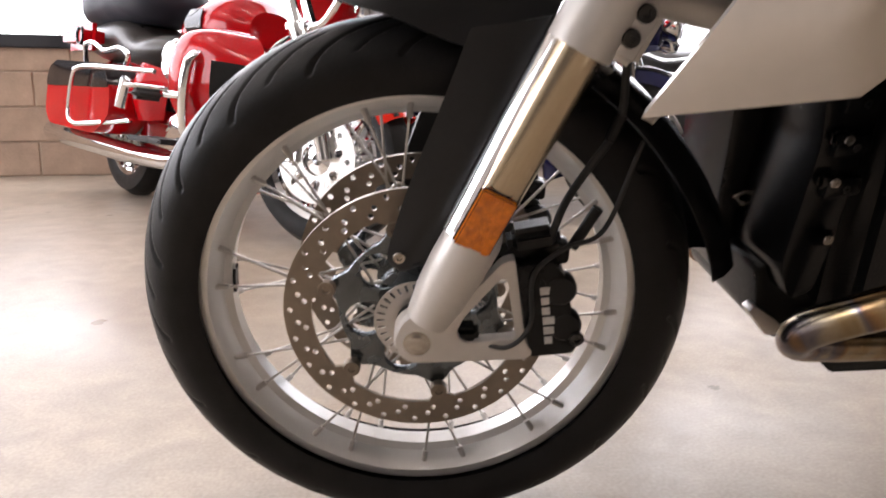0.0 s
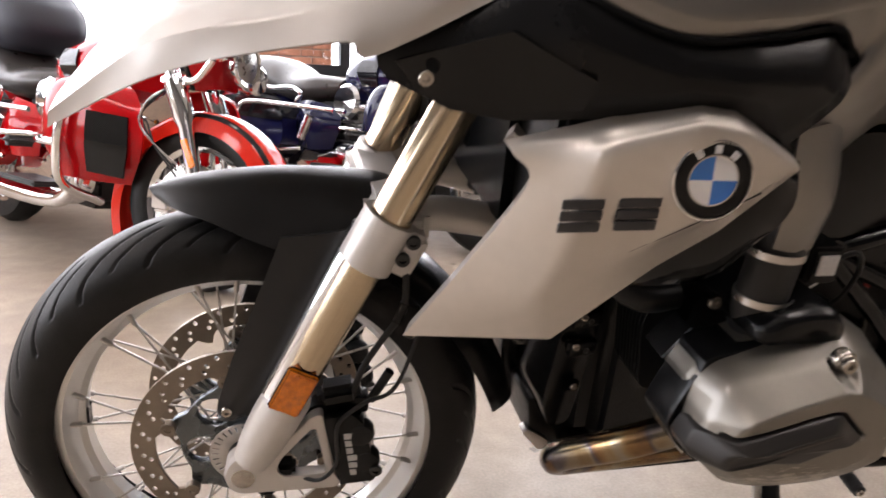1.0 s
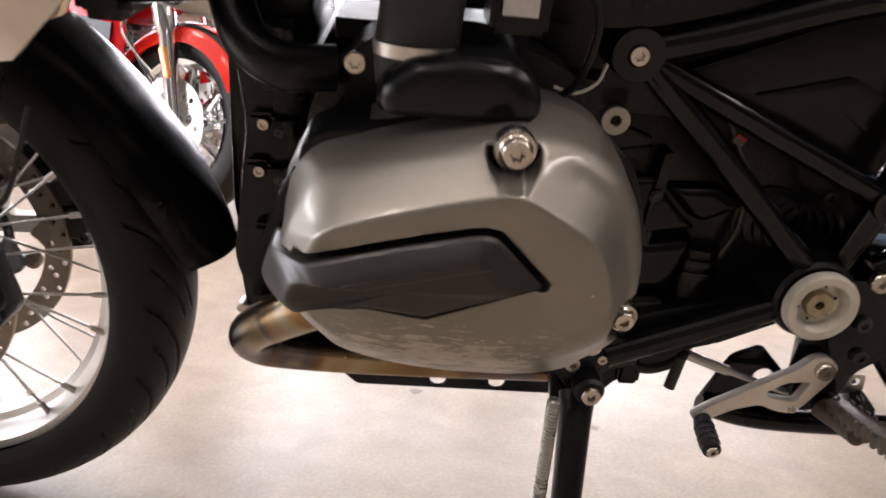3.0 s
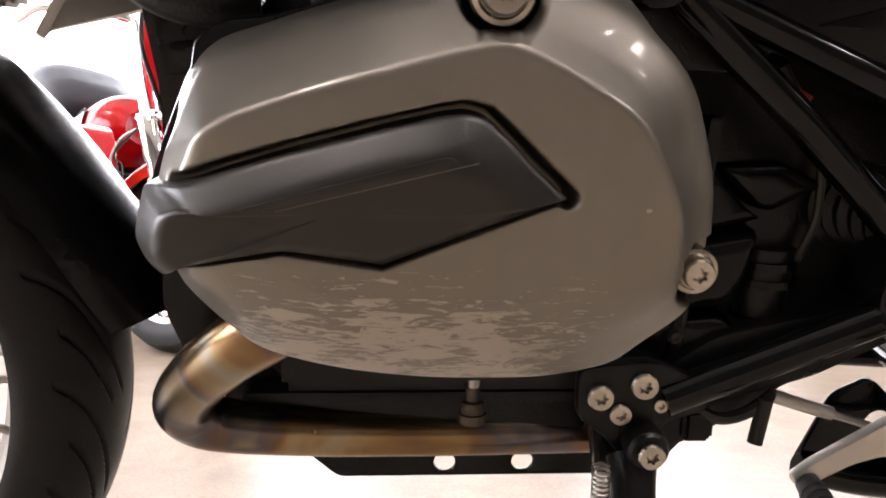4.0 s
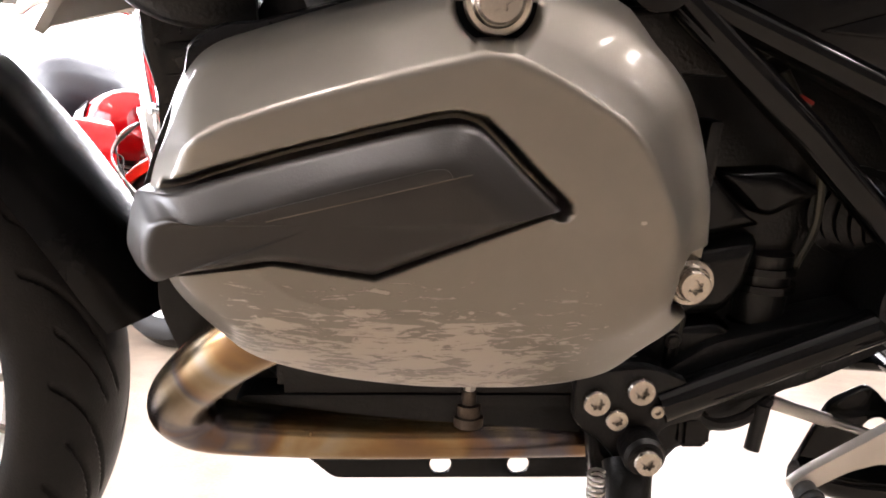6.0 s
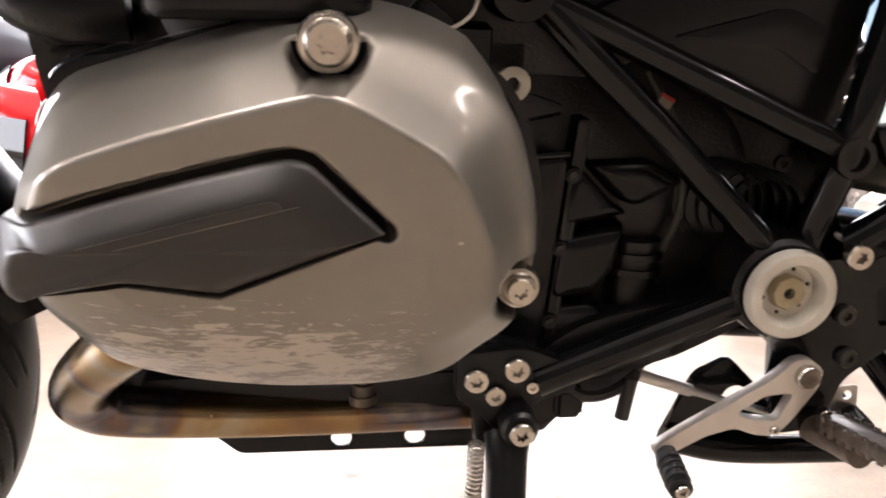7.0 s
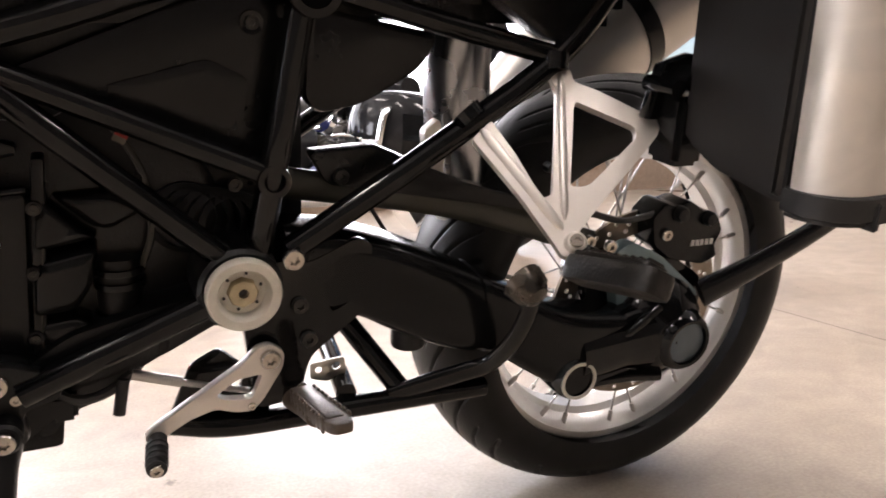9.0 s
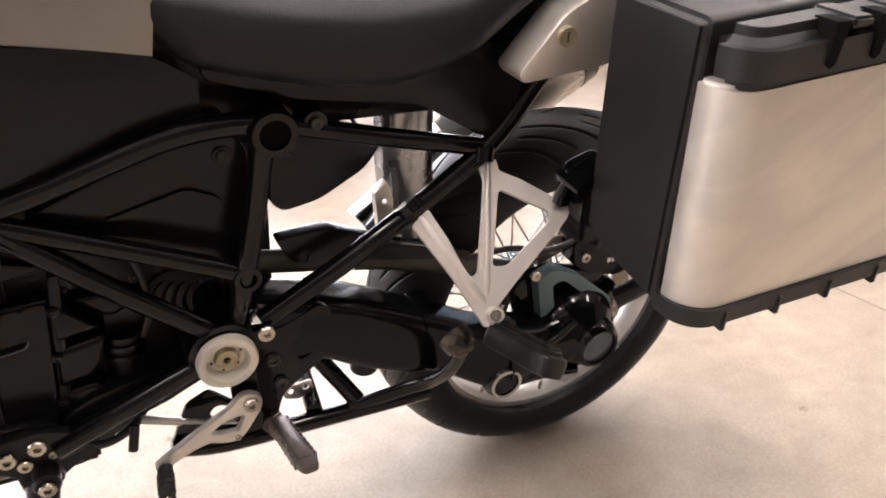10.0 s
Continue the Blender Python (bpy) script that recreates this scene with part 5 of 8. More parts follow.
# the protector: edge on the cover and front face (x, z, depth)
GUARD = (
    ((0.4440, 0.5302, 0.345), (0.4655, 0.5340, 0.389)), ((0.4467, 0.5422, 0.346), (0.4665, 0.5420, 0.390)), ((0.4513, 0.5546, 0.349), (0.4705, 0.5490, 0.392)),
    ((0.4620, 0.5580, 0.368), (0.4790, 0.5517, 0.396)), ((0.4758, 0.5598, 0.386), (0.4870, 0.5505, 0.398)), ((0.4961, 0.5667, 0.389), (0.4985, 0.5535, 0.3995)),
    ((0.5162, 0.5726, 0.3895), (0.5180, 0.5590, 0.400)), ((0.5463, 0.5805, 0.3895), (0.5468, 0.5680, 0.400)), ((0.5763, 0.5877, 0.3895), (0.5755, 0.5752, 0.400)),
    ((0.5864, 0.5890, 0.3895), (0.5820, 0.5754, 0.400)), ((0.5945, 0.5871, 0.3895), (0.5862, 0.5722, 0.400)), ((0.6028, 0.5795, 0.3895), (0.5905, 0.5680, 0.400)),
    ((0.6147, 0.5673, 0.389), (0.6000, 0.5585, 0.3985)), ((0.6266, 0.5562, 0.3885), (0.6060, 0.5528, 0.3975)), ((0.5979, 0.5457, 0.3885), (0.5940, 0.5475, 0.395)),
    ((0.5544, 0.5285, 0.3855), (0.5535, 0.5325, 0.3945)), ((0.5357, 0.5315, 0.386), (0.5357, 0.5350, 0.3955)), ((0.5151, 0.5346, 0.386), (0.5150, 0.5380, 0.396)),
    ((0.4945, 0.5305, 0.384), (0.4945, 0.5345, 0.395)), ((0.4738, 0.5255, 0.377), (0.4790, 0.5305, 0.392)), ((0.4600, 0.5165, 0.360), (0.4720, 0.5265, 0.389)),
    ((0.4493, 0.5204, 0.348), (0.4670, 0.5295, 0.388)))


def ease(p, r, n):
    """A broken line p with the corners rounded by the radii r (none at the ends); n steps a corner."""
    out = [p[0]]
    for i in range(1, len(p) - 1):
        d1, d2 = p[i - 1] - p[i], p[i + 1] - p[i]
        a, b = min(r[i], d1.length * 0.48), min(r[i], d2.length * 0.48)
        p1, p2 = p[i] + d1.normalized() * a, p[i] + d2.normalized() * b
        for k in range(n + 1):
            u = k / n
            out.append(p1 * (1 - u) ** 2 + p[i] * 2 * u * (1 - u) + p2 * u * u)
    return out


def head_cover(fine):
    """The cast cover as a fine skin: rim, shoulder, ridge and face, with a slot for each bolt and a groove for the protector."""
    n = 640 if fine else 120
    crease = spline([c for c, r, a, b in COVER_SPOKES], n, closed=True)
    ridge = spline([r for c, r, a, b in COVER_SPOKES], n, closed=True)
    soft = spline([(a, b, 0) for c, r, a, b in COVER_SPOKES], n, closed=True)
    mid = Vector((0.575, 0.553, 0.3885))
    lines = []
    for c, r, q in zip(crease, ridge, soft):
        out = Vector((c.x - 0.58, c.y - 0.55, 0)).normalized()
        top = max(0.0, min(1.0, (c.y - 0.535) / 0.05))
        flare = 0.014 * top * (1 if c.x < 0.66 else max(0.2, 1 - (c.x - 0.66) / 0.04)) - 0.004 * (1 - top)
        e = c + out * flare
        e.z = 0.302
        hollow = 0.008 * max(0.0, min(1.0, (c.x - 0.62) / 0.04)) * max(0.0, min(1.0, (c.y - 0.505) / 0.03))
        m = c.lerp(r, 0.52) - Vector((0, 0, hollow))
        inner = r.lerp(mid, 0.3)
        inner.z = 0.3882
        base = e.copy()
        base.z = 0.262
        p = ease([base, e, c, m, r, inner], [0, 0.004, q.x, 0.010, q.y, 0], 9)
        steps = 60 if fine else 6
        p += [p[-1].lerp(inner, k / 16) for k in range(1, 17)] + [inner.lerp(mid, k / steps * 0.985) for k in range(1, steps + 1)]
        lines.append(p)
    g = np.array([[tuple(v) for v in p] for p in lines])
    x, z, d = g[..., 0], g[..., 1], g[..., 2]

    def sink(dist, lo, hi, floor):
        w = np.clip((dist - lo) / (hi - lo), 0, 1)
        w = w * w * (3 - 2 * w)
        return np.where(d > floor, floor + (d - floor) * w, d)

    d = sink(np.hypot(x - 0.602, np.minimum(0, z - 0.634)), 0.0163, 0.0196, 0.350)
    d = sink(np.hypot(np.minimum(0, x - 0.694), z - 0.5157), 0.0128, 0.0158, 0.334)
    near = np.full(d.shape, 1.0)
    inside = np.zeros(d.shape, bool)
    pts = [e for e, f in GUARD]
    for i, a in enumerate(pts):
        b = pts[(i + 1) % len(pts)]
        ux, uz = b[0] - a[0], b[1] - a[1]
        k = np.clip(((x - a[0]) * ux + (z - a[1]) * uz) / (ux * ux + uz * uz), 0, 1)
        gap = np.hypot(x - a[0] - k * ux, z - a[1] - k * uz)
        near = np.minimum(near, gap if 3 <= i <= 12 else gap + 0.0035)
        inside ^= ((a[1] > z) != (b[1] > z)) & (x < ux * (z - a[1]) / (uz if abs(uz) > 1e-9 else 1e-9) + a[0])
    d = sink(np.where(inside, 0, near), 0.0020, 0.0050, 0.366)
    verts = np.stack([x, -d, z], -1)
    rings = [[tuple(map(float, v)) for v in verts[:, j]] for j in range(verts.shape[1])]
    return loft(rings)


def protector_bm():
    """The plastic guard that wraps the front end of the head cover."""
    edge, face = [], []
    for i in range(len(GUARD)):
        (e0, f0), (e1, f1) = GUARD[i], GUARD[(i + 1) % len(GUARD)]
        for k in range(5):
            edge.append(Vector(e0).lerp(Vector(e1), k / 5))
            face.append(Vector(f0).lerp(Vector(f1), k / 5))
    for k in range(2):          # ease the corners along the outline
        for ring in (edge, face):
            keep = [v.copy() for v in ring]
            for i in range(len(ring)):
                if i not in (65, 75):
                    ring[i] = (keep[i - 1] + keep[i] * 2 + keep[(i + 1) % len(ring)]) / 4
    lines = []
    mid = Vector((0.535, 0.552, 0.3995))
    for e, f in zip(edge, face):
        wall = e + Vector((0, 0, -0.030))
        p = ease([wall, e, f, f.lerp(mid, 0.45)], [0, 0.0035, 0.006, 0], 7)
        lines.append(p + [f.lerp(mid, 0.6), f.lerp(mid, 0.9)])
    return loft([[(v.x, -v.z, v.y) for v in ring] for ring in zip(*lines)])


def engine():
    o = [tuple(p[:2]) for p in spline([c for c, r, a, b in COVER_SPOKES], 114, closed=True)]
    for s in (-1, 1):
        side = (lambda b: b) if s < 0 else mirrored
        cv = part("cylinder_head_cover", side(head_cover(s < 0)), COVER, BIKE, "grey cast cylinder head cover, scraped along its lower part", angle=80)
        part("protector", side(protector_bm()), DARKGREY, cv, "dark grey plastic protector", angle=60)
        part("protector_face", side(plate(rounded([(0.500, 0.5535), (0.530, 0.5615), (0.5765, 0.5735), (0.5815, 0.5735), (0.5840, 0.5700), (0.515, 0.5535)], 0.001, 1), -0.398, -0.4006, 0.0003)), DARKGREY, cv)
        part("groove_line", tube([(0.5155, s * 0.4008, 0.5534), (0.5905, s * 0.4008, 0.5718)], 0.00022, 5), PEGM, cv)
        # flanged bolts in their slots
        for x, z, y, r, h in ((0.602, 0.634, 0.351, 0.0138, 0.0094), (0.694, 0.5157, 0.342, 0.0112, 0.0072)):
            at = Matrix.Translation((x, 0, z))
            # black half disc: painted shade in the gap round the bolt
            part("bolt_gap_shade", lathe([(0.0001, s * (y - 0.01)), (r * 1.2, s * (y - 0.01)), (r * 1.2, s * (y + 0.0012)), (0.0001, s * (y + 0.0012))], 30, arc=(math.pi, 2 * math.pi)), GAP, cv, m=at)
            part("bolt_flange", lathe([(0.0001, s * (y - 0.002)), (r, s * (y - 0.002)), (r, s * (y + 0.007)), (r * 0.93, s * (y + 0.0092)), (r * 0.78, s * (y + 0.0096)), (r * 0.70, s * (y + 0.0112)), (0.0001, s * (y + 0.0112))], 44), BOLTM, cv, m=at)
            if s < 0:
                bolt(cv, (x, -y - 0.011, z), h)
        # head, cylinder and fins
        gk = [(x + (0.575 - x) * -0.035 - (0.009 if x < 0.50 else 0), z + (0.548 - z) * -0.035 + (0.010 if z > 0.6 and x < 0.58 else 0)) for x, z in o]
        part("head_gasket_edge", loft([[(x, s * y, z) for x, z in ring] for ring, y in ((gk, 0.262), (gk, 0.309), (lerp_ring(gk, o, 0.12), 0.314), (lerp_ring(gk, o, 0.3), 0.3145))]), SATIN, BIKE, "black head edge behind the cover")
        k = [(x + (0.575 - x) * -0.085, z + (0.548 - z) * -0.085) for x, z in o]
        part("cylinder_head", loft([[(x, s * y, z) for x, z in k] for y in (0.264, 0.290, 0.296)]), CAST, BIKE, "black cylinder head")
        part("cylinder_barrel", plate(rounded([(0.510, 0.490), (0.650, 0.490), (0.660, 0.630), (0.520, 0.632)], 0.03, 4), s * 0.19, s * 0.27, 0.0), CAST, BIKE, "black cylinder barrel")
        for i in range(9):
            y = 0.125 + i * 0.0085
            part("cooling_fin", plate(rounded([(0.468, 0.495), (0.66, 0.48), (0.685, 0.53), (0.680, 0.64), (0.63, 0.665), (0.50, 0.665), (0.455, 0.60)], 0.02, 3), s * y, s * (y + 0.003), 0.0008), CAST, BIKE, "black cooling fin")
        # slanted fins on the front of the head
        for i in range(6):
            fm = Matrix.Translation((0.472 + i * 0.0083, s * 0.228, 0.598 - i * 0.0074)) @ Matrix.Rotation(radians(37), 4, "Y")
            fin = part("cooling_fin", block(-0.0011, 0.0011, -0.022, 0.022, -0.024, 0.024, 0.0006, 1), SATIN, BIKE, "thin bright-edged cooling fin", m=fm)
            part("fin_edge", tube([(0, s * 0.0222, -0.024), (0, s * 0.0222, 0.024)], 0.0012, 6), FINM, fin, "bare metal edge", m=fm)
        # throttle stub, clamps and intake elbow
        part("intake_rubber", tube([(0.545, s * 0.283, 0.765), (0.540, s * 0.283, 0.70), (0.540, s * 0.280, 0.660), (0.555, s * 0.272, 0.635), (0.60, s * 0.258, 0.628)], [0.029, 0.028, 0.029, 0.033, 0.022], 24, 30), RUBBER, BIKE, "black rubber intake elbow")
        for z in (0.732, 0.676):
            part("hose_clamp", lathe([(0.0302, -0.0042), (0.0318, -0.0042), (0.0318, 0.0042), (0.0302, 0.0042)], 36, closed=True), STEEL, BIKE, "steel hose clamp", m=Matrix.Translation((0.5405, s * 0.283, z)) @ Matrix.Rotation(radians(88), 4, "X"))
        plug = []
        for y, g in ((0.20, 1.0), (0.29, 1.0), (0.318, 0.97), (0.331, 0.86), (0.334, 0.6)):
            plug.append([(0.568 + (x - 0.568) * g, s * y, 0.655 + (z - 0.655) * g) for x, z in rounded([(0.512, 0.640), (0.514, 0.660), (0.532, 0.677), (0.575, 0.683), (0.606, 0.680), (0.622, 0.664), (0.624, 0.640)], 0.014, 5)])
        part("spark_cover", loft(plug), SATIN, BIKE, "black rounded plug cover", angle=60)
        part("injector_box", block(0.585, 0.625, min(s * 0.29, s * 0.24), max(s * 0.29, s * 0.24), 0.69, 0.735, 0.004), SATIN, BIKE, "black sensor box")
        part("sensor_label", block(0.592, 0.616, s * 0.2925 - 0.001, s * 0.2925 + 0.001, 0.703, 0.727, 0.0005), PALE, BIKE, "pale sticker")
        part("cable_loop", tube([(0.62, s * 0.28, 0.715), (0.645, s * 0.285, 0.725), (0.66, s * 0.28, 0.70), (0.655, s * 0.27, 0.66), (0.64, s * 0.26, 0.64)], 0.003, 8, 24), CAST, BIKE, "thin cable")
        # exhaust header
        part("exhaust_header", tube([(0.52, s * 0.245, 0.470), (0.455, s * 0.215, 0.425), (0.408, s * 0.165, 0.372), (0.402, s * 0.140, 0.342), (0.432, s * 0.122, 0.322), (0.55, s * 0.104, 0.306), (0.76, s * 0.090, 0.300)], [0.0215, 0.0215, 0.0215, 0.0215, 0.021, 0.0195, 0.0195], 24, 60), HEAT, BIKE, "heat-tinted steel exhaust header")
        part("header_collar", tube([(0.530, s * 0.25, 0.478), (0.505, s * 0.24, 0.458)], 0.027, 20), STEEL, BIKE, "steel header collar")
    bolt(BIKE, (0.497, -0.262, 0.658), 0.008)
    part("oxygen_sensor", lathe([(0.0001, 0.03), (0.006, 0.03), (0.006, 0.018), (0.010, 0.018), (0.010, 0.008), (0.0125, 0.008), (0.0125, 0.0), (0.0001, 0.0)], 12), PEGM, BIKE, "brass-coloured exhaust sensor", m=Matrix.Translation((0.617, -0.108, 0.318)) @ Matrix.Rotation(radians(90), 4, "X"))
    part("sensor_wire", tube([(0.617, -0.108, 0.346), (0.620, -0.112, 0.37), (0.63, -0.12, 0.40)], 0.005, 8), ALU, BIKE)
    part("radiator_hose", tube([(0.39, -0.17, 0.69), (0.41, -0.20, 0.655), (0.44, -0.215, 0.640), (0.48, -0.21, 0.640)], [0.018, 0.018, 0.018, 0.018], 16), CAST, BIKE, "black radiator hose")
    # engine block, sump, gearbox
    part("engine_block", block(0.440, 0.740, -0.135, 0.135, 0.335, 0.660, 0.03, 3), CAST, BIKE, "black engine block")
    part("sump", plate(rounded([(0.43, 0.345), (0.43, 0.315), (0.50, 0.285), (0.74, 0.29), (0.76, 0.345)], 0.02), -0.11, 0.11, 0.01), CAST, BIKE, "black ribbed sump")
    gb = part("gearbox", plate(rounded([(0.730, 0.640), (0.730, 0.345), (0.80, 0.335), (0.925, 0.400), (0.965, 0.47), (0.93, 0.56), (0.86, 0.62)], 0.025), -0.095, 0.095, 0.012), CAST, BIKE, "black gearbox casing")
    part("flange_rib", plate(rounded([(0.784, 0.565), (0.795, 0.565), (0.777, 0.355), (0.766, 0.355)], 0.004), -0.1225, -0.08, 0.003), CAST, gb)
    # bulged casing panels behind the flange, with dark clefts between them
    for pts, deep in (([(0.780, 0.521), (0.788, 0.529), (0.822, 0.494), (0.834, 0.488), (0.776, 0.477)], 0.124), ([(0.776, 0.470), (0.832, 0.481), (0.824, 0.441), (0.808, 0.418), (0.770, 0.414)], 0.126),
                      ([(0.770, 0.409), (0.809, 0.413), (0.827, 0.399), (0.832, 0.372), (0.768, 0.366)], 0.122), ([(0.795, 0.527), (0.850, 0.530), (0.885, 0.512), (0.842, 0.490), (0.826, 0.496)], 0.112)):
        cx, cz = sum(x for x, z in pts) / len(pts), sum(z for x, z in pts) / len(pts)
        ring = rounded(pts, 0.008, 4)
        part("casing_panel", loft([[(cx + (x - cx) * g, -y, cz + (z - cz) * g) for x, z in ring] for y, g in ((0.085, 1.04), (deep - 0.012, 1.0), (deep - 0.004, 0.93), (deep, 0.80), (deep + 0.002, 0.5))]), SATIN, gb, angle=60)
    part("shaft_housing", tube([(0.848, -0.098, 0.462), (0.846, -0.100, 0.384)], [0.022, 0.019], 20), CAST, gb)
    for z in (0.450, 0.436, 0.405):
        part("housing_ring", lathe([(0.021, -0.003), (0.0245, -0.003), (0.0245, 0.003), (0.021, 0.003)], 24, closed=True), SATIN, gb, m=Matrix.Translation((0.848, -0.099, z)) @ Matrix.Rotation(radians(90), 4, "X"))
    part("casting_seam", tube([(0.7885, -0.1228, 0.500), (0.780, -0.1228, 0.430), (0.7745, -0.1228, 0.362)], 0.0011, 6), OLIVE, gb, "olive sealing line")
    for x, z in ((0.7826, 0.5213), (0.7762, 0.4606), (0.7717, 0.3969)):
        part("bolt_boss", lathe([(0.0001, -0.1255), (0.0060, -0.1255), (0.0072, -0.1235), (0.0075, -0.11), (0.0001, -0.11)], 20), CAST, gb, m=Matrix.Translation((x, 0, z)))
        bolt(gb, (x, -0.1255, z), 0.0044, BOLT_DARK)
    bell = part("bell_housing", plate(rounded([(0.690, 0.528), (0.778, 0.536), (0.764, 0.360), (0.700, 0.365)], 0.008), -0.126, -0.07, 0.005), SATIN, gb)
    # thin black plate on the housing, the slot's shade given as colour
    part("inspection_slot", plate(rounded([(0.722, 0.487), (0.753, 0.492), (0.747, 0.484), (0.724, 0.480)], 0.003), -0.1275, -0.12, 0.001), GAP, bell)
    part("slot_lip", tube([(0.724, -0.1275, 0.4795), (0.747, -0.1275, 0.4835), (0.7535, -0.1275, 0.492)], 0.001, 6), FINM, bell)
    part("top_lip", tube([(0.692, -0.124, 0.531), (0.735, -0.124, 0.535), (0.778, -0.124, 0.5385)], 0.0028, 8), GLOSSB, bell)
    bolt(BIKE, (0.697, -0.112, 0.598), 0.0105)
    part("washer", lathe([(0.0055, -0.118), (0.0135, -0.118), (0.0135, -0.112), (0.0055, -0.112)], 28, closed=True), CREAM, BIKE, "pale washer", m=Matrix.Translation((0.732, 0, 0.590)))
    tag = part("tag", block(-0.006, 0.006, -0.0015, 0.0015, -0.004, 0.002, 0.0004), TAGM, BIKE, "small white and red sticker tag", m=Matrix.Translation((0.858, -0.106, 0.577)) @ Matrix.Rotation(radians(28), 4, "Y"))
    part("tag_band", block(-0.006, 0.006, -0.0019, 0.0013, 0.002, 0.005, 0.0004), REDTAG, tag, m=Matrix.Translation((0.858, -0.106, 0.577)) @ Matrix.Rotation(radians(28), 4, "Y"))
    part("wiring_loom", tube([(0.845, -0.098, 0.60), (0.875, -0.104, 0.545), (0.880, -0.108, 0.49), (0.868, -0.106, 0.45)], 0.0035, 8, 30), OLIVE, BIKE, "olive cable")
    part("wiring_loom", tube([(0.800, -0.100, 0.632), (0.83, -0.118, 0.615), (0.90, -0.112, 0.596), (0.965, -0.11, 0.585)], 0.006, 10, 30), RUBBER, BIKE, "black cable sleeve")
    part("breather_hose", tube([(0.652, -0.2, 0.637), (0.67, -0.2, 0.633), (0.686, -0.2, 0.642), (0.692, -0.2, 0.658)], 0.0014, 6, 30), CREAM, BIKE, "thin pale breather hose")
    for i in range(5):
        part("bellows_rib", lathe([(0.030, -0.082), (0.036, -0.085), (0.036, -0.10), (0.030, -0.103)], 20, closed=True), CAST, BIKE, m=Matrix.Translation((0.912 + i * 0.012, 0, 0.495 - i * 0.003)) @ Matrix.Rotation(radians(0), 4, "Y"))
    for p, r in zip([(0.853, -0.115, 0.611), (0.898, -0.115, 0.589), (0.869, -0.115, 0.541), (0.958, -0.115, 0.53)], (0.0045, 0.006, 0.005, 0.007)):
        bolt(BIKE, p, r, BOLT_DARK)
    part("airbox_lower", plate(rounded([(0.64, 0.70), (0.64, 0.600), (0.80, 0.595), (0.985, 0.690), (0.985, 0.725), (0.80, 0.725)], 0.01), -0.112, 0.112, 0.006), CAST, BIKE, "black lower airbox")
    part("clutch_core", block(0.84, 1.04, -0.075, 0.075, 0.42, 0.66, 0.02), CAST, BIKE, "black casing inside the frame")
    wb = part("washer_bracket", plate(rounded([(0.712, 0.622), (0.742, 0.622), (0.742, 0.584), (0.774, 0.574), (0.772, 0.567), (0.708, 0.556)], 0.004), -0.112, -0.085, 0.002), CAST, BIKE, "black cast bracket with a washer")
    part("bracket_edge", tube([(0.709, -0.1115, 0.5565), (0.740, -0.1115, 0.5615), (0.772, -0.1115, 0.5675)], 0.0016, 6), GLOSSB, wb)
    # radiator and its black guard in front of the engine
    rad = part("radiator_guard", plate(rounded([(0.365, 0.735), (0.455, 0.735), (0.452, 0.60), (0.435, 0.45), (0.425, 0.385), (0.395, 0.375), (0.378, 0.42), (0.392, 0.56)], 0.014), -0.118, 0.118, 0.008), SATIN, BIKE, "black radiator guard")
    for z in (0.50, 0.545, 0.59, 0.635):
        part("louvre", plate(rounded([(0.400, z), (0.440, z + 0.006), (0.440, z + 0.026), (0.402, z + 0.022)], 0.005), -0.130, -0.112, 0.004), SATIN, rad)
        bolt(rad, (0.424, -0.128, z + 0.012), 0.004, BOLT_DARK)
    part("metal_bracket", plate(rounded([(0.372, 0.345), (0.380, 0.352), (0.412, 0.330), (0.425, 0.312), (0.400, 0.312)], 0.004), -0.085, -0.065, 0.001), ALU, BIKE, "bare metal bracket")
    for p in [(0.411, -0.134, 0.566), (0.407, -0.134, 0.521), (0.415, -0.134, 0.457)]:
        part("bolt_pocket", block(p[0] - 0.016, p[0] + 0.010, -0.131, -0.122, p[2] - 0.009, p[2] + 0.009, 0.004), GLOSSB, rad)
        bolt(rad, (p[0], -0.1312, p[2]), 0.0055)
    part("spring_clip", plate(rounded([(-0.019, 0.002), (-0.004, 0.011), (0.016, 0.003), (0.008, -0.016), (-0.006, -0.010)], 0.003, 2), -0.002, 0.002, 0.0006, holes=[rounded([(-0.012, 0.001), (-0.003, 0.007), (0.011, 0.001), (0.005, -0.011), (-0.004, -0.006)], 0.002, 2)]), CHROME, BIKE, "bright spring clip", m=Matrix.Translation((0.385, -0.01, 0.459)))
    part("oil_cooler_guard", plate(rounded([(0.352, 0.62), (0.40, 0.64), (0.41, 0.36), (0.385, 0.335), (0.355, 0.42)], 0.015), 0.0, 0.13, 0.008), SATIN, BIKE, "black lower radiator guard")
    part("lower_cowl", plate(rounded([(0.375, 0.40), (0.46, 0.42), (0.47, 0.30), (0.41, 0.305), (0.385, 0.33)], 0.01), -0.08, 0.11, 0.006), CAST, BIKE, "black front engine casing")
    # skid plate
    part("skid_plate", plate(rounded([(0.48, 0.270), (0.505, 0.248), (0.78, 0.248), (0.785, 0.285), (0.49, 0.290)], 0.006), -0.074, -0.070, 0.001, holes=[circle(0.597, 0.2605, 0.0095, 16), circle(0.665, 0.2605, 0.0095, 16)]), SATIN, BIKE, "black skid plate edge with round holes")
    part("skid_base", block(0.50, 0.78, 0.0, 0.07, 0.246, 0.250, 0.001), SATIN, BIKE, "black skid plate base")


engine()


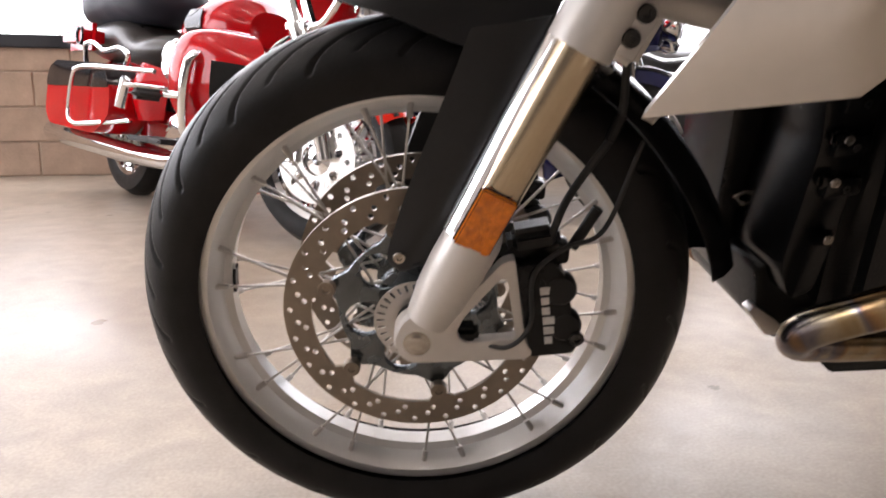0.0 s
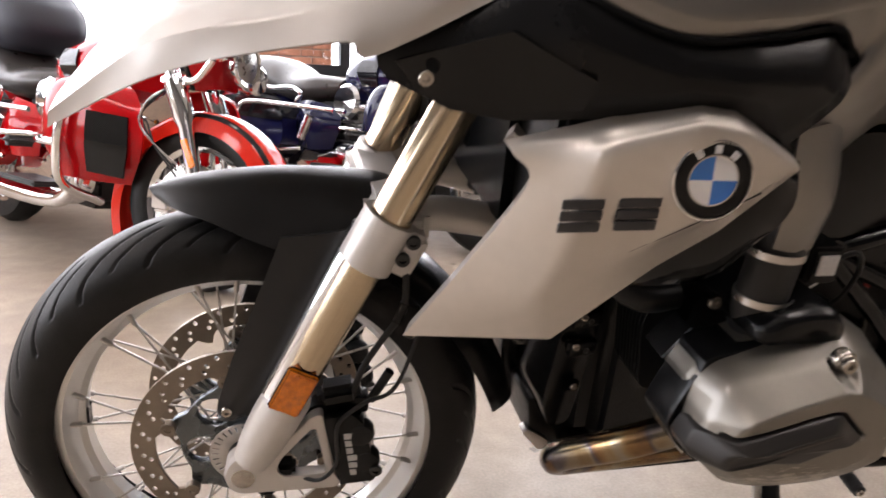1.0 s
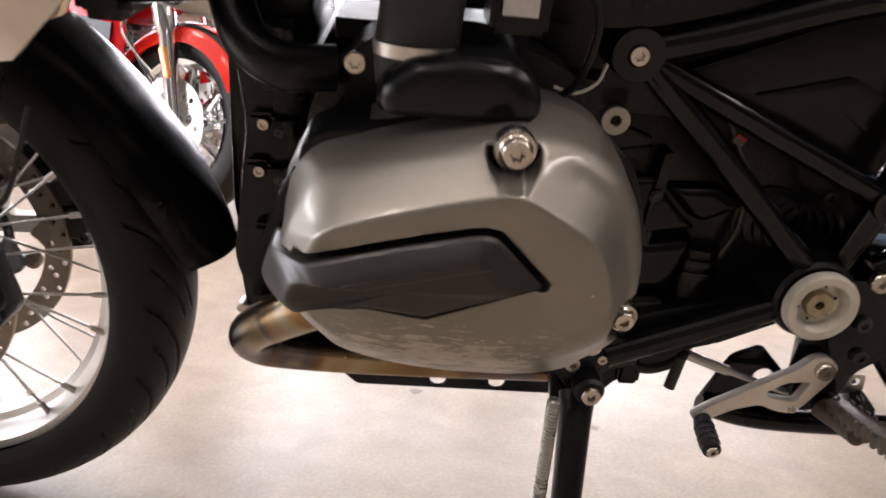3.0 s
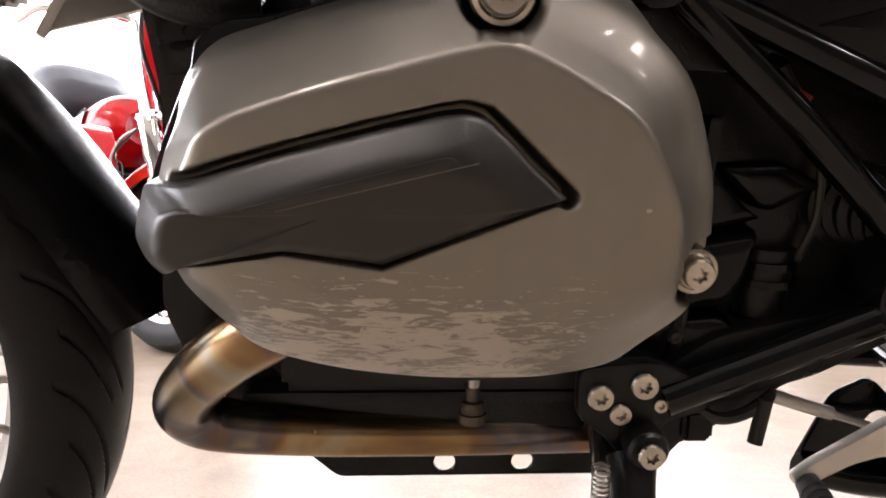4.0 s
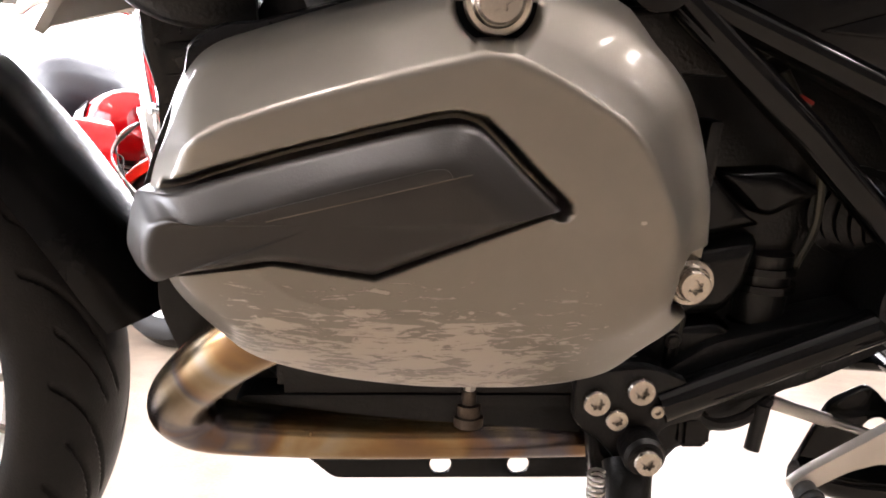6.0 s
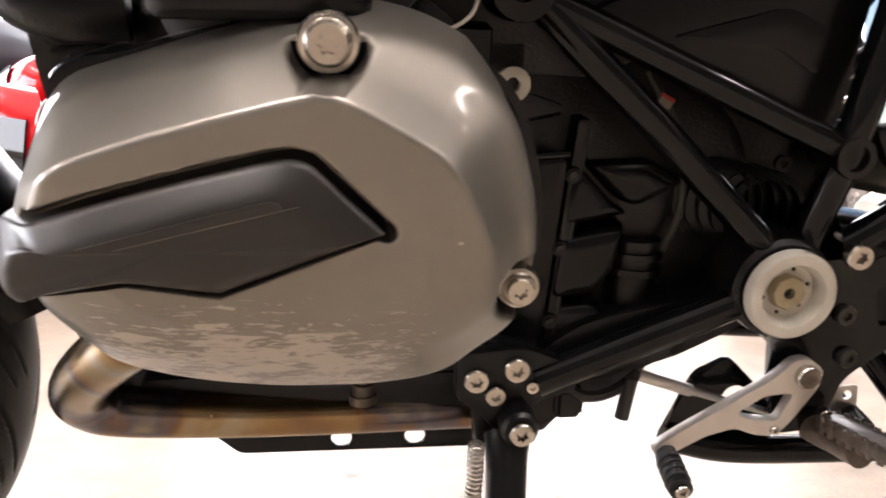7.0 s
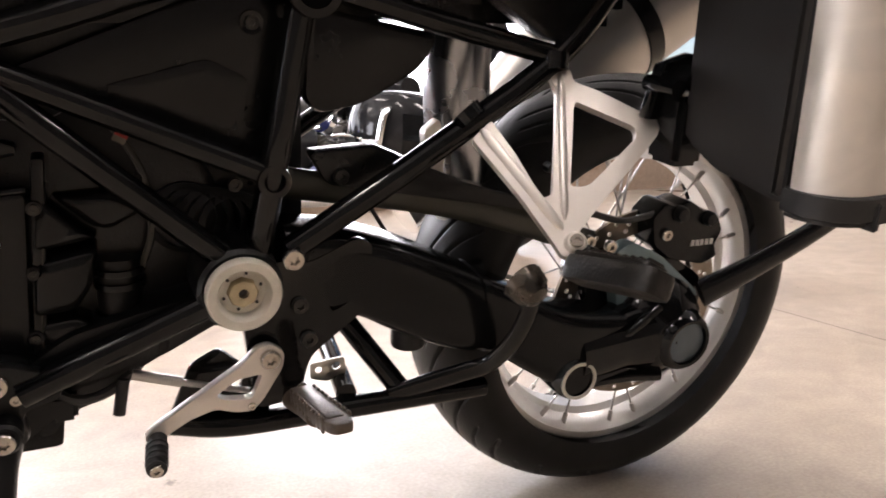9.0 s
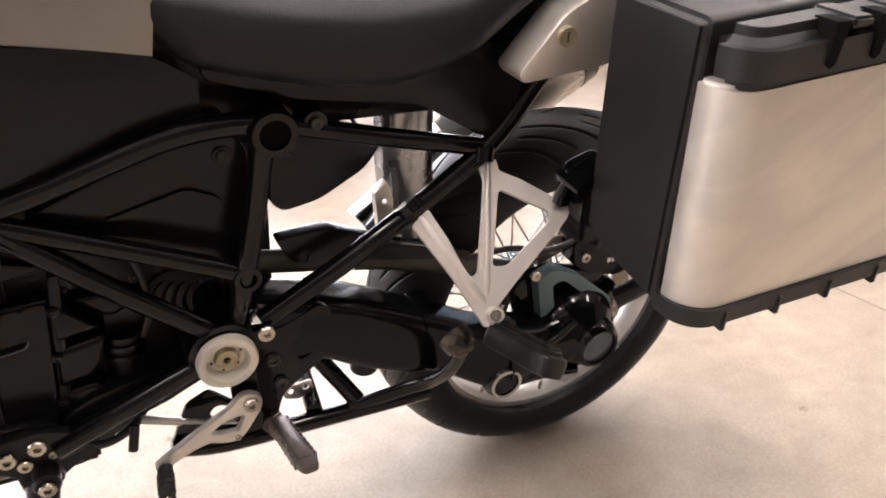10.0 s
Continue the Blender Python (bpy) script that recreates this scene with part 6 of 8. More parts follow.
def chassis():
    v = -0.158
    fr = part("frame", tube([(0.744, -0.150, 0.648), (0.840, -0.155, 0.560), (0.942, -0.143, 0.464)], 0.0125, 18, smooth=False), GLOSSB, BIKE, "gloss black tubular frame")
    def t(name, pts, r, s=False):
        return part(name, tube(pts, r, 18, 24 if len(pts) > 2 else None, smooth=s), GLOSSB, fr)
    t("tube", [(0.750, -0.150, 0.650), (0.985, v, 0.548)], 0.0115)
    t("tube", [(0.725, -0.150, 0.660), (0.800, -0.155, 0.682), (0.900, -0.155, 0.715), (0.960, -0.155, 0.726), (1.010, -0.150, 0.724)], 0.0130, True)
    t("tube", [(0.755, -0.155, 0.358), (0.935, -0.143, 0.424)], 0.0140)
    t("tube", [(1.018, -0.150, 0.715), (1.002, -0.154, 0.63), (0.985, v, 0.548), (0.974, -0.140, 0.47)], 0.0135, True)
    t("tube", [(1.003, -0.150, 0.470), (1.140, -0.160, 0.560), (1.290, -0.152, 0.658), (1.375, -0.135, 0.745), (1.46, -0.12, 0.80)], 0.0130, True)
    t("tube", [(1.025, -0.150, 0.722), (1.15, -0.150, 0.690), (1.290, -0.150, 0.658)], 0.0115)
    part("frame_socket", lathe([(0.017, -0.172), (0.0245, -0.172), (0.0255, -0.170), (0.0255, -0.130), (0.001, -0.130), (0.001, -0.142), (0.016, -0.145)], 32, closed=True), GLOSSB, fr, "black tube socket", m=Matrix.Translation((1.024, 0, 0.716)))
    part("frame_socket", lathe([(0.010, -0.172), (0.0155, -0.172), (0.0160, -0.170), (0.0160, -0.130), (0.001, -0.130), (0.001, -0.142), (0.010, -0.145)], 28, closed=True), GLOSSB, fr, "black tube socket", m=Matrix.Translation((0.985, 0, 0.545)))
    part("frame_socket", lathe([(0.010, -0.165), (0.0225, -0.165), (0.0235, -0.162), (0.0235, -0.10), (0.001, -0.10), (0.001, -0.142), (0.010, -0.145)], 32, closed=True), GLOSSB, fr, m=Matrix.Translation((0.727, 0, 0.660)))
    # black discs just inside the sockets paint the shade of their depth
    for x, z, r in ((1.024, 0.716, 0.0172), (0.985, 0.545, 0.0102)):
        part("socket_shade", lathe([(0.0001, -0.1655), (r, -0.1655), (r, -0.150), (0.0001, -0.150)], 24), GAP, fr, m=Matrix.Translation((x, 0, z)))
    bolt(fr, (0.727, -0.162, 0.660), 0.0088)
    bolt(fr, (1.016, -0.150, 0.724), 0.008, BOLT_DARK)
    bolt(fr, (1.072, -0.158, 0.719), 0.007, BOLT_DARK)
    part("lug", lathe([(0.0001, -0.158), (0.013, -0.158), (0.014, -0.155), (0.014, -0.12), (0.0001, -0.12)], 24), GLOSSB, fr, m=Matrix.Translation((1.072, 0, 0.719)))
    for s in (1,):
        # the other side of the frame
        for pts in ([(0.744, 0.150, 0.648), (0.942, 0.158, 0.464)], [(0.75, 0.15, 0.65), (0.985, 0.158, 0.548)], [(1.003, 0.16, 0.47), (1.29, 0.152, 0.658), (1.46, 0.12, 0.80)], [(1.018, 0.15, 0.715), (0.972, 0.158, 0.47)], [(0.755, 0.155, 0.358), (0.935, 0.158, 0.424)]):
            t("tube", pts, 0.0125)
    # pivot cap
    cap = part("pivot_cap", lathe([(0.0001, -0.158), (0.0225, -0.158), (0.0240, -0.168), (0.0265, -0.173), (0.0345, -0.1735), (0.0364, -0.171), (0.0364, -0.162), (0.0001, -0.154)], 48), CREAM, BIKE, "cream-coloured pivot cap", m=Matrix.Translation((0.954, 0, 0.435)))
    part("pivot_nut", lathe([(0.0050, -0.166), (0.0135, -0.166), (0.0150, -0.164), (0.0150, -0.157), (0.0050, -0.157)], 8, closed=True), BRASS, cap, "beige pivot nut", m=Matrix.Translation((0.954, 0, 0.435)))
    for i in range(6):
        a = i * math.pi / 3 + 0.3
        # dark discs on the cap paint the shade inside the pin holes and bore
        part("pin_hole", lathe([(0.0001, -0.1592), (0.0017, -0.1592), (0.0017, -0.157)], 8), INK, cap, m=Matrix.Translation((0.954 + 0.0187 * math.cos(a), 0, 0.435 + 0.0187 * math.sin(a))))
    part("pivot_bore", lathe([(0.0001, -0.1595), (0.0052, -0.1595), (0.0052, -0.157)], 12), INK, cap, m=Matrix.Translation((0.954, 0, 0.435)))
    part("pivot_housing", lathe([(0.030, -0.158), (0.038, -0.158), (0.042, -0.154), (0.043, -0.145), (0.043, -0.08), (0.0001, -0.08)], 36), CAST, BIKE, "black pivot housing", m=Matrix.Translation((0.954, 0, 0.435)))
    bolt(BIKE, (1.001, -0.170, 0.468), 0.0105)
    # footrest plate
    pl = part("footrest_plate", plate(rounded([(0.985, 0.462), (1.020, 0.455), (1.072, 0.478), (1.088, 0.470), (1.085, 0.400), (1.022, 0.352), (1.010, 0.305), (0.965, 0.300), (0.955, 0.395)], 0.012), -0.155, -0.140, 0.003,
              holes=[rounded([(1.035, 0.432), (1.068, 0.448), (1.070, 0.412), (1.045, 0.398)], 0.006, 2)]), GLOSSB, BIKE, "black footrest plate")
    for x, z, r in ((1.011, 0.412, 0.0085), (1.020, 0.373, 0.0085), (1.012, 0.318, 0.006)):
        bolt(pl, (x, -0.155, z), r, BOLT_DARK if r > 0.007 else None)
    # gear lever
    lev = part("gear_lever", plate(rounded([(0.976, 0.381), (0.991, 0.371), (0.989, 0.354), (0.968, 0.320), (0.957, 0.310), (0.940, 0.312), (0.922, 0.319), (0.898, 0.312), (0.873, 0.298), (0.860, 0.290), (0.854, 0.300), (0.868, 0.312), (0.950, 0.364), (0.964, 0.379)], 0.006), -0.173, -0.163, 0.0025,
               holes=[rounded([(0.944, 0.348), (0.969, 0.350), (0.958, 0.324), (0.932, 0.327), (0.922, 0.333)], 0.005, 3)]), BRUSHED, BIKE, "bare alloy gear lever")
    bolt(lev, (0.976, -0.173, 0.366), 0.010)
    bolt(lev, (0.957, -0.173, 0.316), 0.004)
    part("lever_rubber", tube([(0.868, -0.165, 0.297), (0.865, -0.180, 0.296), (0.861, -0.218, 0.294)], [0.0085, 0.0095, 0.0095], 16), RUBBER, lev, "ribbed black rubber lever tip")
    for k in range(4):
        part("rubber_rib", lathe([(0.0096, -0.002), (0.0106, -0.002), (0.0106, 0.002), (0.0096, 0.002)], 16, closed=True), RUBBER, lev, m=Matrix.Translation((0.8645 - k * 0.0009, -0.185 - k * 0.008, 0.2957 - k * 0.0004)))
    bolt(lev, (0.8608, -0.2185, 0.294), 0.006)
    part("shift_rod", tube([(0.985, -0.150, 0.312), (0.87, -0.140, 0.345), (0.845, -0.135, 0.352)], 0.0034, 10), STEEL, BIKE, "steel shift rod")
    part("rod_end", tube([(0.895, -0.142, 0.338), (0.850, -0.136, 0.351)], 0.0055, 10), ALU, BIKE, "alloy rod end")
    # rider footpeg
    pg = part("footpeg", tube([(1.005, -0.150, 0.305), (1.012, -0.175, 0.306), (1.018, -0.20, 0.312)], [0.014, 0.012, 0.016], 16), PEGM, BIKE, "worn metal rider footpeg")
    peg = plate(rounded([(-0.0190, -0.050), (0.0190, -0.050), (0.0225, 0.030), (0.016, 0.054), (-0.016, 0.054), (-0.0225, 0.030)], 0.010), -0.005, 0.005, 0.002)
    PM = Matrix.Translation((1.013, -0.221, 0.330)) @ Matrix.Rotation(radians(4), 4, "Z") @ Matrix.Rotation(radians(78), 4, "X") @ Matrix.Diagonal((0.66, 1, 1.22, 1))
    part("tread_frame", peg, PEGM, pg, m=PM)
    part("tread_rubber", plate(rounded([(-0.012, -0.036), (0.012, -0.036), (0.014, 0.038), (-0.014, 0.038)], 0.005), -0.0065, 0.0062, 0.002), PEGM, pg, m=PM)
    for i in range(9):
        for sx in (-1, 1):
            part("tooth", block(-0.002, 0.002, -0.0080, 0.0080, -0.003, 0.003, 0.001, 1), PEGM, pg, m=PM @ Matrix.Translation((sx * (0.0180 + i * 0.0003), 0, -0.040 + i * 0.0095)))
    # side stand with springs
    part("stand_base", plate(rounded([(0.699, 0.393), (0.759, 0.386), (0.779, 0.354), (0.798, 0.334), (0.754, 0.3), (0.747, 0.284), (0.711, 0.287), (0.703, 0.342)], 0.010), -0.144, -0.128, 0.004), SATIN, BIKE, "black side stand base plate")
    br = part("stand_bracket", plate(rounded([(0.690, 0.385), (0.745, 0.390), (0.790, 0.372), (0.790, 0.350), (0.755, 0.340), (0.760, 0.310), (0.735, 0.300), (0.712, 0.330), (0.690, 0.345)], 0.010), -0.160, -0.145, 0.004), CAST, BIKE, "black side stand bracket")
    for x, z, r in ((0.706, 0.364, 0.010), (0.738, 0.373, 0.0105), (0.722, 0.350, 0.0085), (0.752, 0.356, 0.0055)):
        bolt(br, (x, -0.160, z), r)
    part("pivot_boss", lathe([(0.0001, -0.182), (0.013, -0.182), (0.0155, -0.179), (0.0155, -0.15), (0.0001, -0.15)], 24), CAST, br, m=Matrix.Translation((0.740, 0, 0.328)))
    bolt(br, (0.740, -0.182, 0.328), 0.0100)
    part("side_stand", tube([(0.734, -0.160, 0.312), (0.729, -0.190, 0.28), (0.712, -0.300, 0.125), (0.708, -0.330, 0.082)], [0.019, 0.0165, 0.0135, 0.0135], 16, 20), CAST, BIKE, "black side stand leg")
    part("stand_foot", block(0.675, 0.745, -0.365, -0.310, -0.004, 0.006, 0.003), CAST, BIKE, "black stand foot", m=Matrix.Translation((0, -0.337, 0.0755)) @ Matrix.Rotation(radians(-12), 4, "X") @ Matrix.Translation((0, 0.337, 0)))
    coil = [(0.705 + 0.006 * math.cos(i * 1.25) - i * 0.00008, -0.182 - i * 0.00036 + 0.006 * math.sin(i * 1.25), 0.318 - i * 0.00057) for i in range(260)]
    part("stand_spring", tube(coil, 0.0013, 5, 700), STEEL, BIKE, "steel coil spring")
    # centre stand with its arms and foot lever
    cs = part("centre_stand", tube([(0.880, -0.130, 0.285), (0.95, -0.132, 0.272), (1.10, -0.132, 0.268), (1.245, -0.130, 0.262)], [0.011, 0.013, 0.013, 0.012], 16), GLOSSB, BIKE, "folded black centre stand")
    part("cross_bar", tube([(1.070, -0.13, 0.285), (1.10, 0.13, 0.285)], 0.012, 12), GLOSSB, cs)
    part("stand_arm", tube([(1.066, -0.075, 0.375), (1.0869, -0.09, 0.3457), (1.1335, -0.128, 0.2803)], 0.0125, 16), GLOSSB, cs)
    part("stand_arm", tube([(0.88, 0.130, 0.285), (1.245, 0.130, 0.262)], 0.012, 12), GLOSSB, cs)
    part("tread_lever", tube([(1.1200, -0.134, 0.276), (1.165, -0.142, 0.288), (1.2053, -0.150, 0.2988), (1.2319, -0.165, 0.3137), (1.2400, -0.200, 0.3593), (1.2390, -0.225, 0.4071), (1.230, -0.234, 0.430)], [0.010, 0.012, 0.012, 0.012, 0.012, 0.011, 0.010], 20, 44, flat=0.6), GLOSSB, cs, "black foot lever")
    part("lever_pad", lathe([(0.0001, -0.030), (0.012, -0.028), (0.020, -0.018), (0.023, -0.002), (0.019, 0.0), (0.0001, -0.002)], 24), PADM, cs, "worn round lever pad", m=Matrix.Translation((1.224, -0.228, 0.442)) @ Matrix.Rotation(radians(-30), 4, "Y") @ Matrix.Rotation(radians(25), 4, "X"))
    part("stand_plate", plate(rounded([(0.880, 0.283), (0.905, 0.345), (0.935, 0.36), (0.985, 0.31), (0.985, 0.270), (0.935, 0.262)], 0.008), -0.125, -0.118, 0.001, holes=[circle(0.945, 0.32, 0.012, 14)]), GLOSSB, BIKE, "black stand plate")
    part("cable_clip", plate(rounded([(1.035, 0.315), (1.075, 0.318), (1.078, 0.296), (1.055, 0.290), (1.036, 0.296)], 0.004), -0.105, -0.102, 0.0005, holes=[circle(1.045, 0.306, 0.004, 10), circle(1.066, 0.308, 0.005, 10)]), STEEL, BIKE, "steel cable clip")
    part("drain_hose", tube([(0.842, -0.14, 0.350), (0.835, -0.145, 0.315)], 0.006, 10), RUBBER, BIKE, "short black drain hose")
    part("under_bracket", plate([(0.757, 0.300), (0.766, 0.288), (0.776, 0.289), (0.786, 0.301), (0.796, 0.305), (0.801, 0.312), (0.814, 0.316), (0.820, 0.323), (0.836, 0.327), (0.842, 0.334), (0.856, 0.339), (0.863, 0.349), (0.880, 0.358), (0.880, 0.375), (0.757, 0.362)], -0.118, -0.100, 0.002), CAST, BIKE, "black ragged lower bracket")
    part("clip_block", block(0.776, 0.800, -0.150, -0.115, 0.318, 0.346, 0.004), SATIN, BIKE, "black cable clip block")
    part("loom", tube([(0.775, -0.142, 0.352), (0.800, -0.146, 0.338), (0.826, -0.140, 0.338), (0.850, -0.135, 0.352)], 0.005, 8, 24), RUBBER, BIKE, "black cable")
    part("under_casing", plate(rounded([(0.74, 0.36), (0.78, 0.335), (0.88, 0.365), (0.95, 0.40), (0.93, 0.43), (0.80, 0.40)], 0.012), -0.135, -0.09, 0.006), CAST, BIKE, "black lower casing")


chassis()


def rear_end():
    w = wheel("rear_wheel", BIKE, REAR, 0.3075, 0.2290, 0.052, 0.084, False, "silver spoked rear wheel")
    brake_disc(w, REAR, -0.072, 0.4, 0.138, 0.105, 5)
    # swing arm with shaft and final drive
    def arm(stations, inset=0.0):
        """A boxy cast arm with well rounded corners along (x, top, bottom, middle y, half depth)."""
        rings = []
        for x, zt, zb, y, w in stations:
            h, c = (zt - zb) / 2 + inset, (zt + zb) / 2
            rings.append([(x + 0.10 * h * math.copysign(abs(math.sin(a)) ** 0.5, -math.sin(a)), y + (w + inset) * math.copysign(abs(math.cos(a)) ** 0.5, math.cos(a)), c + h * math.copysign(abs(math.sin(a)) ** 0.5, math.sin(a))) for a in [2 * math.pi * k / 48 for k in range(48)]])
        return loft(rings)
    along = [(1.005, 0.492, 0.385, -0.112, 0.040), (1.063, 0.483, 0.386, -0.114, 0.042), (1.115, 0.468, 0.358, -0.115, 0.043), (1.158, 0.450, 0.337, -0.116, 0.043), (1.200, 0.430, 0.321, -0.117, 0.042), (1.238, 0.411, 0.314, -0.118, 0.041),
             (1.280, 0.391, 0.286, -0.119, 0.042), (1.330, 0.365, 0.254, -0.120, 0.043), (1.375, 0.350, 0.240, -0.120, 0.042), (1.440, 0.338, 0.245, -0.118, 0.038)]
    smooth = [tuple(p) + tuple(q)[1:] for p, q in zip(spline([(a[0], a[1], a[2]) for a in along], 40), spline([(a[0], a[3], a[4]) for a in along], 40))]
    sw = part("swing_arm", arm(smooth), ARMBLACK, BIKE, "satin black shaft-drive swing arm", angle=60)
    part("joint_collar", arm([(1.226, 0.4165, 0.3190, -0.1176, 0.0413), (1.232, 0.4135, 0.3165, -0.1178, 0.0412), (1.238, 0.411, 0.314, -0.118, 0.041)], 0.0022), ARMBLACK, sw, angle=60)
    part("drain_boss", lathe([(0.0001, 0.006), (0.0145, 0.006), (0.0155, -0.006), (0.019, -0.006), (0.020, -0.003), (0.020, 0.03), (0.0001, 0.03)], 28), CAST, sw, m=Matrix.Translation((1.146, -0.120, 0.336)) @ Matrix.Rotation(radians(90), 4, "X"))
    fd = part("final_drive", lathe([(0.0001, -0.168), (0.034, -0.168), (0.042, -0.160), (0.060, -0.145), (0.072, -0.125), (0.078, -0.095), (0.070, -0.06), (0.0001, -0.055)], 48), GLOSSB, BIKE, "gloss black final drive housing", m=Matrix.Translation((1.506, 0, 0.300)))
    part("housing_neck", tube([(1.365, -0.120, 0.290), (1.44, -0.120, 0.295), (1.50, -0.118, 0.300)], [0.050, 0.046, 0.055], 24), GLOSSB, fd)
    part("axle_cap", lathe([(0.0001, -0.172), (0.026, -0.173), (0.0285, -0.172), (0.029, -0.165), (0.0001, -0.16)], 40), HUBCAP, fd, "blue-grey hub cap", m=Matrix.Translation((1.518, 0, 0.297)))
    part("cap_rim", lathe([(0.0292, -0.165), (0.0292, -0.177), (0.033, -0.178), (0.038, -0.172), (0.044, -0.155), (0.044, -0.15)], 40), GLOSSB, fd, "black cap rim", m=Matrix.Translation((1.518, 0, 0.297)))
    for x, z in ((1.358, 0.268),):
        part("pivot_ring", lathe([(0.0001, -0.166), (0.021, -0.166), (0.021, -0.168), (0.0255, -0.168), (0.027, -0.165), (0.030, -0.155), (0.030, -0.10), (0.0001, -0.10)], 40), GLOSSB, fd, "black pivot boss", m=Matrix.Translation((x, 0, z)))
        part("pivot_trim", lathe([(0.0212, -0.1695), (0.0250, -0.1695), (0.0255, -0.167), (0.0212, -0.167)], 40, closed=True), CREAM, fd, "pale ring", m=Matrix.Translation((x, 0, z)))
    part("rib", tube([(1.358, -0.150, 0.300), (1.43, -0.155, 0.315), (1.475, -0.160, 0.350)], 0.007, 10), GLOSSB, fd)
    part("rib", tube([(1.375, -0.150, 0.252), (1.44, -0.150, 0.250), (1.50, -0.150, 0.242)], 0.008, 10), GLOSSB, fd)
    part("torque_arm", tube([(1.000, -0.105, 0.528), (1.20, -0.108, 0.490), (1.395, -0.105, 0.425)], 0.0165, 14, flat=0.5), OLIVE, BIKE, "olive-black torque arm")
    part("torque_cover", plate(rounded([(1.03, 0.560), (1.10, 0.565), (1.19, 0.525), (1.30, 0.49), (1.30, 0.478), (1.05, 0.525)], 0.008), -0.122, -0.10, 0.003), SATIN, BIKE, "black cover strip")
    bolt(BIKE, (1.063, -0.122, 0.534), 0.008, BOLT_DARK)
    # rear caliper
    cal = part("rear_caliper", plate(rounded([(1.492, 0.448), (1.512, 0.468), (1.530, 0.462), (1.552, 0.468), (1.580, 0.452), (1.602, 0.446), (1.616, 0.422), (1.606, 0.402), (1.614, 0.384), (1.588, 0.374), (1.53, 0.388), (1.500, 0.410)], 0.006), -0.105, -0.055, 0.008), SATIN, BIKE, "black rear brake caliper")
    for k in range(5):
        part("print_mark", block(1.562 + k * 0.0080, 1.5675 + k * 0.0080, -0.1062, -0.1052, 0.404, 0.412, 0), PALE, cal)
    for x, z, r in ((1.535, 0.452, 0.011), (1.585, 0.442, 0.010)):
        part("piston_cap", lathe([(0.0001, -0.116), (r * 0.8, -0.115), (r, -0.110), (r, -0.10), (0.0001, -0.10)], 20), CAST, cal, m=Matrix.Translation((x, 0, z)))
    bolt(cal, (1.515, -0.106, 0.425), 0.008)
    part("caliper_bracket", plate(rounded([(1.422, 0.412), (1.450, 0.426), (1.500, 0.402), (1.570, 0.345), (1.572, 0.322), (1.500, 0.300), (1.440, 0.330)], 0.010), -0.122, -0.100, 0.004, holes=[rounded([(1.450, 0.398), (1.470, 0.402), (1.545, 0.340), (1.505, 0.318), (1.462, 0.345)], 0.008, 3)]), TEAL, BIKE, "blue-grey forked cast bracket")
    part("drive_casing", plate(rounded([(1.395, 0.395), (1.46, 0.412), (1.55, 0.385), (1.605, 0.350), (1.60, 0.28), (1.42, 0.29)], 0.02), -0.098, -0.075, 0.006), GLOSSB, BIKE, "black final drive casing")
    part("rear_hose", tube([(1.30, -0.11, 0.47), (1.38, -0.10, 0.465), (1.45, -0.10, 0.448), (1.53, -0.09, 0.455)], 0.0045, 8, 30), RUBBER, BIKE, "black brake hose")
    for p in ((1.383, -0.118, 0.432), (1.355, -0.118, 0.432), (1.415, -0.120, 0.423)):
        bolt(BIKE, p, 0.0085)
    # passenger footrest bracket and peg
    # one casting: a leaning plate with an open window and a notch, its struts ridged along the middle
    U, W = Vector((0.9575, -0.2245, 0.1813)), Vector((0.0, 0.6283, 0.7779))
    lean = Matrix((U, W.cross(U), W)).transposed().to_4x4()
    lean.translation = Vector((1.2499, -0.2649, 0.4881))
    outer = [(-0.067, 0.128), (-0.0335, 0.0562), (-0.0125, 0.0009), (-0.0094, -0.0100), (0.0030, -0.0130), (0.0175, -0.0040), (0.0129, 0.0102), (0.0446, 0.0361), (0.1085, 0.0844), (0.1237, 0.0971), (0.1345, 0.1175),
             (0.1217, 0.1182), (0.0764, 0.1568), (0.0536, 0.1717), (0.0528, 0.1880), (0.0302, 0.184), (0.0320, 0.1646), (0.018, 0.118), (0.0009, 0.0637), (-0.0022, 0.0544), (-0.0123, 0.052), (-0.0181, 0.0704), (-0.0274, 0.1035), (-0.043, 0.1442)]
    window = [(0.0487, 0.1495), (0.1020, 0.1105), (0.1008, 0.0985), (0.0400, 0.0580), (0.0316, 0.0562), (0.0181, 0.0590), (0.0310, 0.0988), (0.0445, 0.1415)]
    rk = part("footrest_bracket", plate(rounded(outer, 0.004, 4), -0.006, 0.004, 0.0026, holes=[rounded(window, 0.005, 4)[::-1]]), CASTALU, BIKE, "cast silver passenger footrest bracket", m=lean, flat=True)

    def ridge(p, q, w, high):
        """A raised rounded rib along a strut, faded out at both ends."""
        p, q = Vector((p[0], 0, p[1])), Vector((q[0], 0, q[1]))
        d = (q - p).normalized()
        side = d.cross(Vector((0, 1, 0)))
        sec = [(math.cos(a), math.sin(a)) for a in [math.pi * k / 10 for k in range(11)]]
        return loft([[p.lerp(q, k) + side * (u * w * g) + Vector((0, -0.0052 - v * high * g, 0)) for u, v in sec] for k, g in ((0, 0.3), (0.05, 0.85), (0.12, 1), (0.88, 1), (0.95, 0.85), (1, 0.3))])
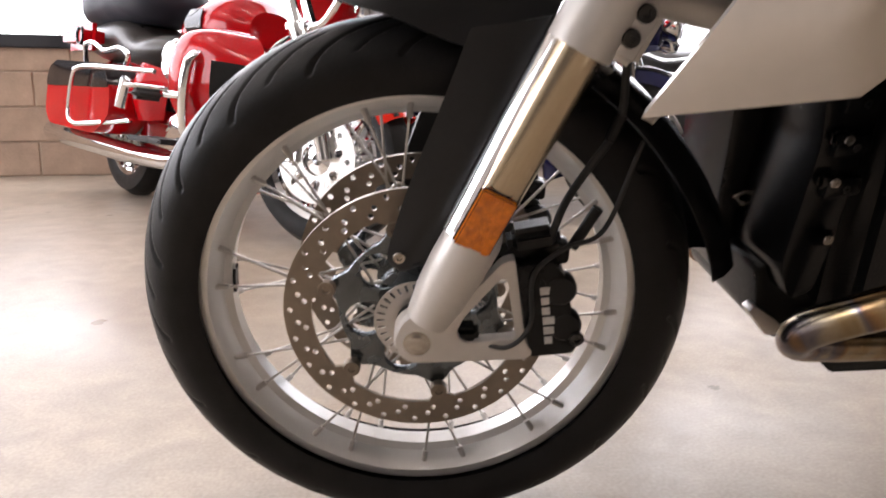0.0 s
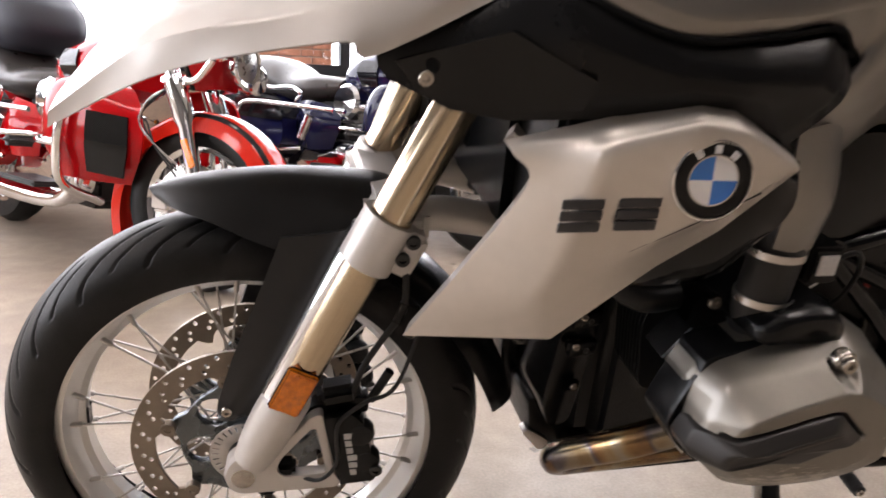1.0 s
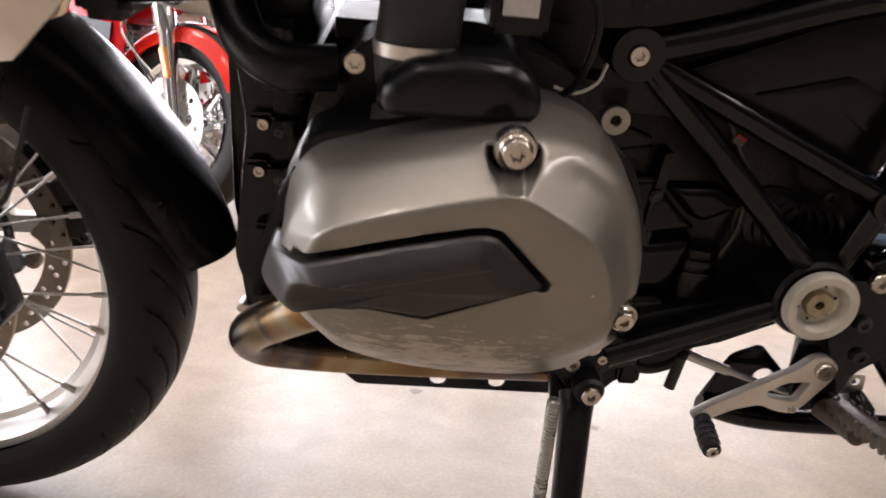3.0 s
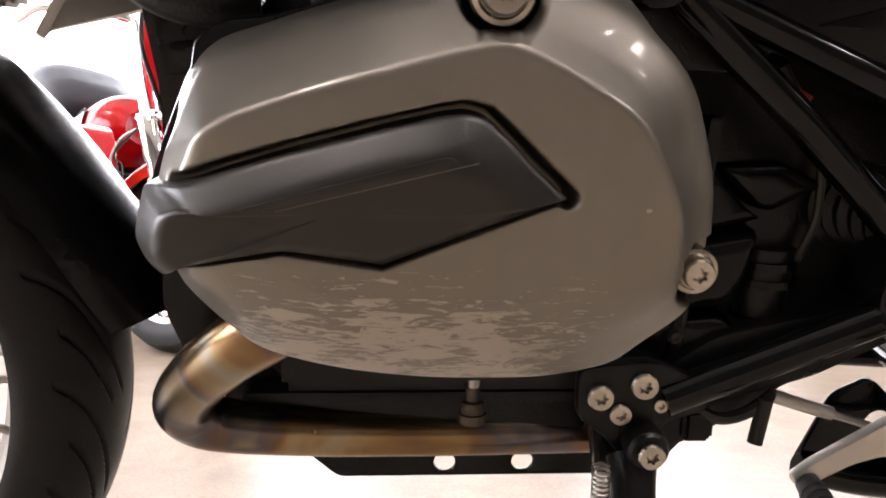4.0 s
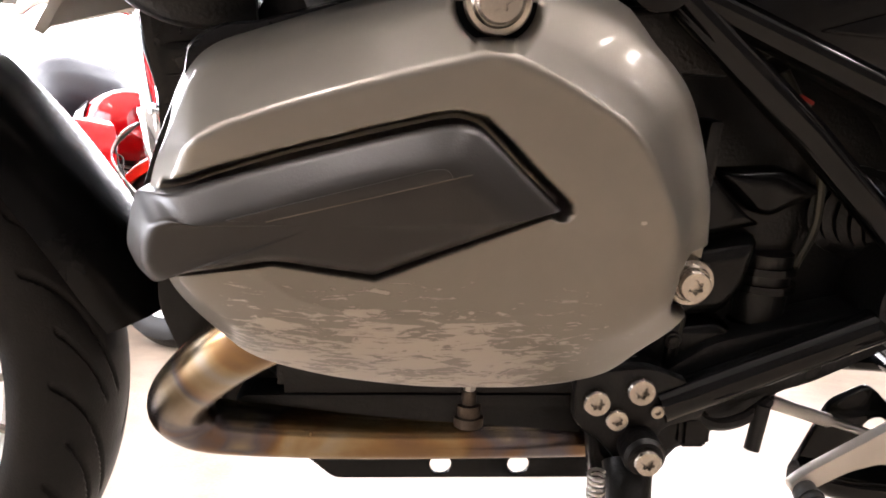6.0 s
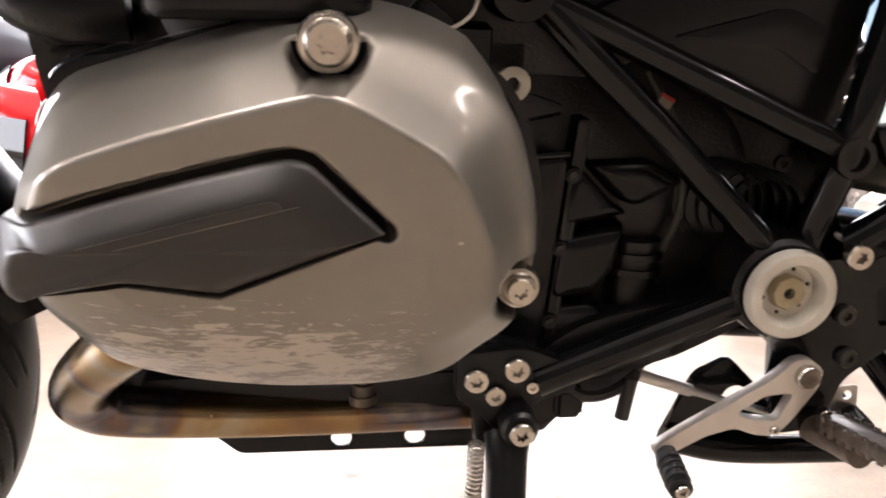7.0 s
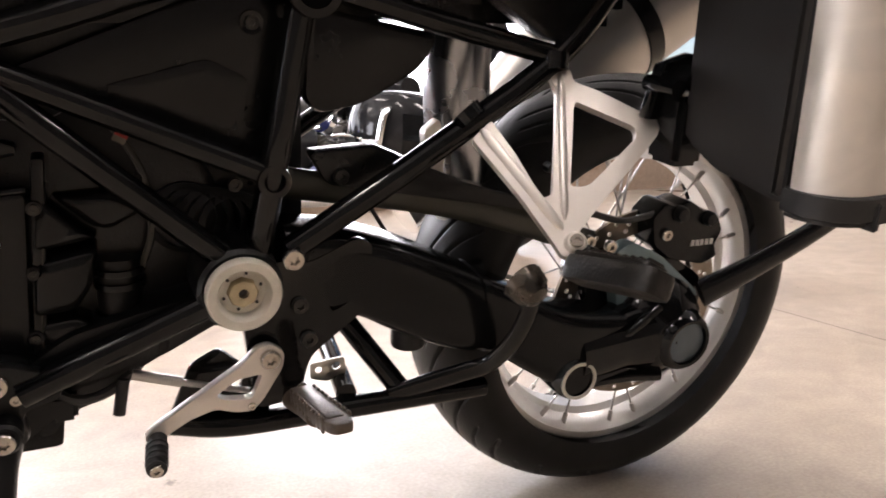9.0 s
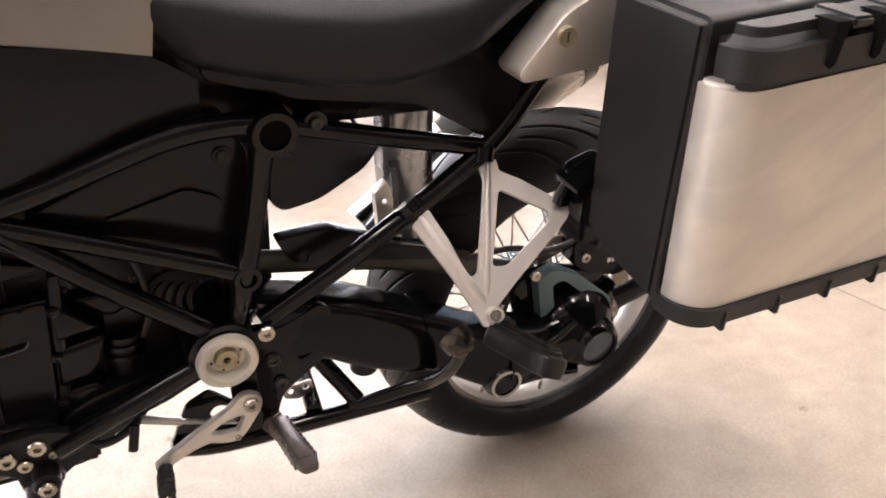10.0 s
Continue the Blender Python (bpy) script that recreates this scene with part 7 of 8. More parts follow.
    for p, q, w, high in (((-0.055, 0.137), (-0.001, 0.016), 0.0058, 0.0045), ((0.0420, 0.185), (0.0030, 0.026), 0.0046, 0.0050)):
        part("ridge", ridge(p, q, w, high), CASTALU, rk, m=lean, angle=60)
    part("foot_lug", lathe([(0.0001, -0.012), (0.009, -0.012), (0.0115, -0.009), (0.0125, 0.008), (0.0001, 0.008)], 28), CASTALU, rk, m=lean @ Matrix.Translation((0.0068, 0, 0.0005)), angle=50)
    for p in ((1.330, 0.523), (1.345, 0.470)):
        part("torx_pin", lathe([(0.0001, -0.104), (0.006, -0.104), (0.006, -0.09), (0.0001, -0.09)], 12), CAST, BIKE, m=Matrix.Translation((p[0], 0, p[1])))
    bolt(rk, (0.0068, -0.012, 0.0005), 0.0070, m=lean)
    pm = Matrix.Translation((1.264, -0.328, 0.484)) @ Matrix.Rotation(radians(16), 4, "Y") @ Matrix.Rotation(radians(6), 4, "Z") @ Matrix.Rotation(radians(76), 4, "X") @ Matrix.Rotation(radians(-12), 4, "Z") @ Matrix.Diagonal((0.88, 1, 0.92, 1))
    pp = part("passenger_peg", plate(rounded([(-0.020, -0.062), (0.020, -0.062), (0.025, 0.040), (0.018, 0.062), (-0.018, 0.062), (-0.025, 0.040)], 0.012), -0.018, 0.008, 0.007), PADRUB, BIKE, "black rubber passenger footpeg", m=pm)
    part("peg_rubber", plate(rounded([(-0.019, -0.052), (0.019, -0.052), (0.017, 0.050), (-0.017, 0.050)], 0.008), 0.006, 0.012, 0.002), PADRUB, pp, m=pm)
    for i in range(9):
        part("rib", block(-0.013, 0.013, 0.011, 0.0155, -0.043 + i * 0.0105, -0.0375 + i * 0.0105, 0.0015, 2), PADRUB, pp, m=pm)
    part("peg_root", tube([(1.262, -0.258, 0.478), (1.266, -0.285, 0.480)], 0.013, 14), SATIN, pp)
    part("bracket_cap", tube([(1.180, -0.162, 0.606), (1.187, -0.168, 0.597)], 0.0165, 16), GLOSSB, BIKE)
    part("bracket_cap", tube([(1.285, -0.154, 0.662), (1.283, -0.158, 0.645)], 0.0150, 16), GLOSSB, BIKE)
    # silencer on the far side
    ex = part("silencer", tube([(1.40, 0.185, 0.520), (1.48, 0.190, 0.575), (1.60, 0.200, 0.650), (1.90, 0.215, 0.830)], [0.055, 0.080, 0.088, 0.080], 40, 30), SILENCER, BIKE, "brushed steel silencer")
    part("silencer_band", tube([(1.615, 0.201, 0.659), (1.640, 0.202, 0.674)], 0.0895, 40), SATIN, ex)
    part("link_pipe", tube([(1.24, 0.14, 0.40), (1.33, 0.155, 0.455), (1.40, 0.17, 0.52), (1.48, 0.187, 0.575)], 0.035, 24), CHROME, ex, "bright link pipe")
    part("shock_absorber", tube([(1.246, 0.0, 0.74), (1.248, 0.0, 0.60), (1.262, 0.0, 0.47), (1.285, 0.0, 0.40)], [0.040, 0.041, 0.040, 0.030], 32, 24), DARKSTEEL, BIKE, "dark bright-polished shock absorber body")
    part("shock_bracket", plate(rounded([(1.188, 0.560), (1.206, 0.575), (1.216, 0.545), (1.214, 0.490), (1.200, 0.480), (1.194, 0.515)], 0.005), -0.045, -0.030, 0.002, holes=[circle(1.203, 0.545, 0.004, 10)]), BRUSHED, BIKE, "silver shock bracket")
    part("tail_strut", tube([(1.585, -0.115, 0.335), (1.655, -0.130, 0.372), (1.75, -0.14, 0.420), (1.83, -0.15, 0.47)], [0.022, 0.019, 0.017, 0.015], 14, flat=0.6), SATIN, BIKE, "black lower strut of the rear rack")
    pmn = part("pannier_mount", block(1.370, 1.408, -0.262, -0.215, 0.560, 0.632, 0.006), SATIN, BIKE, "black pannier mount")
    for k in range(3):
        part("latch_pin", tube([(1.362 + k * 0.016, -0.262, 0.640 + k * 0.006), (1.362 + k * 0.016, -0.215, 0.640 + k * 0.006)], 0.0085, 14), GLOSSB, pmn, "black latch pin")
    part("mount_tab", plate(rounded([(1.350, 0.605), (1.362, 0.660), (1.400, 0.672), (1.40, 0.655), (1.372, 0.648), (1.366, 0.605)], 0.004), -0.236, -0.220, 0.002), GLOSSB, BIKE, "black latch")
    part("tail_frame", block(1.30, 1.75, -0.11, 0.11, 0.80, 0.87, 0.02), SATIN, BIKE, "black tail section")
    part("pannier_rail", tube([(1.40, -0.12, 0.78), (1.45, -0.22, 0.78), (1.72, -0.235, 0.80)], 0.010, 12), SATIN, BIKE, "black pannier rail")


rear_end()


def pannier(s):
    """A luggage case: black inner shell, aluminium outer skin, black lid and bottom trim."""
    p = new("pannier_case")
    tagged(p, "aluminium and black plastic pannier case hung on the rear rack", "pannier", group="pannier cases")
    x0, x1 = 1.386, 1.84
    z0, z1 = 0.555, 0.835
    # plan outlines (x, y): the skin wraps round the front corner
    def plan(xa, xb, ya, yb, r, n=10):
        pts = [(xa, ya)]
        for i in range(n + 1):
            a = math.pi + (math.pi / 2) * i / n
            pts.append((xa + r + r * math.cos(a), yb + r + r * math.sin(a)))
        for i in range(n + 1):
            a = 1.5 * math.pi + (math.pi / 2) * i / n
            pts.append((xb - r + r * math.cos(a), yb + r + r * math.sin(a)))
        pts.append((xb, ya))
        return pts
    def prism(pl, za, zb, slope=0.0, bevel=0.004, rise=0.08):
        bm = bmesh.new()
        lo = [bm.verts.new((x, y, za + slope * (x - x0))) for x, y in pl]
        hi = [bm.verts.new((x - 0.05 * (zb - za), y + 0.03 * (zb - za), zb + rise * (x - x0))) for x, y in pl]
        n = len(pl)
        for i in range(n):
            bm.faces.new((lo[i], lo[(i + 1) % n], hi[(i + 1) % n], hi[i]))
        bm.faces.new(lo)
        bm.faces.new(hi)
        bmesh.ops.recalc_face_normals(bm, faces=bm.faces)
        if bevel:
            e = [e for e in bm.edges if e.calc_face_angle(0) > 0.9]
            bmesh.ops.bevel(bm, geom=e, offset=bevel, segments=3, affect="EDGES", clamp_overlap=True)
        return bm
    def trim(pl, za, zb, slope):
        bm = bmesh.new()
        lo = [bm.verts.new((x, y, za + slope * (x - x0))) for x, y in pl]
        hi = [bm.verts.new((x, y, zb + slope * (x - x0))) for x, y in pl]
        n = len(pl)
        for i in range(n):
            bm.faces.new((lo[i], lo[(i + 1) % n], hi[(i + 1) % n], hi[i]))
        bm.faces.new(lo)
        bm.faces.new(hi)
        bmesh.ops.recalc_face_normals(bm, faces=bm.faces)
        bmesh.ops.bevel(bm, geom=[e for e in bm.edges if e.calc_face_angle(0) > 0.9], offset=0.006, segments=3, affect="EDGES", clamp_overlap=True)
        return bm
    def shell():
        """A box along x whose lower inner edge is chamfered away."""
        sec = rounded([(-0.250, 0.874), (-0.252, 0.590), (-0.300, 0.568), (-0.388, 0.556), (-0.390, 0.874)], 0.012, 4)
        bm = loft([[(x - 0.05 * (z - 0.556), y, z + 0.08 * (x - x0) * max(0.0, (z - 0.6) / 0.27)) for y, z in sec] for x in (1.381, 1.86)])
        bmesh.ops.recalc_face_normals(bm, faces=bm.faces)
        bmesh.ops.bevel(bm, geom=[e for e in bm.edges if e.calc_face_angle(0) > 1], offset=0.010, segments=3, affect="EDGES", clamp_overlap=True)
        return bm
    f = (lambda b: b) if s < 0 else mirrored
    part("inner_shell", f(shell()), BLACK, p, "black textured plastic inner shell")
    part("outer_skin", f(prism(plan(x0, x1, -0.391, -0.442, 0.042), 0.566, 0.818, 0.03)), CASE, p, "pale anodised aluminium skin with dust smears and painted diagonal reflections")
    part("bottom_trim", f(trim(plan(x0 - 0.004, x1 + 0.006, -0.385, -0.447, 0.046), 0.548, 0.580, 0.03)), BLACK, p, "black plastic bottom trim")
    lid = part("lid", f(prism(plan(x0 - 0.016, x1 + 0.006, -0.392, -0.449, 0.040), 0.812, 0.874, 0.08, 0.020)), BLACK, p, "rounded black plastic lid")
    for k in range(5):
        x = 1.462 + k * 0.058
        # black strips proud of the lid stand for shaded slots
        part("lid_rib", f(plate([(x, 0.836 + 0.08 * (x - x0)), (x + 0.006, 0.832 + 0.08 * (x - x0)), (x + 0.012, 0.836 + 0.08 * (x - x0)), (x + 0.016, 0.876 + 0.08 * (x - x0)), (x - 0.004, 0.876 + 0.08 * (x - x0))], -0.4512, -0.425, 0.002)), GAP, lid, "dark strip painted as a shaded slot in the lid's edge")
        part("lid_step", f(block(x + 0.020, x + 0.048, -0.4505, -0.40, 0.868 + 0.08 * (x - x0), 0.8785 + 0.08 * (x - x0), 0.003)), BLACK, lid)
    for k in range(4):
        part("foot_rib", f(block(1.43 + k * 0.08, 1.437 + k * 0.08, -0.450, -0.42, 0.546 + k * 0.0024, 0.572 + k * 0.0024, 0.002)), BLACK, p)
    p.matrix_basis = BIKE.matrix_basis
    return p


pannier(-1)


# ---- the motorcycles parked behind ----
def cruiser(colour_name, rgb, fender_rgb, dark_rgb, label, backrest=True):
    """A touring cruiser: rear axle at the origin's x, heading +x, its right side at -y."""
    PAINT = mat(colour_name, rgb, 0.09, 0.0, 0.06, 6, spec=0.3)
    FENDER = mat(colour_name + "_fender", fender_rgb, 0.10, 0.0, 0.06, 6, spec=0.3)
    PAINT2 = mat(colour_name + "_dark", dark_rgb, 0.08, 0, 0.06, 6, spec=0.3)
    LEATHER = mat(colour_name + "_seat_leather", (0.055, 0.050, 0.047), 0.30, 0, 0.2, 20, bump=0.25, bump_scale=500)
    c = new("touring_motorcycle")
    tagged(c, label, "motorcycle", group="parked touring motorcycles")

    def add(name, bm, material, label="", m=None, parent=None):
        return part(name, bm, material, parent or c, label, m=m)

    for nm, x, R, turn in (("rear_wheel", 0.0, 0.315, 0), ("front_wheel", 1.56, 0.298, 22)):
        M = Matrix.Translation((x, 0, R)) @ Matrix.Rotation(radians(turn), 4, "Z")
        w = add(nm, lathe([(0.02, -0.08), (0.055, -0.075), (0.06, -0.02), (0.06, 0.02), (0.055, 0.075), (0.02, 0.08)], 24, closed=True), CHROME, "chromed cast wheel", M)
        add("tyre", lathe([(R * 0.70, -0.055), (R * 0.80, -0.068), (R * 0.92, -0.060), (R, -0.020), (R, 0.020), (R * 0.92, 0.060), (R * 0.80, 0.068), (R * 0.70, 0.055)], 64, closed=True), TYRE, "", M, w)
        add("rim", lathe([(R * 0.72, -0.05), (R * 0.70, -0.055), (R * 0.64, -0.045), (R * 0.62, 0), (R * 0.64, 0.045), (R * 0.70, 0.055), (R * 0.72, 0.05)], 56, closed=True), CHROME, "", M, w)
        for i in range(9):
            a = i * 2 * math.pi / 9
            add("spoke", tube([(0.05 * math.cos(a), 0, 0.05 * math.sin(a)), (R * 0.64 * math.cos(a + 0.15), 0, R * 0.64 * math.sin(a + 0.15))], [0.016, 0.010], 8), CHROME, "", M, w)
        for y in (-0.085, 0.085):
            holes = ring_holes(0.118, 8, 0.010, 0, 8) + [circle(0, 0, 0.055, 24)] + ring_holes(0.086, 7, 0.017, 0.3, 10)
            add("brake_disc", plate(circle(0, 0, 0.148, 48), y - 0.003, y + 0.003, 0, holes=holes), STEEL, "drilled steel brake disc", M, w)
            add("caliper", block(-0.15, -0.07, y - 0.035, y + 0.035, -0.03, 0.08, 0.014, 3), CHROME, "chromed brake caliper", M, w)
    F = Matrix.Translation((1.56, 0, 0.298)) @ Matrix.Rotation(radians(22), 4, "Z")
    # fenders
    def fender(a0, a1, R, lo, hi, hw=0.085, n=14):
        """An arched guard between two shares of its half width, its skirts turned in towards the wheel."""
        us = [lo + (hi - lo) * k / 12 for k in range(13)]
        return skin([[(q * math.cos(a), u * hw, q * math.sin(a)) for u in us for q in [R + 0.055 * max(0, (a - 1.9) / 1.68) ** 1.5 - 0.070 * abs(u) ** 5]] for a in [radians(a0 + (a1 - a0) * i / n) for i in range(n + 1)]], 40, 44, 0.003)
    ff = add("front_fender", fender(30, 205, 0.328, -1, 1), FENDER, "glossy front fender", F)
    for lo, hi in ((-0.80, -0.66), (0.66, 0.80)):
        add("stripe", fender(31, 112, 0.3305, lo, hi), PAINT2, "dark stripe", F, ff)
    add("rear_fender", skin([[(0.36 * math.cos(a), u * 0.11, 0.315 + 0.38 * math.sin(a) - 0.06 * abs(u) ** 4) for u in (-1, -0.8, 0, 0.8, 1)] for a in [radians(d) for d in (15, 50, 90, 130, 165, 190)]], 14, 28, 0.003), PAINT)
    for s in (-1, 1):
        f = add("fork", tube([(0.045, s * 0.105, 0.0), (-0.035, s * 0.105, 0.27), (-0.045, s * 0.105, 0.30), (-0.095, s * 0.105, 0.42), (-0.099, s * 0.105, 0.43), (-0.21, s * 0.105, 0.72)], [0.026, 0.028, 0.037, 0.037, 0.026, 0.026], 18, smooth=False), CHROME, "chromed fork leg", F)
        add("reflector", block(-0.012, 0.012, -0.006, 0.006, -0.05, 0.05, 0.003), AMBER, "amber reflector", F @ Matrix.Translation((0.000, s * 0.136, 0.185)) @ Matrix.Rotation(radians(-25), 4, "Y"), f)
    # engine: block, two finned cylinders, covers
    add("crankcase", block(0.52, 1.02, -0.15, 0.15, 0.20, 0.45, 0.05, 3), CAST, "black crankcase")
    for k, ang in enumerate((-22, 22)):
        M = Matrix.Translation((0.77, 0, 0.42)) @ Matrix.Rotation(radians(ang), 4, "Y")
        cy = add("cylinder", lathe([(0.0001, 0.0), (0.065, 0.0), (0.065, 0.26), (0.0001, 0.26)], 20), CAST, "", M @ Matrix.Rotation(radians(90), 4, "X"))
        for i in range(9):
            add("cooling_fin", block(-0.09, 0.09, -0.10, 0.10, 0.05 + i * 0.019, 0.054 + i * 0.019, 0.001, 1), ALU, "", M, cy)
        add("rocker_cover", block(-0.08, 0.08, -0.09, 0.09, 0.235, 0.31, 0.025, 3), CHROME, "chromed rocker cover", M, cy)
    add("primary_cover", plate(rounded([(0.42, 0.26), (0.50, 0.20), (0.95, 0.21), (1.05, 0.30), (1.0, 0.40), (0.52, 0.42)], 0.05, 6), -0.19, -0.13, 0.02), CHROME, "chromed engine cover")
    add("air_cleaner", lathe([(0.0001, -0.23), (0.07, -0.228), (0.085, -0.21), (0.085, -0.14), (0.0001, -0.14)], 32), CHROME, "round chromed air cleaner", Matrix.Translation((0.78, 0, 0.60)))
    # exhaust pipes
    for dz in (0.0,):
        add("exhaust_pipe", tube([(0.92, -0.10, 0.58), (1.02, -0.19, 0.42), (0.98, -0.21, 0.26), (0.80, -0.215, 0.215), (0.40, -0.22, 0.22), (0.10, -0.23, 0.235)], [0.026, 0.026, 0.028, 0.032, 0.044, 0.046], 20, 40), CHROME, "chromed exhaust pipe")
        add("exhaust_pipe", tube([(0.10, -0.23, 0.235), (-0.25, -0.24, 0.25), (-0.46, -0.245, 0.262)], [0.046, 0.050, 0.046], 20, 12), CHROME, "chromed silencer")
        add("exhaust_pipe", tube([(0.30, 0.22, 0.22), (-0.52, 0.245, 0.262)], 0.046, 20), CHROME)
    # tank, seat, fairing
    secs = []
    for x, hw, zb, zt in ((0.62, 0.07, 0.69, 0.75), (0.70, 0.15, 0.63, 0.82), (0.86, 0.18, 0.60, 0.86), (1.02, 0.16, 0.62, 0.86), (1.13, 0.09, 0.67, 0.80)):
        secs.append([(x, hw * math.copysign(abs(math.cos(a)) ** 0.8, math.cos(a)), (zb + zt) / 2 + (zt - zb) / 2 * math.sin(a)) for a in [2 * math.pi * i / 24 for i in range(24)]])
    add("tank", loft([list(r) for r in zip(*[spline(list(col), 24) for col in zip(*secs)])]), PAINT, "glossy fuel tank")
    secs = []
    for x, hw, zb, zt in ((-0.30, 0.13, 0.66, 0.78), (-0.20, 0.18, 0.62, 0.805), (0.02, 0.19, 0.61, 0.815), (0.14, 0.19, 0.60, 0.79), (0.28, 0.19, 0.585, 0.725), (0.45, 0.18, 0.585, 0.73), (0.60, 0.10, 0.63, 0.72)):
        secs.append([(x, hw * math.copysign(abs(math.cos(a)) ** 0.7, math.cos(a)), (zb + zt) / 2 + (zt - zb) / 2 * math.sin(a)) for a in [2 * math.pi * i / 24 for i in range(24)]])
    add("seat", loft([list(r) for r in zip(*[spline(list(col), 36) for col in zip(*secs)])]), LEATHER, "black two-up seat")
    for s in (-1, 1):
        fl = (lambda b: b) if s < 0 else mirrored
        # lower leg fairing with a dark glove box panel
        add("leg_fairing", fl(skin([[(1.04, -0.22, 0.690), (1.10, -0.25, 0.700), (1.20, -0.25, 0.700), (1.30, -0.19, 0.690)], [(0.985, -0.25, 0.655), (1.09, -0.325, 0.672), (1.25, -0.305, 0.672), (1.40, -0.20, 0.655)], [(0.955, -0.26, 0.570), (1.07, -0.355, 0.580), (1.27, -0.318, 0.575), (1.45, -0.20, 0.565)], [(0.965, -0.26, 0.460), (1.07, -0.350, 0.455), (1.26, -0.312, 0.455), (1.44, -0.195, 0.45)], [(1.02, -0.24, 0.36), (1.10, -0.30, 0.345), (1.23, -0.26, 0.34), (1.35, -0.17, 0.34)]], 26, 28, 0.005)), PAINT, "glossy rounded leg fairing")
        add("leg_panel", fl(skin([[(1.285, -0.314, 0.585), (1.415, -0.236, 0.575)], [(1.290, -0.317, 0.475), (1.42, -0.236, 0.465)], [(1.265, -0.290, 0.375), (1.385, -0.222, 0.365)]], 6, 10, 0.008)), GLOSSB, "black panel in the leg fairing")
        add("engine_guard", fl(tube([(1.20, -0.24, 0.62), (1.225, -0.335, 0.60), (1.222, -0.365, 0.56), (1.20, -0.365, 0.44), (1.16, -0.32, 0.32), (1.05, -0.12, 0.24)], 0.017, 12, 40)), CHROME, "chromed engine guard bar")
        add("tank_emblem", fl(skin([[(0.80, -0.163, 0.80), (0.92, -0.172, 0.80)], [(0.80, -0.186, 0.745), (0.93, -0.186, 0.745)], [(0.83, -0.172, 0.68), (0.93, -0.172, 0.68)]], 8, 8, 0.004)), PAINT2, "dark panel on the tank")
        add("side_cover", fl(skin([[(0.44, -0.20, 0.585), (0.58, -0.24, 0.59), (0.74, -0.20, 0.56)], [(0.44, -0.24, 0.49), (0.60, -0.28, 0.48), (0.76, -0.22, 0.47)], [(0.46, -0.22, 0.37), (0.60, -0.25, 0.36), (0.70, -0.2, 0.37)]], 12, 12, 0.006)), PAINT, "glossy side cover")
        if backrest:
            sp = add("speaker_pod", fl(block(-0.26, 0.08, -0.29, -0.20, 0.645, 0.765, 0.035, 4)), PAINT, "glossy speaker pod beside the backrest")
            add("speaker", fl(lathe([(0.0001, -0.288), (0.030, -0.290), (0.034, -0.298), (0.040, -0.298), (0.042, -0.285)], 24)), SATIN, "round black speaker", Matrix.Translation((0.0, 0, 0.705)), sp)
        pg = add("highway_peg", fl(tube([(1.195, -0.36, 0.462), (1.12, -0.39, 0.462)], 0.013, 10)), CHROME, "chromed highway peg")
        add("peg_pad", fl(block(1.06, 1.125, -0.50, -0.385, 0.434, 0.474, 0.018, 3)), RUBBER, "", None, pg)
        add("peg_cover", fl(tube([(1.055, -0.385, 0.478), (1.055, -0.49, 0.478), (1.09, -0.507, 0.478), (1.128, -0.49, 0.478), (1.13, -0.385, 0.478)], 0.007, 8)), CHROME, "", None, pg)
        # saddlebag with guard rail
        bag = loft([[(x, s * y, z) for x, z in rounded([(-0.28, 0.37), (-0.22, 0.305), (0.34, 0.285), (0.50, 0.37), (0.48, 0.53), (-0.25, 0.53)], 0.05, 5)] for y in (0.17, 0.34)])
        bmesh.ops.bevel(bag, geom=[e for e in bag.edges if e.calc_face_angle(0) > 1], offset=0.025, segments=3, affect="EDGES", clamp_overlap=True)
        b = add("saddlebag", bag, PAINT, "glossy hard saddlebag")
        lid = loft([[(x, s * y, z) for x, z in rounded([(-0.262, 0.478), (0.495, 0.478), (0.44, 0.572), (-0.12, 0.592), (-0.22, 0.560)], 0.03, 4)] for y in (0.165, 0.346)])
        add("bag_lid", lid, PAINT2, "dark saddlebag lid", None, b)
        add("bag_rail", fl(tube([(0.75, -0.27, 0.552), (0.50, -0.36, 0.556), (0.26, -0.380, 0.552), (0.195, -0.384, 0.51), (0.165, -0.384, 0.37), (0.20, -0.378, 0.322), (0.32, -0.36, 0.325), (0.57, -0.28, 0.357)], 0.010, 10, 60)), CHROME, "chromed saddlebag guard rail")
        add("turn_signal", fl(tube([(0.690, -0.350, 0.515), (0.648, -0.356, 0.408)], 0.022, 14)), CHROME, "chromed strut")
        add("lid_rail", fl(tube([(0.06, -0.28, 0.585), (0.10, -0.30, 0.660), (0.20, -0.30, 0.665), (0.32, -0.30, 0.632), (0.47, -0.30, 0.640), (0.54, -0.29, 0.615), (0.50, -0.28, 0.575)], 0.011, 10, 50)), CHROME, "curved chromed lid rail")
        add("floorboard", fl(block(0.72, 1.02, -0.36, -0.22, 0.285, 0.305, 0.008)), RUBBER, "black rider floorboard")
        add("handlebar", fl(tube([(1.16, 0, 1.05), (1.14, -0.15, 1.10), (1.0, -0.36, 1.10), (0.88, -0.42, 1.06)], 0.015, 10, 24)), CHROME, "chromed handlebar")
        pl = add("passing_lamp", lathe([(0.0001, 0.06), (0.034, 0.055), (0.049, 0.02), (0.052, -0.01), (0.044, -0.018), (0.0001, -0.022)], 28), CHROME, "chromed passing lamp", F @ Matrix.Translation((0.075, s * 0.125, 0.500 - s * 0.045)) @ Matrix.Rotation(radians(78), 4, "Z"))
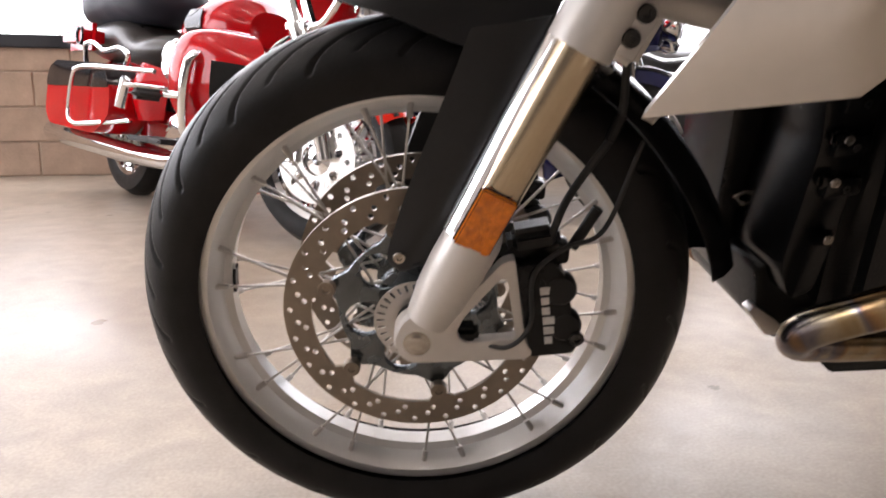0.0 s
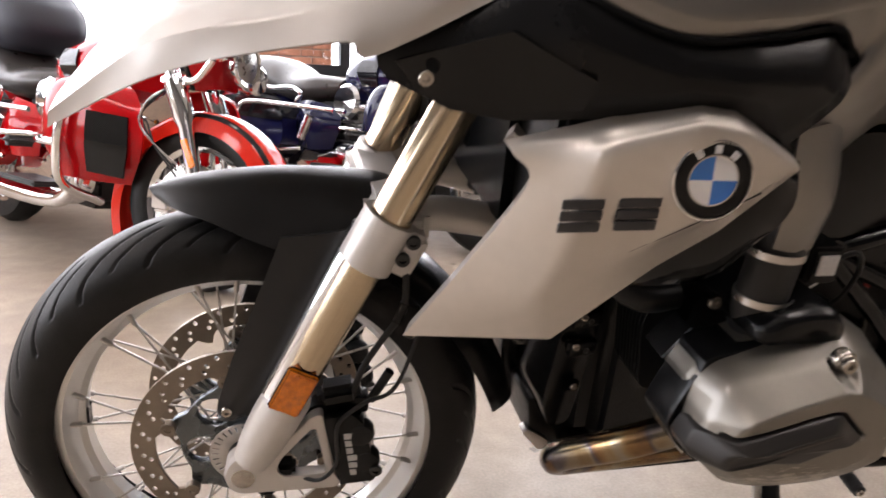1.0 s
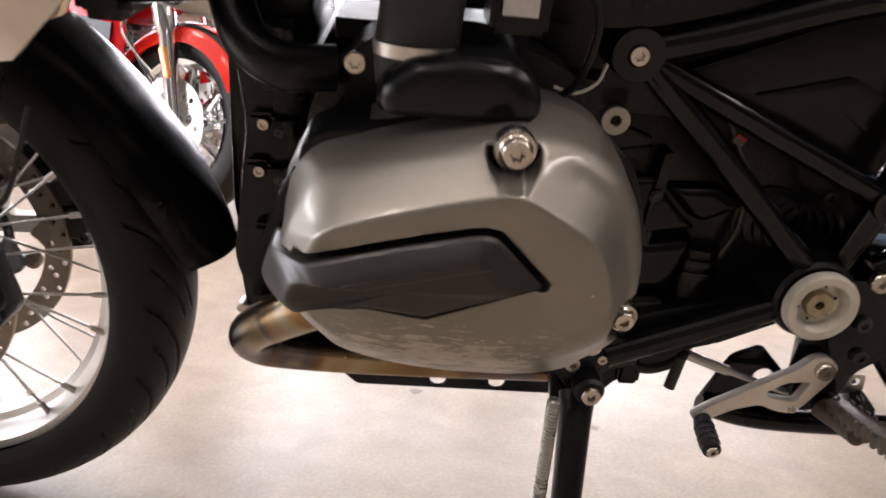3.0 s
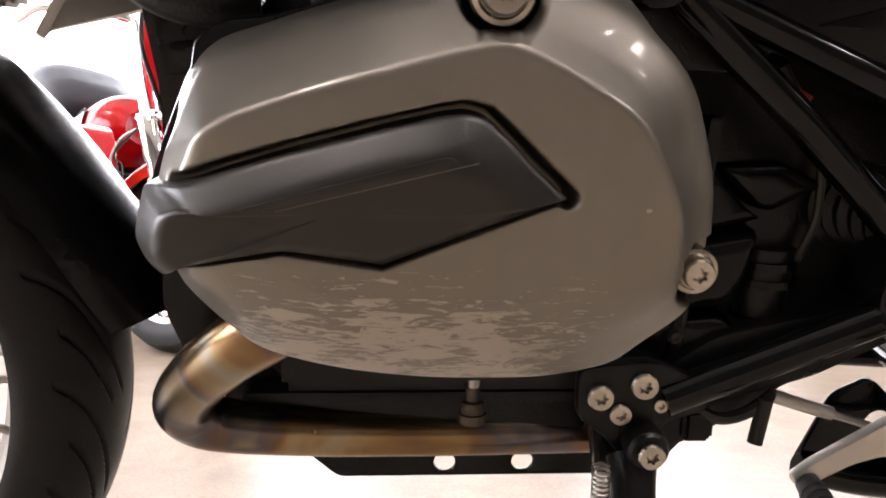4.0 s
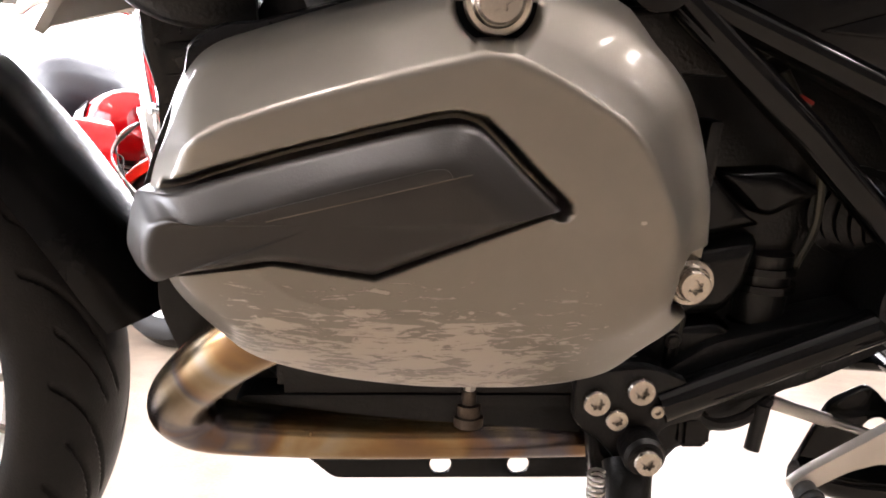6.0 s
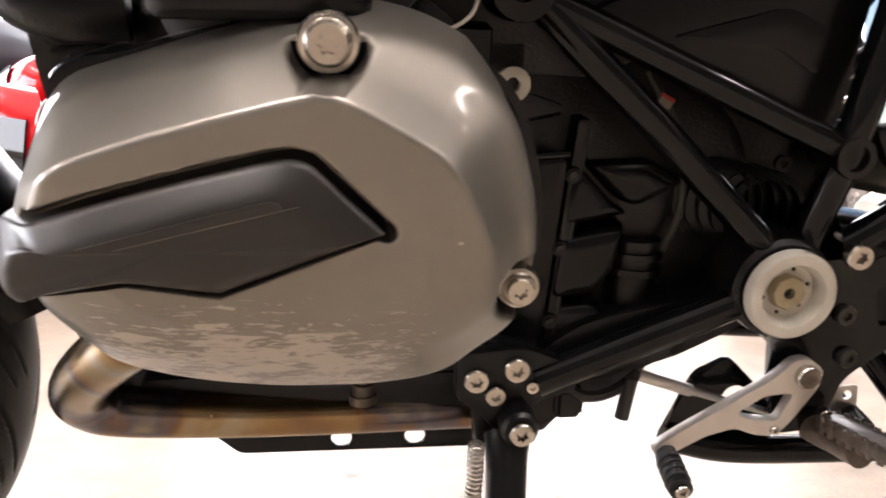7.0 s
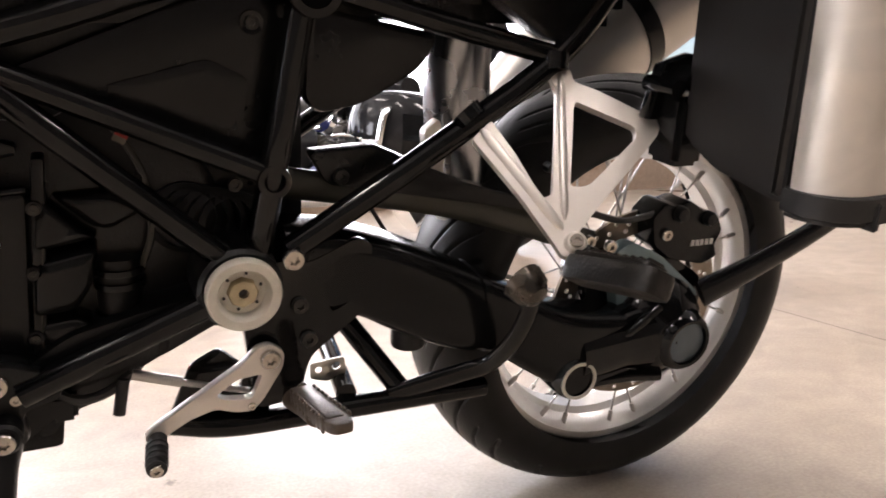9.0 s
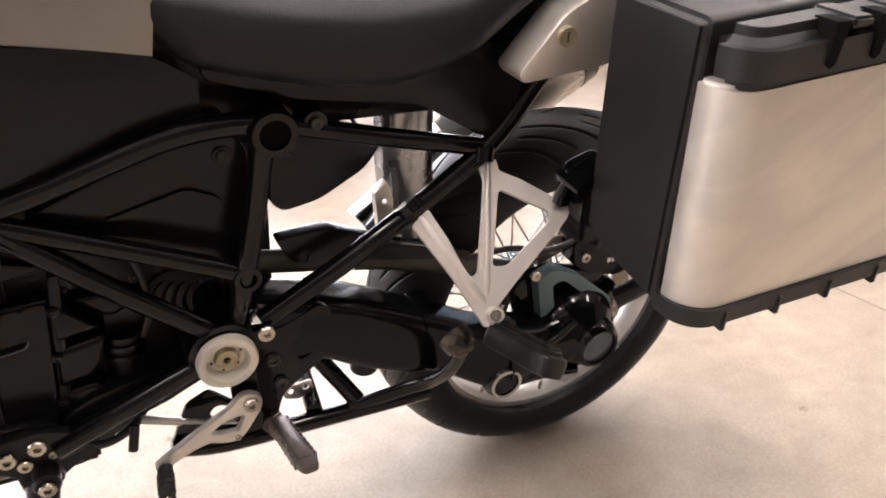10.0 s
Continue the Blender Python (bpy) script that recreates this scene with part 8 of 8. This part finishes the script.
        add("lamp_bracket", tube([(0.062, s * 0.125, 0.455 - s * 0.045), (0.000, s * 0.115, 0.430), (-0.080, s * 0.105, 0.420)], 0.014, 10), CHROME, "", F, pl)
        add("mirror", fl(lathe([(0.0001, 0.012), (0.06, 0.01), (0.065, 0.0), (0.0001, -0.005)], 20)), CHROME, "chromed mirror", Matrix.Translation((1.0, -0.40 * (1 if s < 0 else -1), 1.22)))
    rows = [[(x, y * k, z + dz * abs(y)) for y, x, dz in ((-1, x0, -0.01), (-0.72, x0 + 0.07, 0), (0, x1, 0), (0.72, x0 + 0.07, 0), (1, x0, -0.01))] for z, k, x0, x1 in ((0.405, 0.085, -0.03, 0.050), (0.52, 0.135, -0.05, 0.070), (0.64, 0.175, -0.08, 0.060), (0.80, 0.150, -0.13, 0.00))]
    fa = add("fairing", skin(rows, 28, 24, 0.006), PAINT, "glossy batwing fairing", F)
    for s in (0, -1):
        add("fairing_edge", tube([r[s] for r in rows], 0.010, 10, 30), SATIN, "black edge trim", F, fa)
    hl = add("headlight", lathe([(0.0001, 0.05), (0.058, 0.045), (0.078, 0.0), (0.082, -0.02), (0.074, -0.026), (0.062, -0.022)], 32), CHROME, "chromed headlight", F @ Matrix.Translation((0.095, 0, 0.500)) @ Matrix.Rotation(radians(90), 4, "Z"))
    add("lens", lathe([(0.0001, -0.030), (0.030, -0.028), (0.063, -0.020), (0.063, -0.016), (0.0001, -0.016)], 28), STEEL, "", F @ Matrix.Translation((0.095, 0, 0.500)) @ Matrix.Rotation(radians(90), 4, "Z"), hl)
    add("fork_clamp", block(-0.135, -0.045, -0.135, 0.135, 0.395, 0.440, 0.014, 3), CHROME, "chromed fork clamp", F)
    for k in range(3):
        add("control_cable", tube([(-0.10, -0.10 - 0.01 * k, 0.40), (-0.15 - 0.02 * k, -0.15, 0.35 - 0.03 * k), (-0.18, -0.16 + 0.02 * k, 0.27), (-0.13, -0.14, 0.20), (-0.05, -0.12, 0.14 - 0.02 * k)], 0.0035, 8, 30), (STEEL, RUBBER, RUBBER)[k], "", F)
    add("windscreen", skin([[(-0.17, -0.24, 0.80), (-0.02, 0, 0.84), (-0.17, 0.24, 0.80)], [(-0.27, -0.20, 0.98), (-0.15, 0, 1.04), (-0.27, 0.20, 0.98)]], 12, 6, 0.004), glass(colour_name + "_screen", (0.75, 0.77, 0.78)), "clear windscreen", F)
    if backrest:
        pad = rounded([(-0.40, 0.80), (-0.32, 0.775), (0.28, 0.785), (0.38, 0.88), (0.35, 0.98), (0.18, 1.09), (-0.36, 1.14), (-0.43, 0.97)], 0.07, 6)
        cx, cz = -0.03, 0.95
        add("backrest", loft([[(cx + (x - cx) * g, 0.21 * v, cz + (z - cz) * g) for x, z in pad] for v, g in [(v, (1 - abs(v) ** 3.2) ** (1 / 3.2)) for v in (-0.999, -0.98, -0.93, -0.84, -0.7, -0.45, 0, 0.45, 0.7, 0.84, 0.93, 0.98, 0.999)]]), mat(colour_name + "_backrest", (0.016, 0.018, 0.028), 0.58, 0, 0.2, 12, bump=0.2, bump_scale=300), "dark blue-black padded backrest")
    add("license_bracket", block(-0.44, -0.425, -0.1, 0.1, 0.50, 0.62, 0.004), CHROME, "")
    add("side_stand", tube([(0.80, 0.12, 0.24), (0.86, 0.27, 0.035)], 0.012, 8), CAST, "black side stand")
    add("belly", block(0.30, 0.62, -0.12, 0.12, 0.24, 0.60, 0.04, 2), CAST, "black frame and gearbox")
    return c


red = cruiser("red_paint", (0.40, 0.004, 0.006), (0.58, 0.022, 0.010), (0.015, 0.012, 0.012), "glossy red and chrome touring cruiser with dark padded backrest")
HEADING = -53.6
red.matrix_basis = pose(-1.10, 2.93, 0.0, 0, 0, HEADING) @ pose(0, 0, 0, -7, 0, 0)
blue = cruiser("blue_paint", (0.007, 0.008, 0.040), (0.007, 0.008, 0.040), (0.010, 0.010, 0.012), "dark blue and chrome cruiser with hard saddlebags", backrest=False)
blue.matrix_basis = pose(0.10, 3.30, 0.0, 0, 0, HEADING) @ pose(0, 0, 0, -7, 0, 0)
black = cruiser("black_paint", (0.012, 0.012, 0.013), (0.012, 0.012, 0.013), (0.02, 0.02, 0.022), "black and chrome cruiser with hard saddlebags", backrest=False)
black.matrix_basis = pose(1.50, 3.30, 0.0, 0, 0, HEADING) @ pose(0, 0, 0, -7, 0, 0)
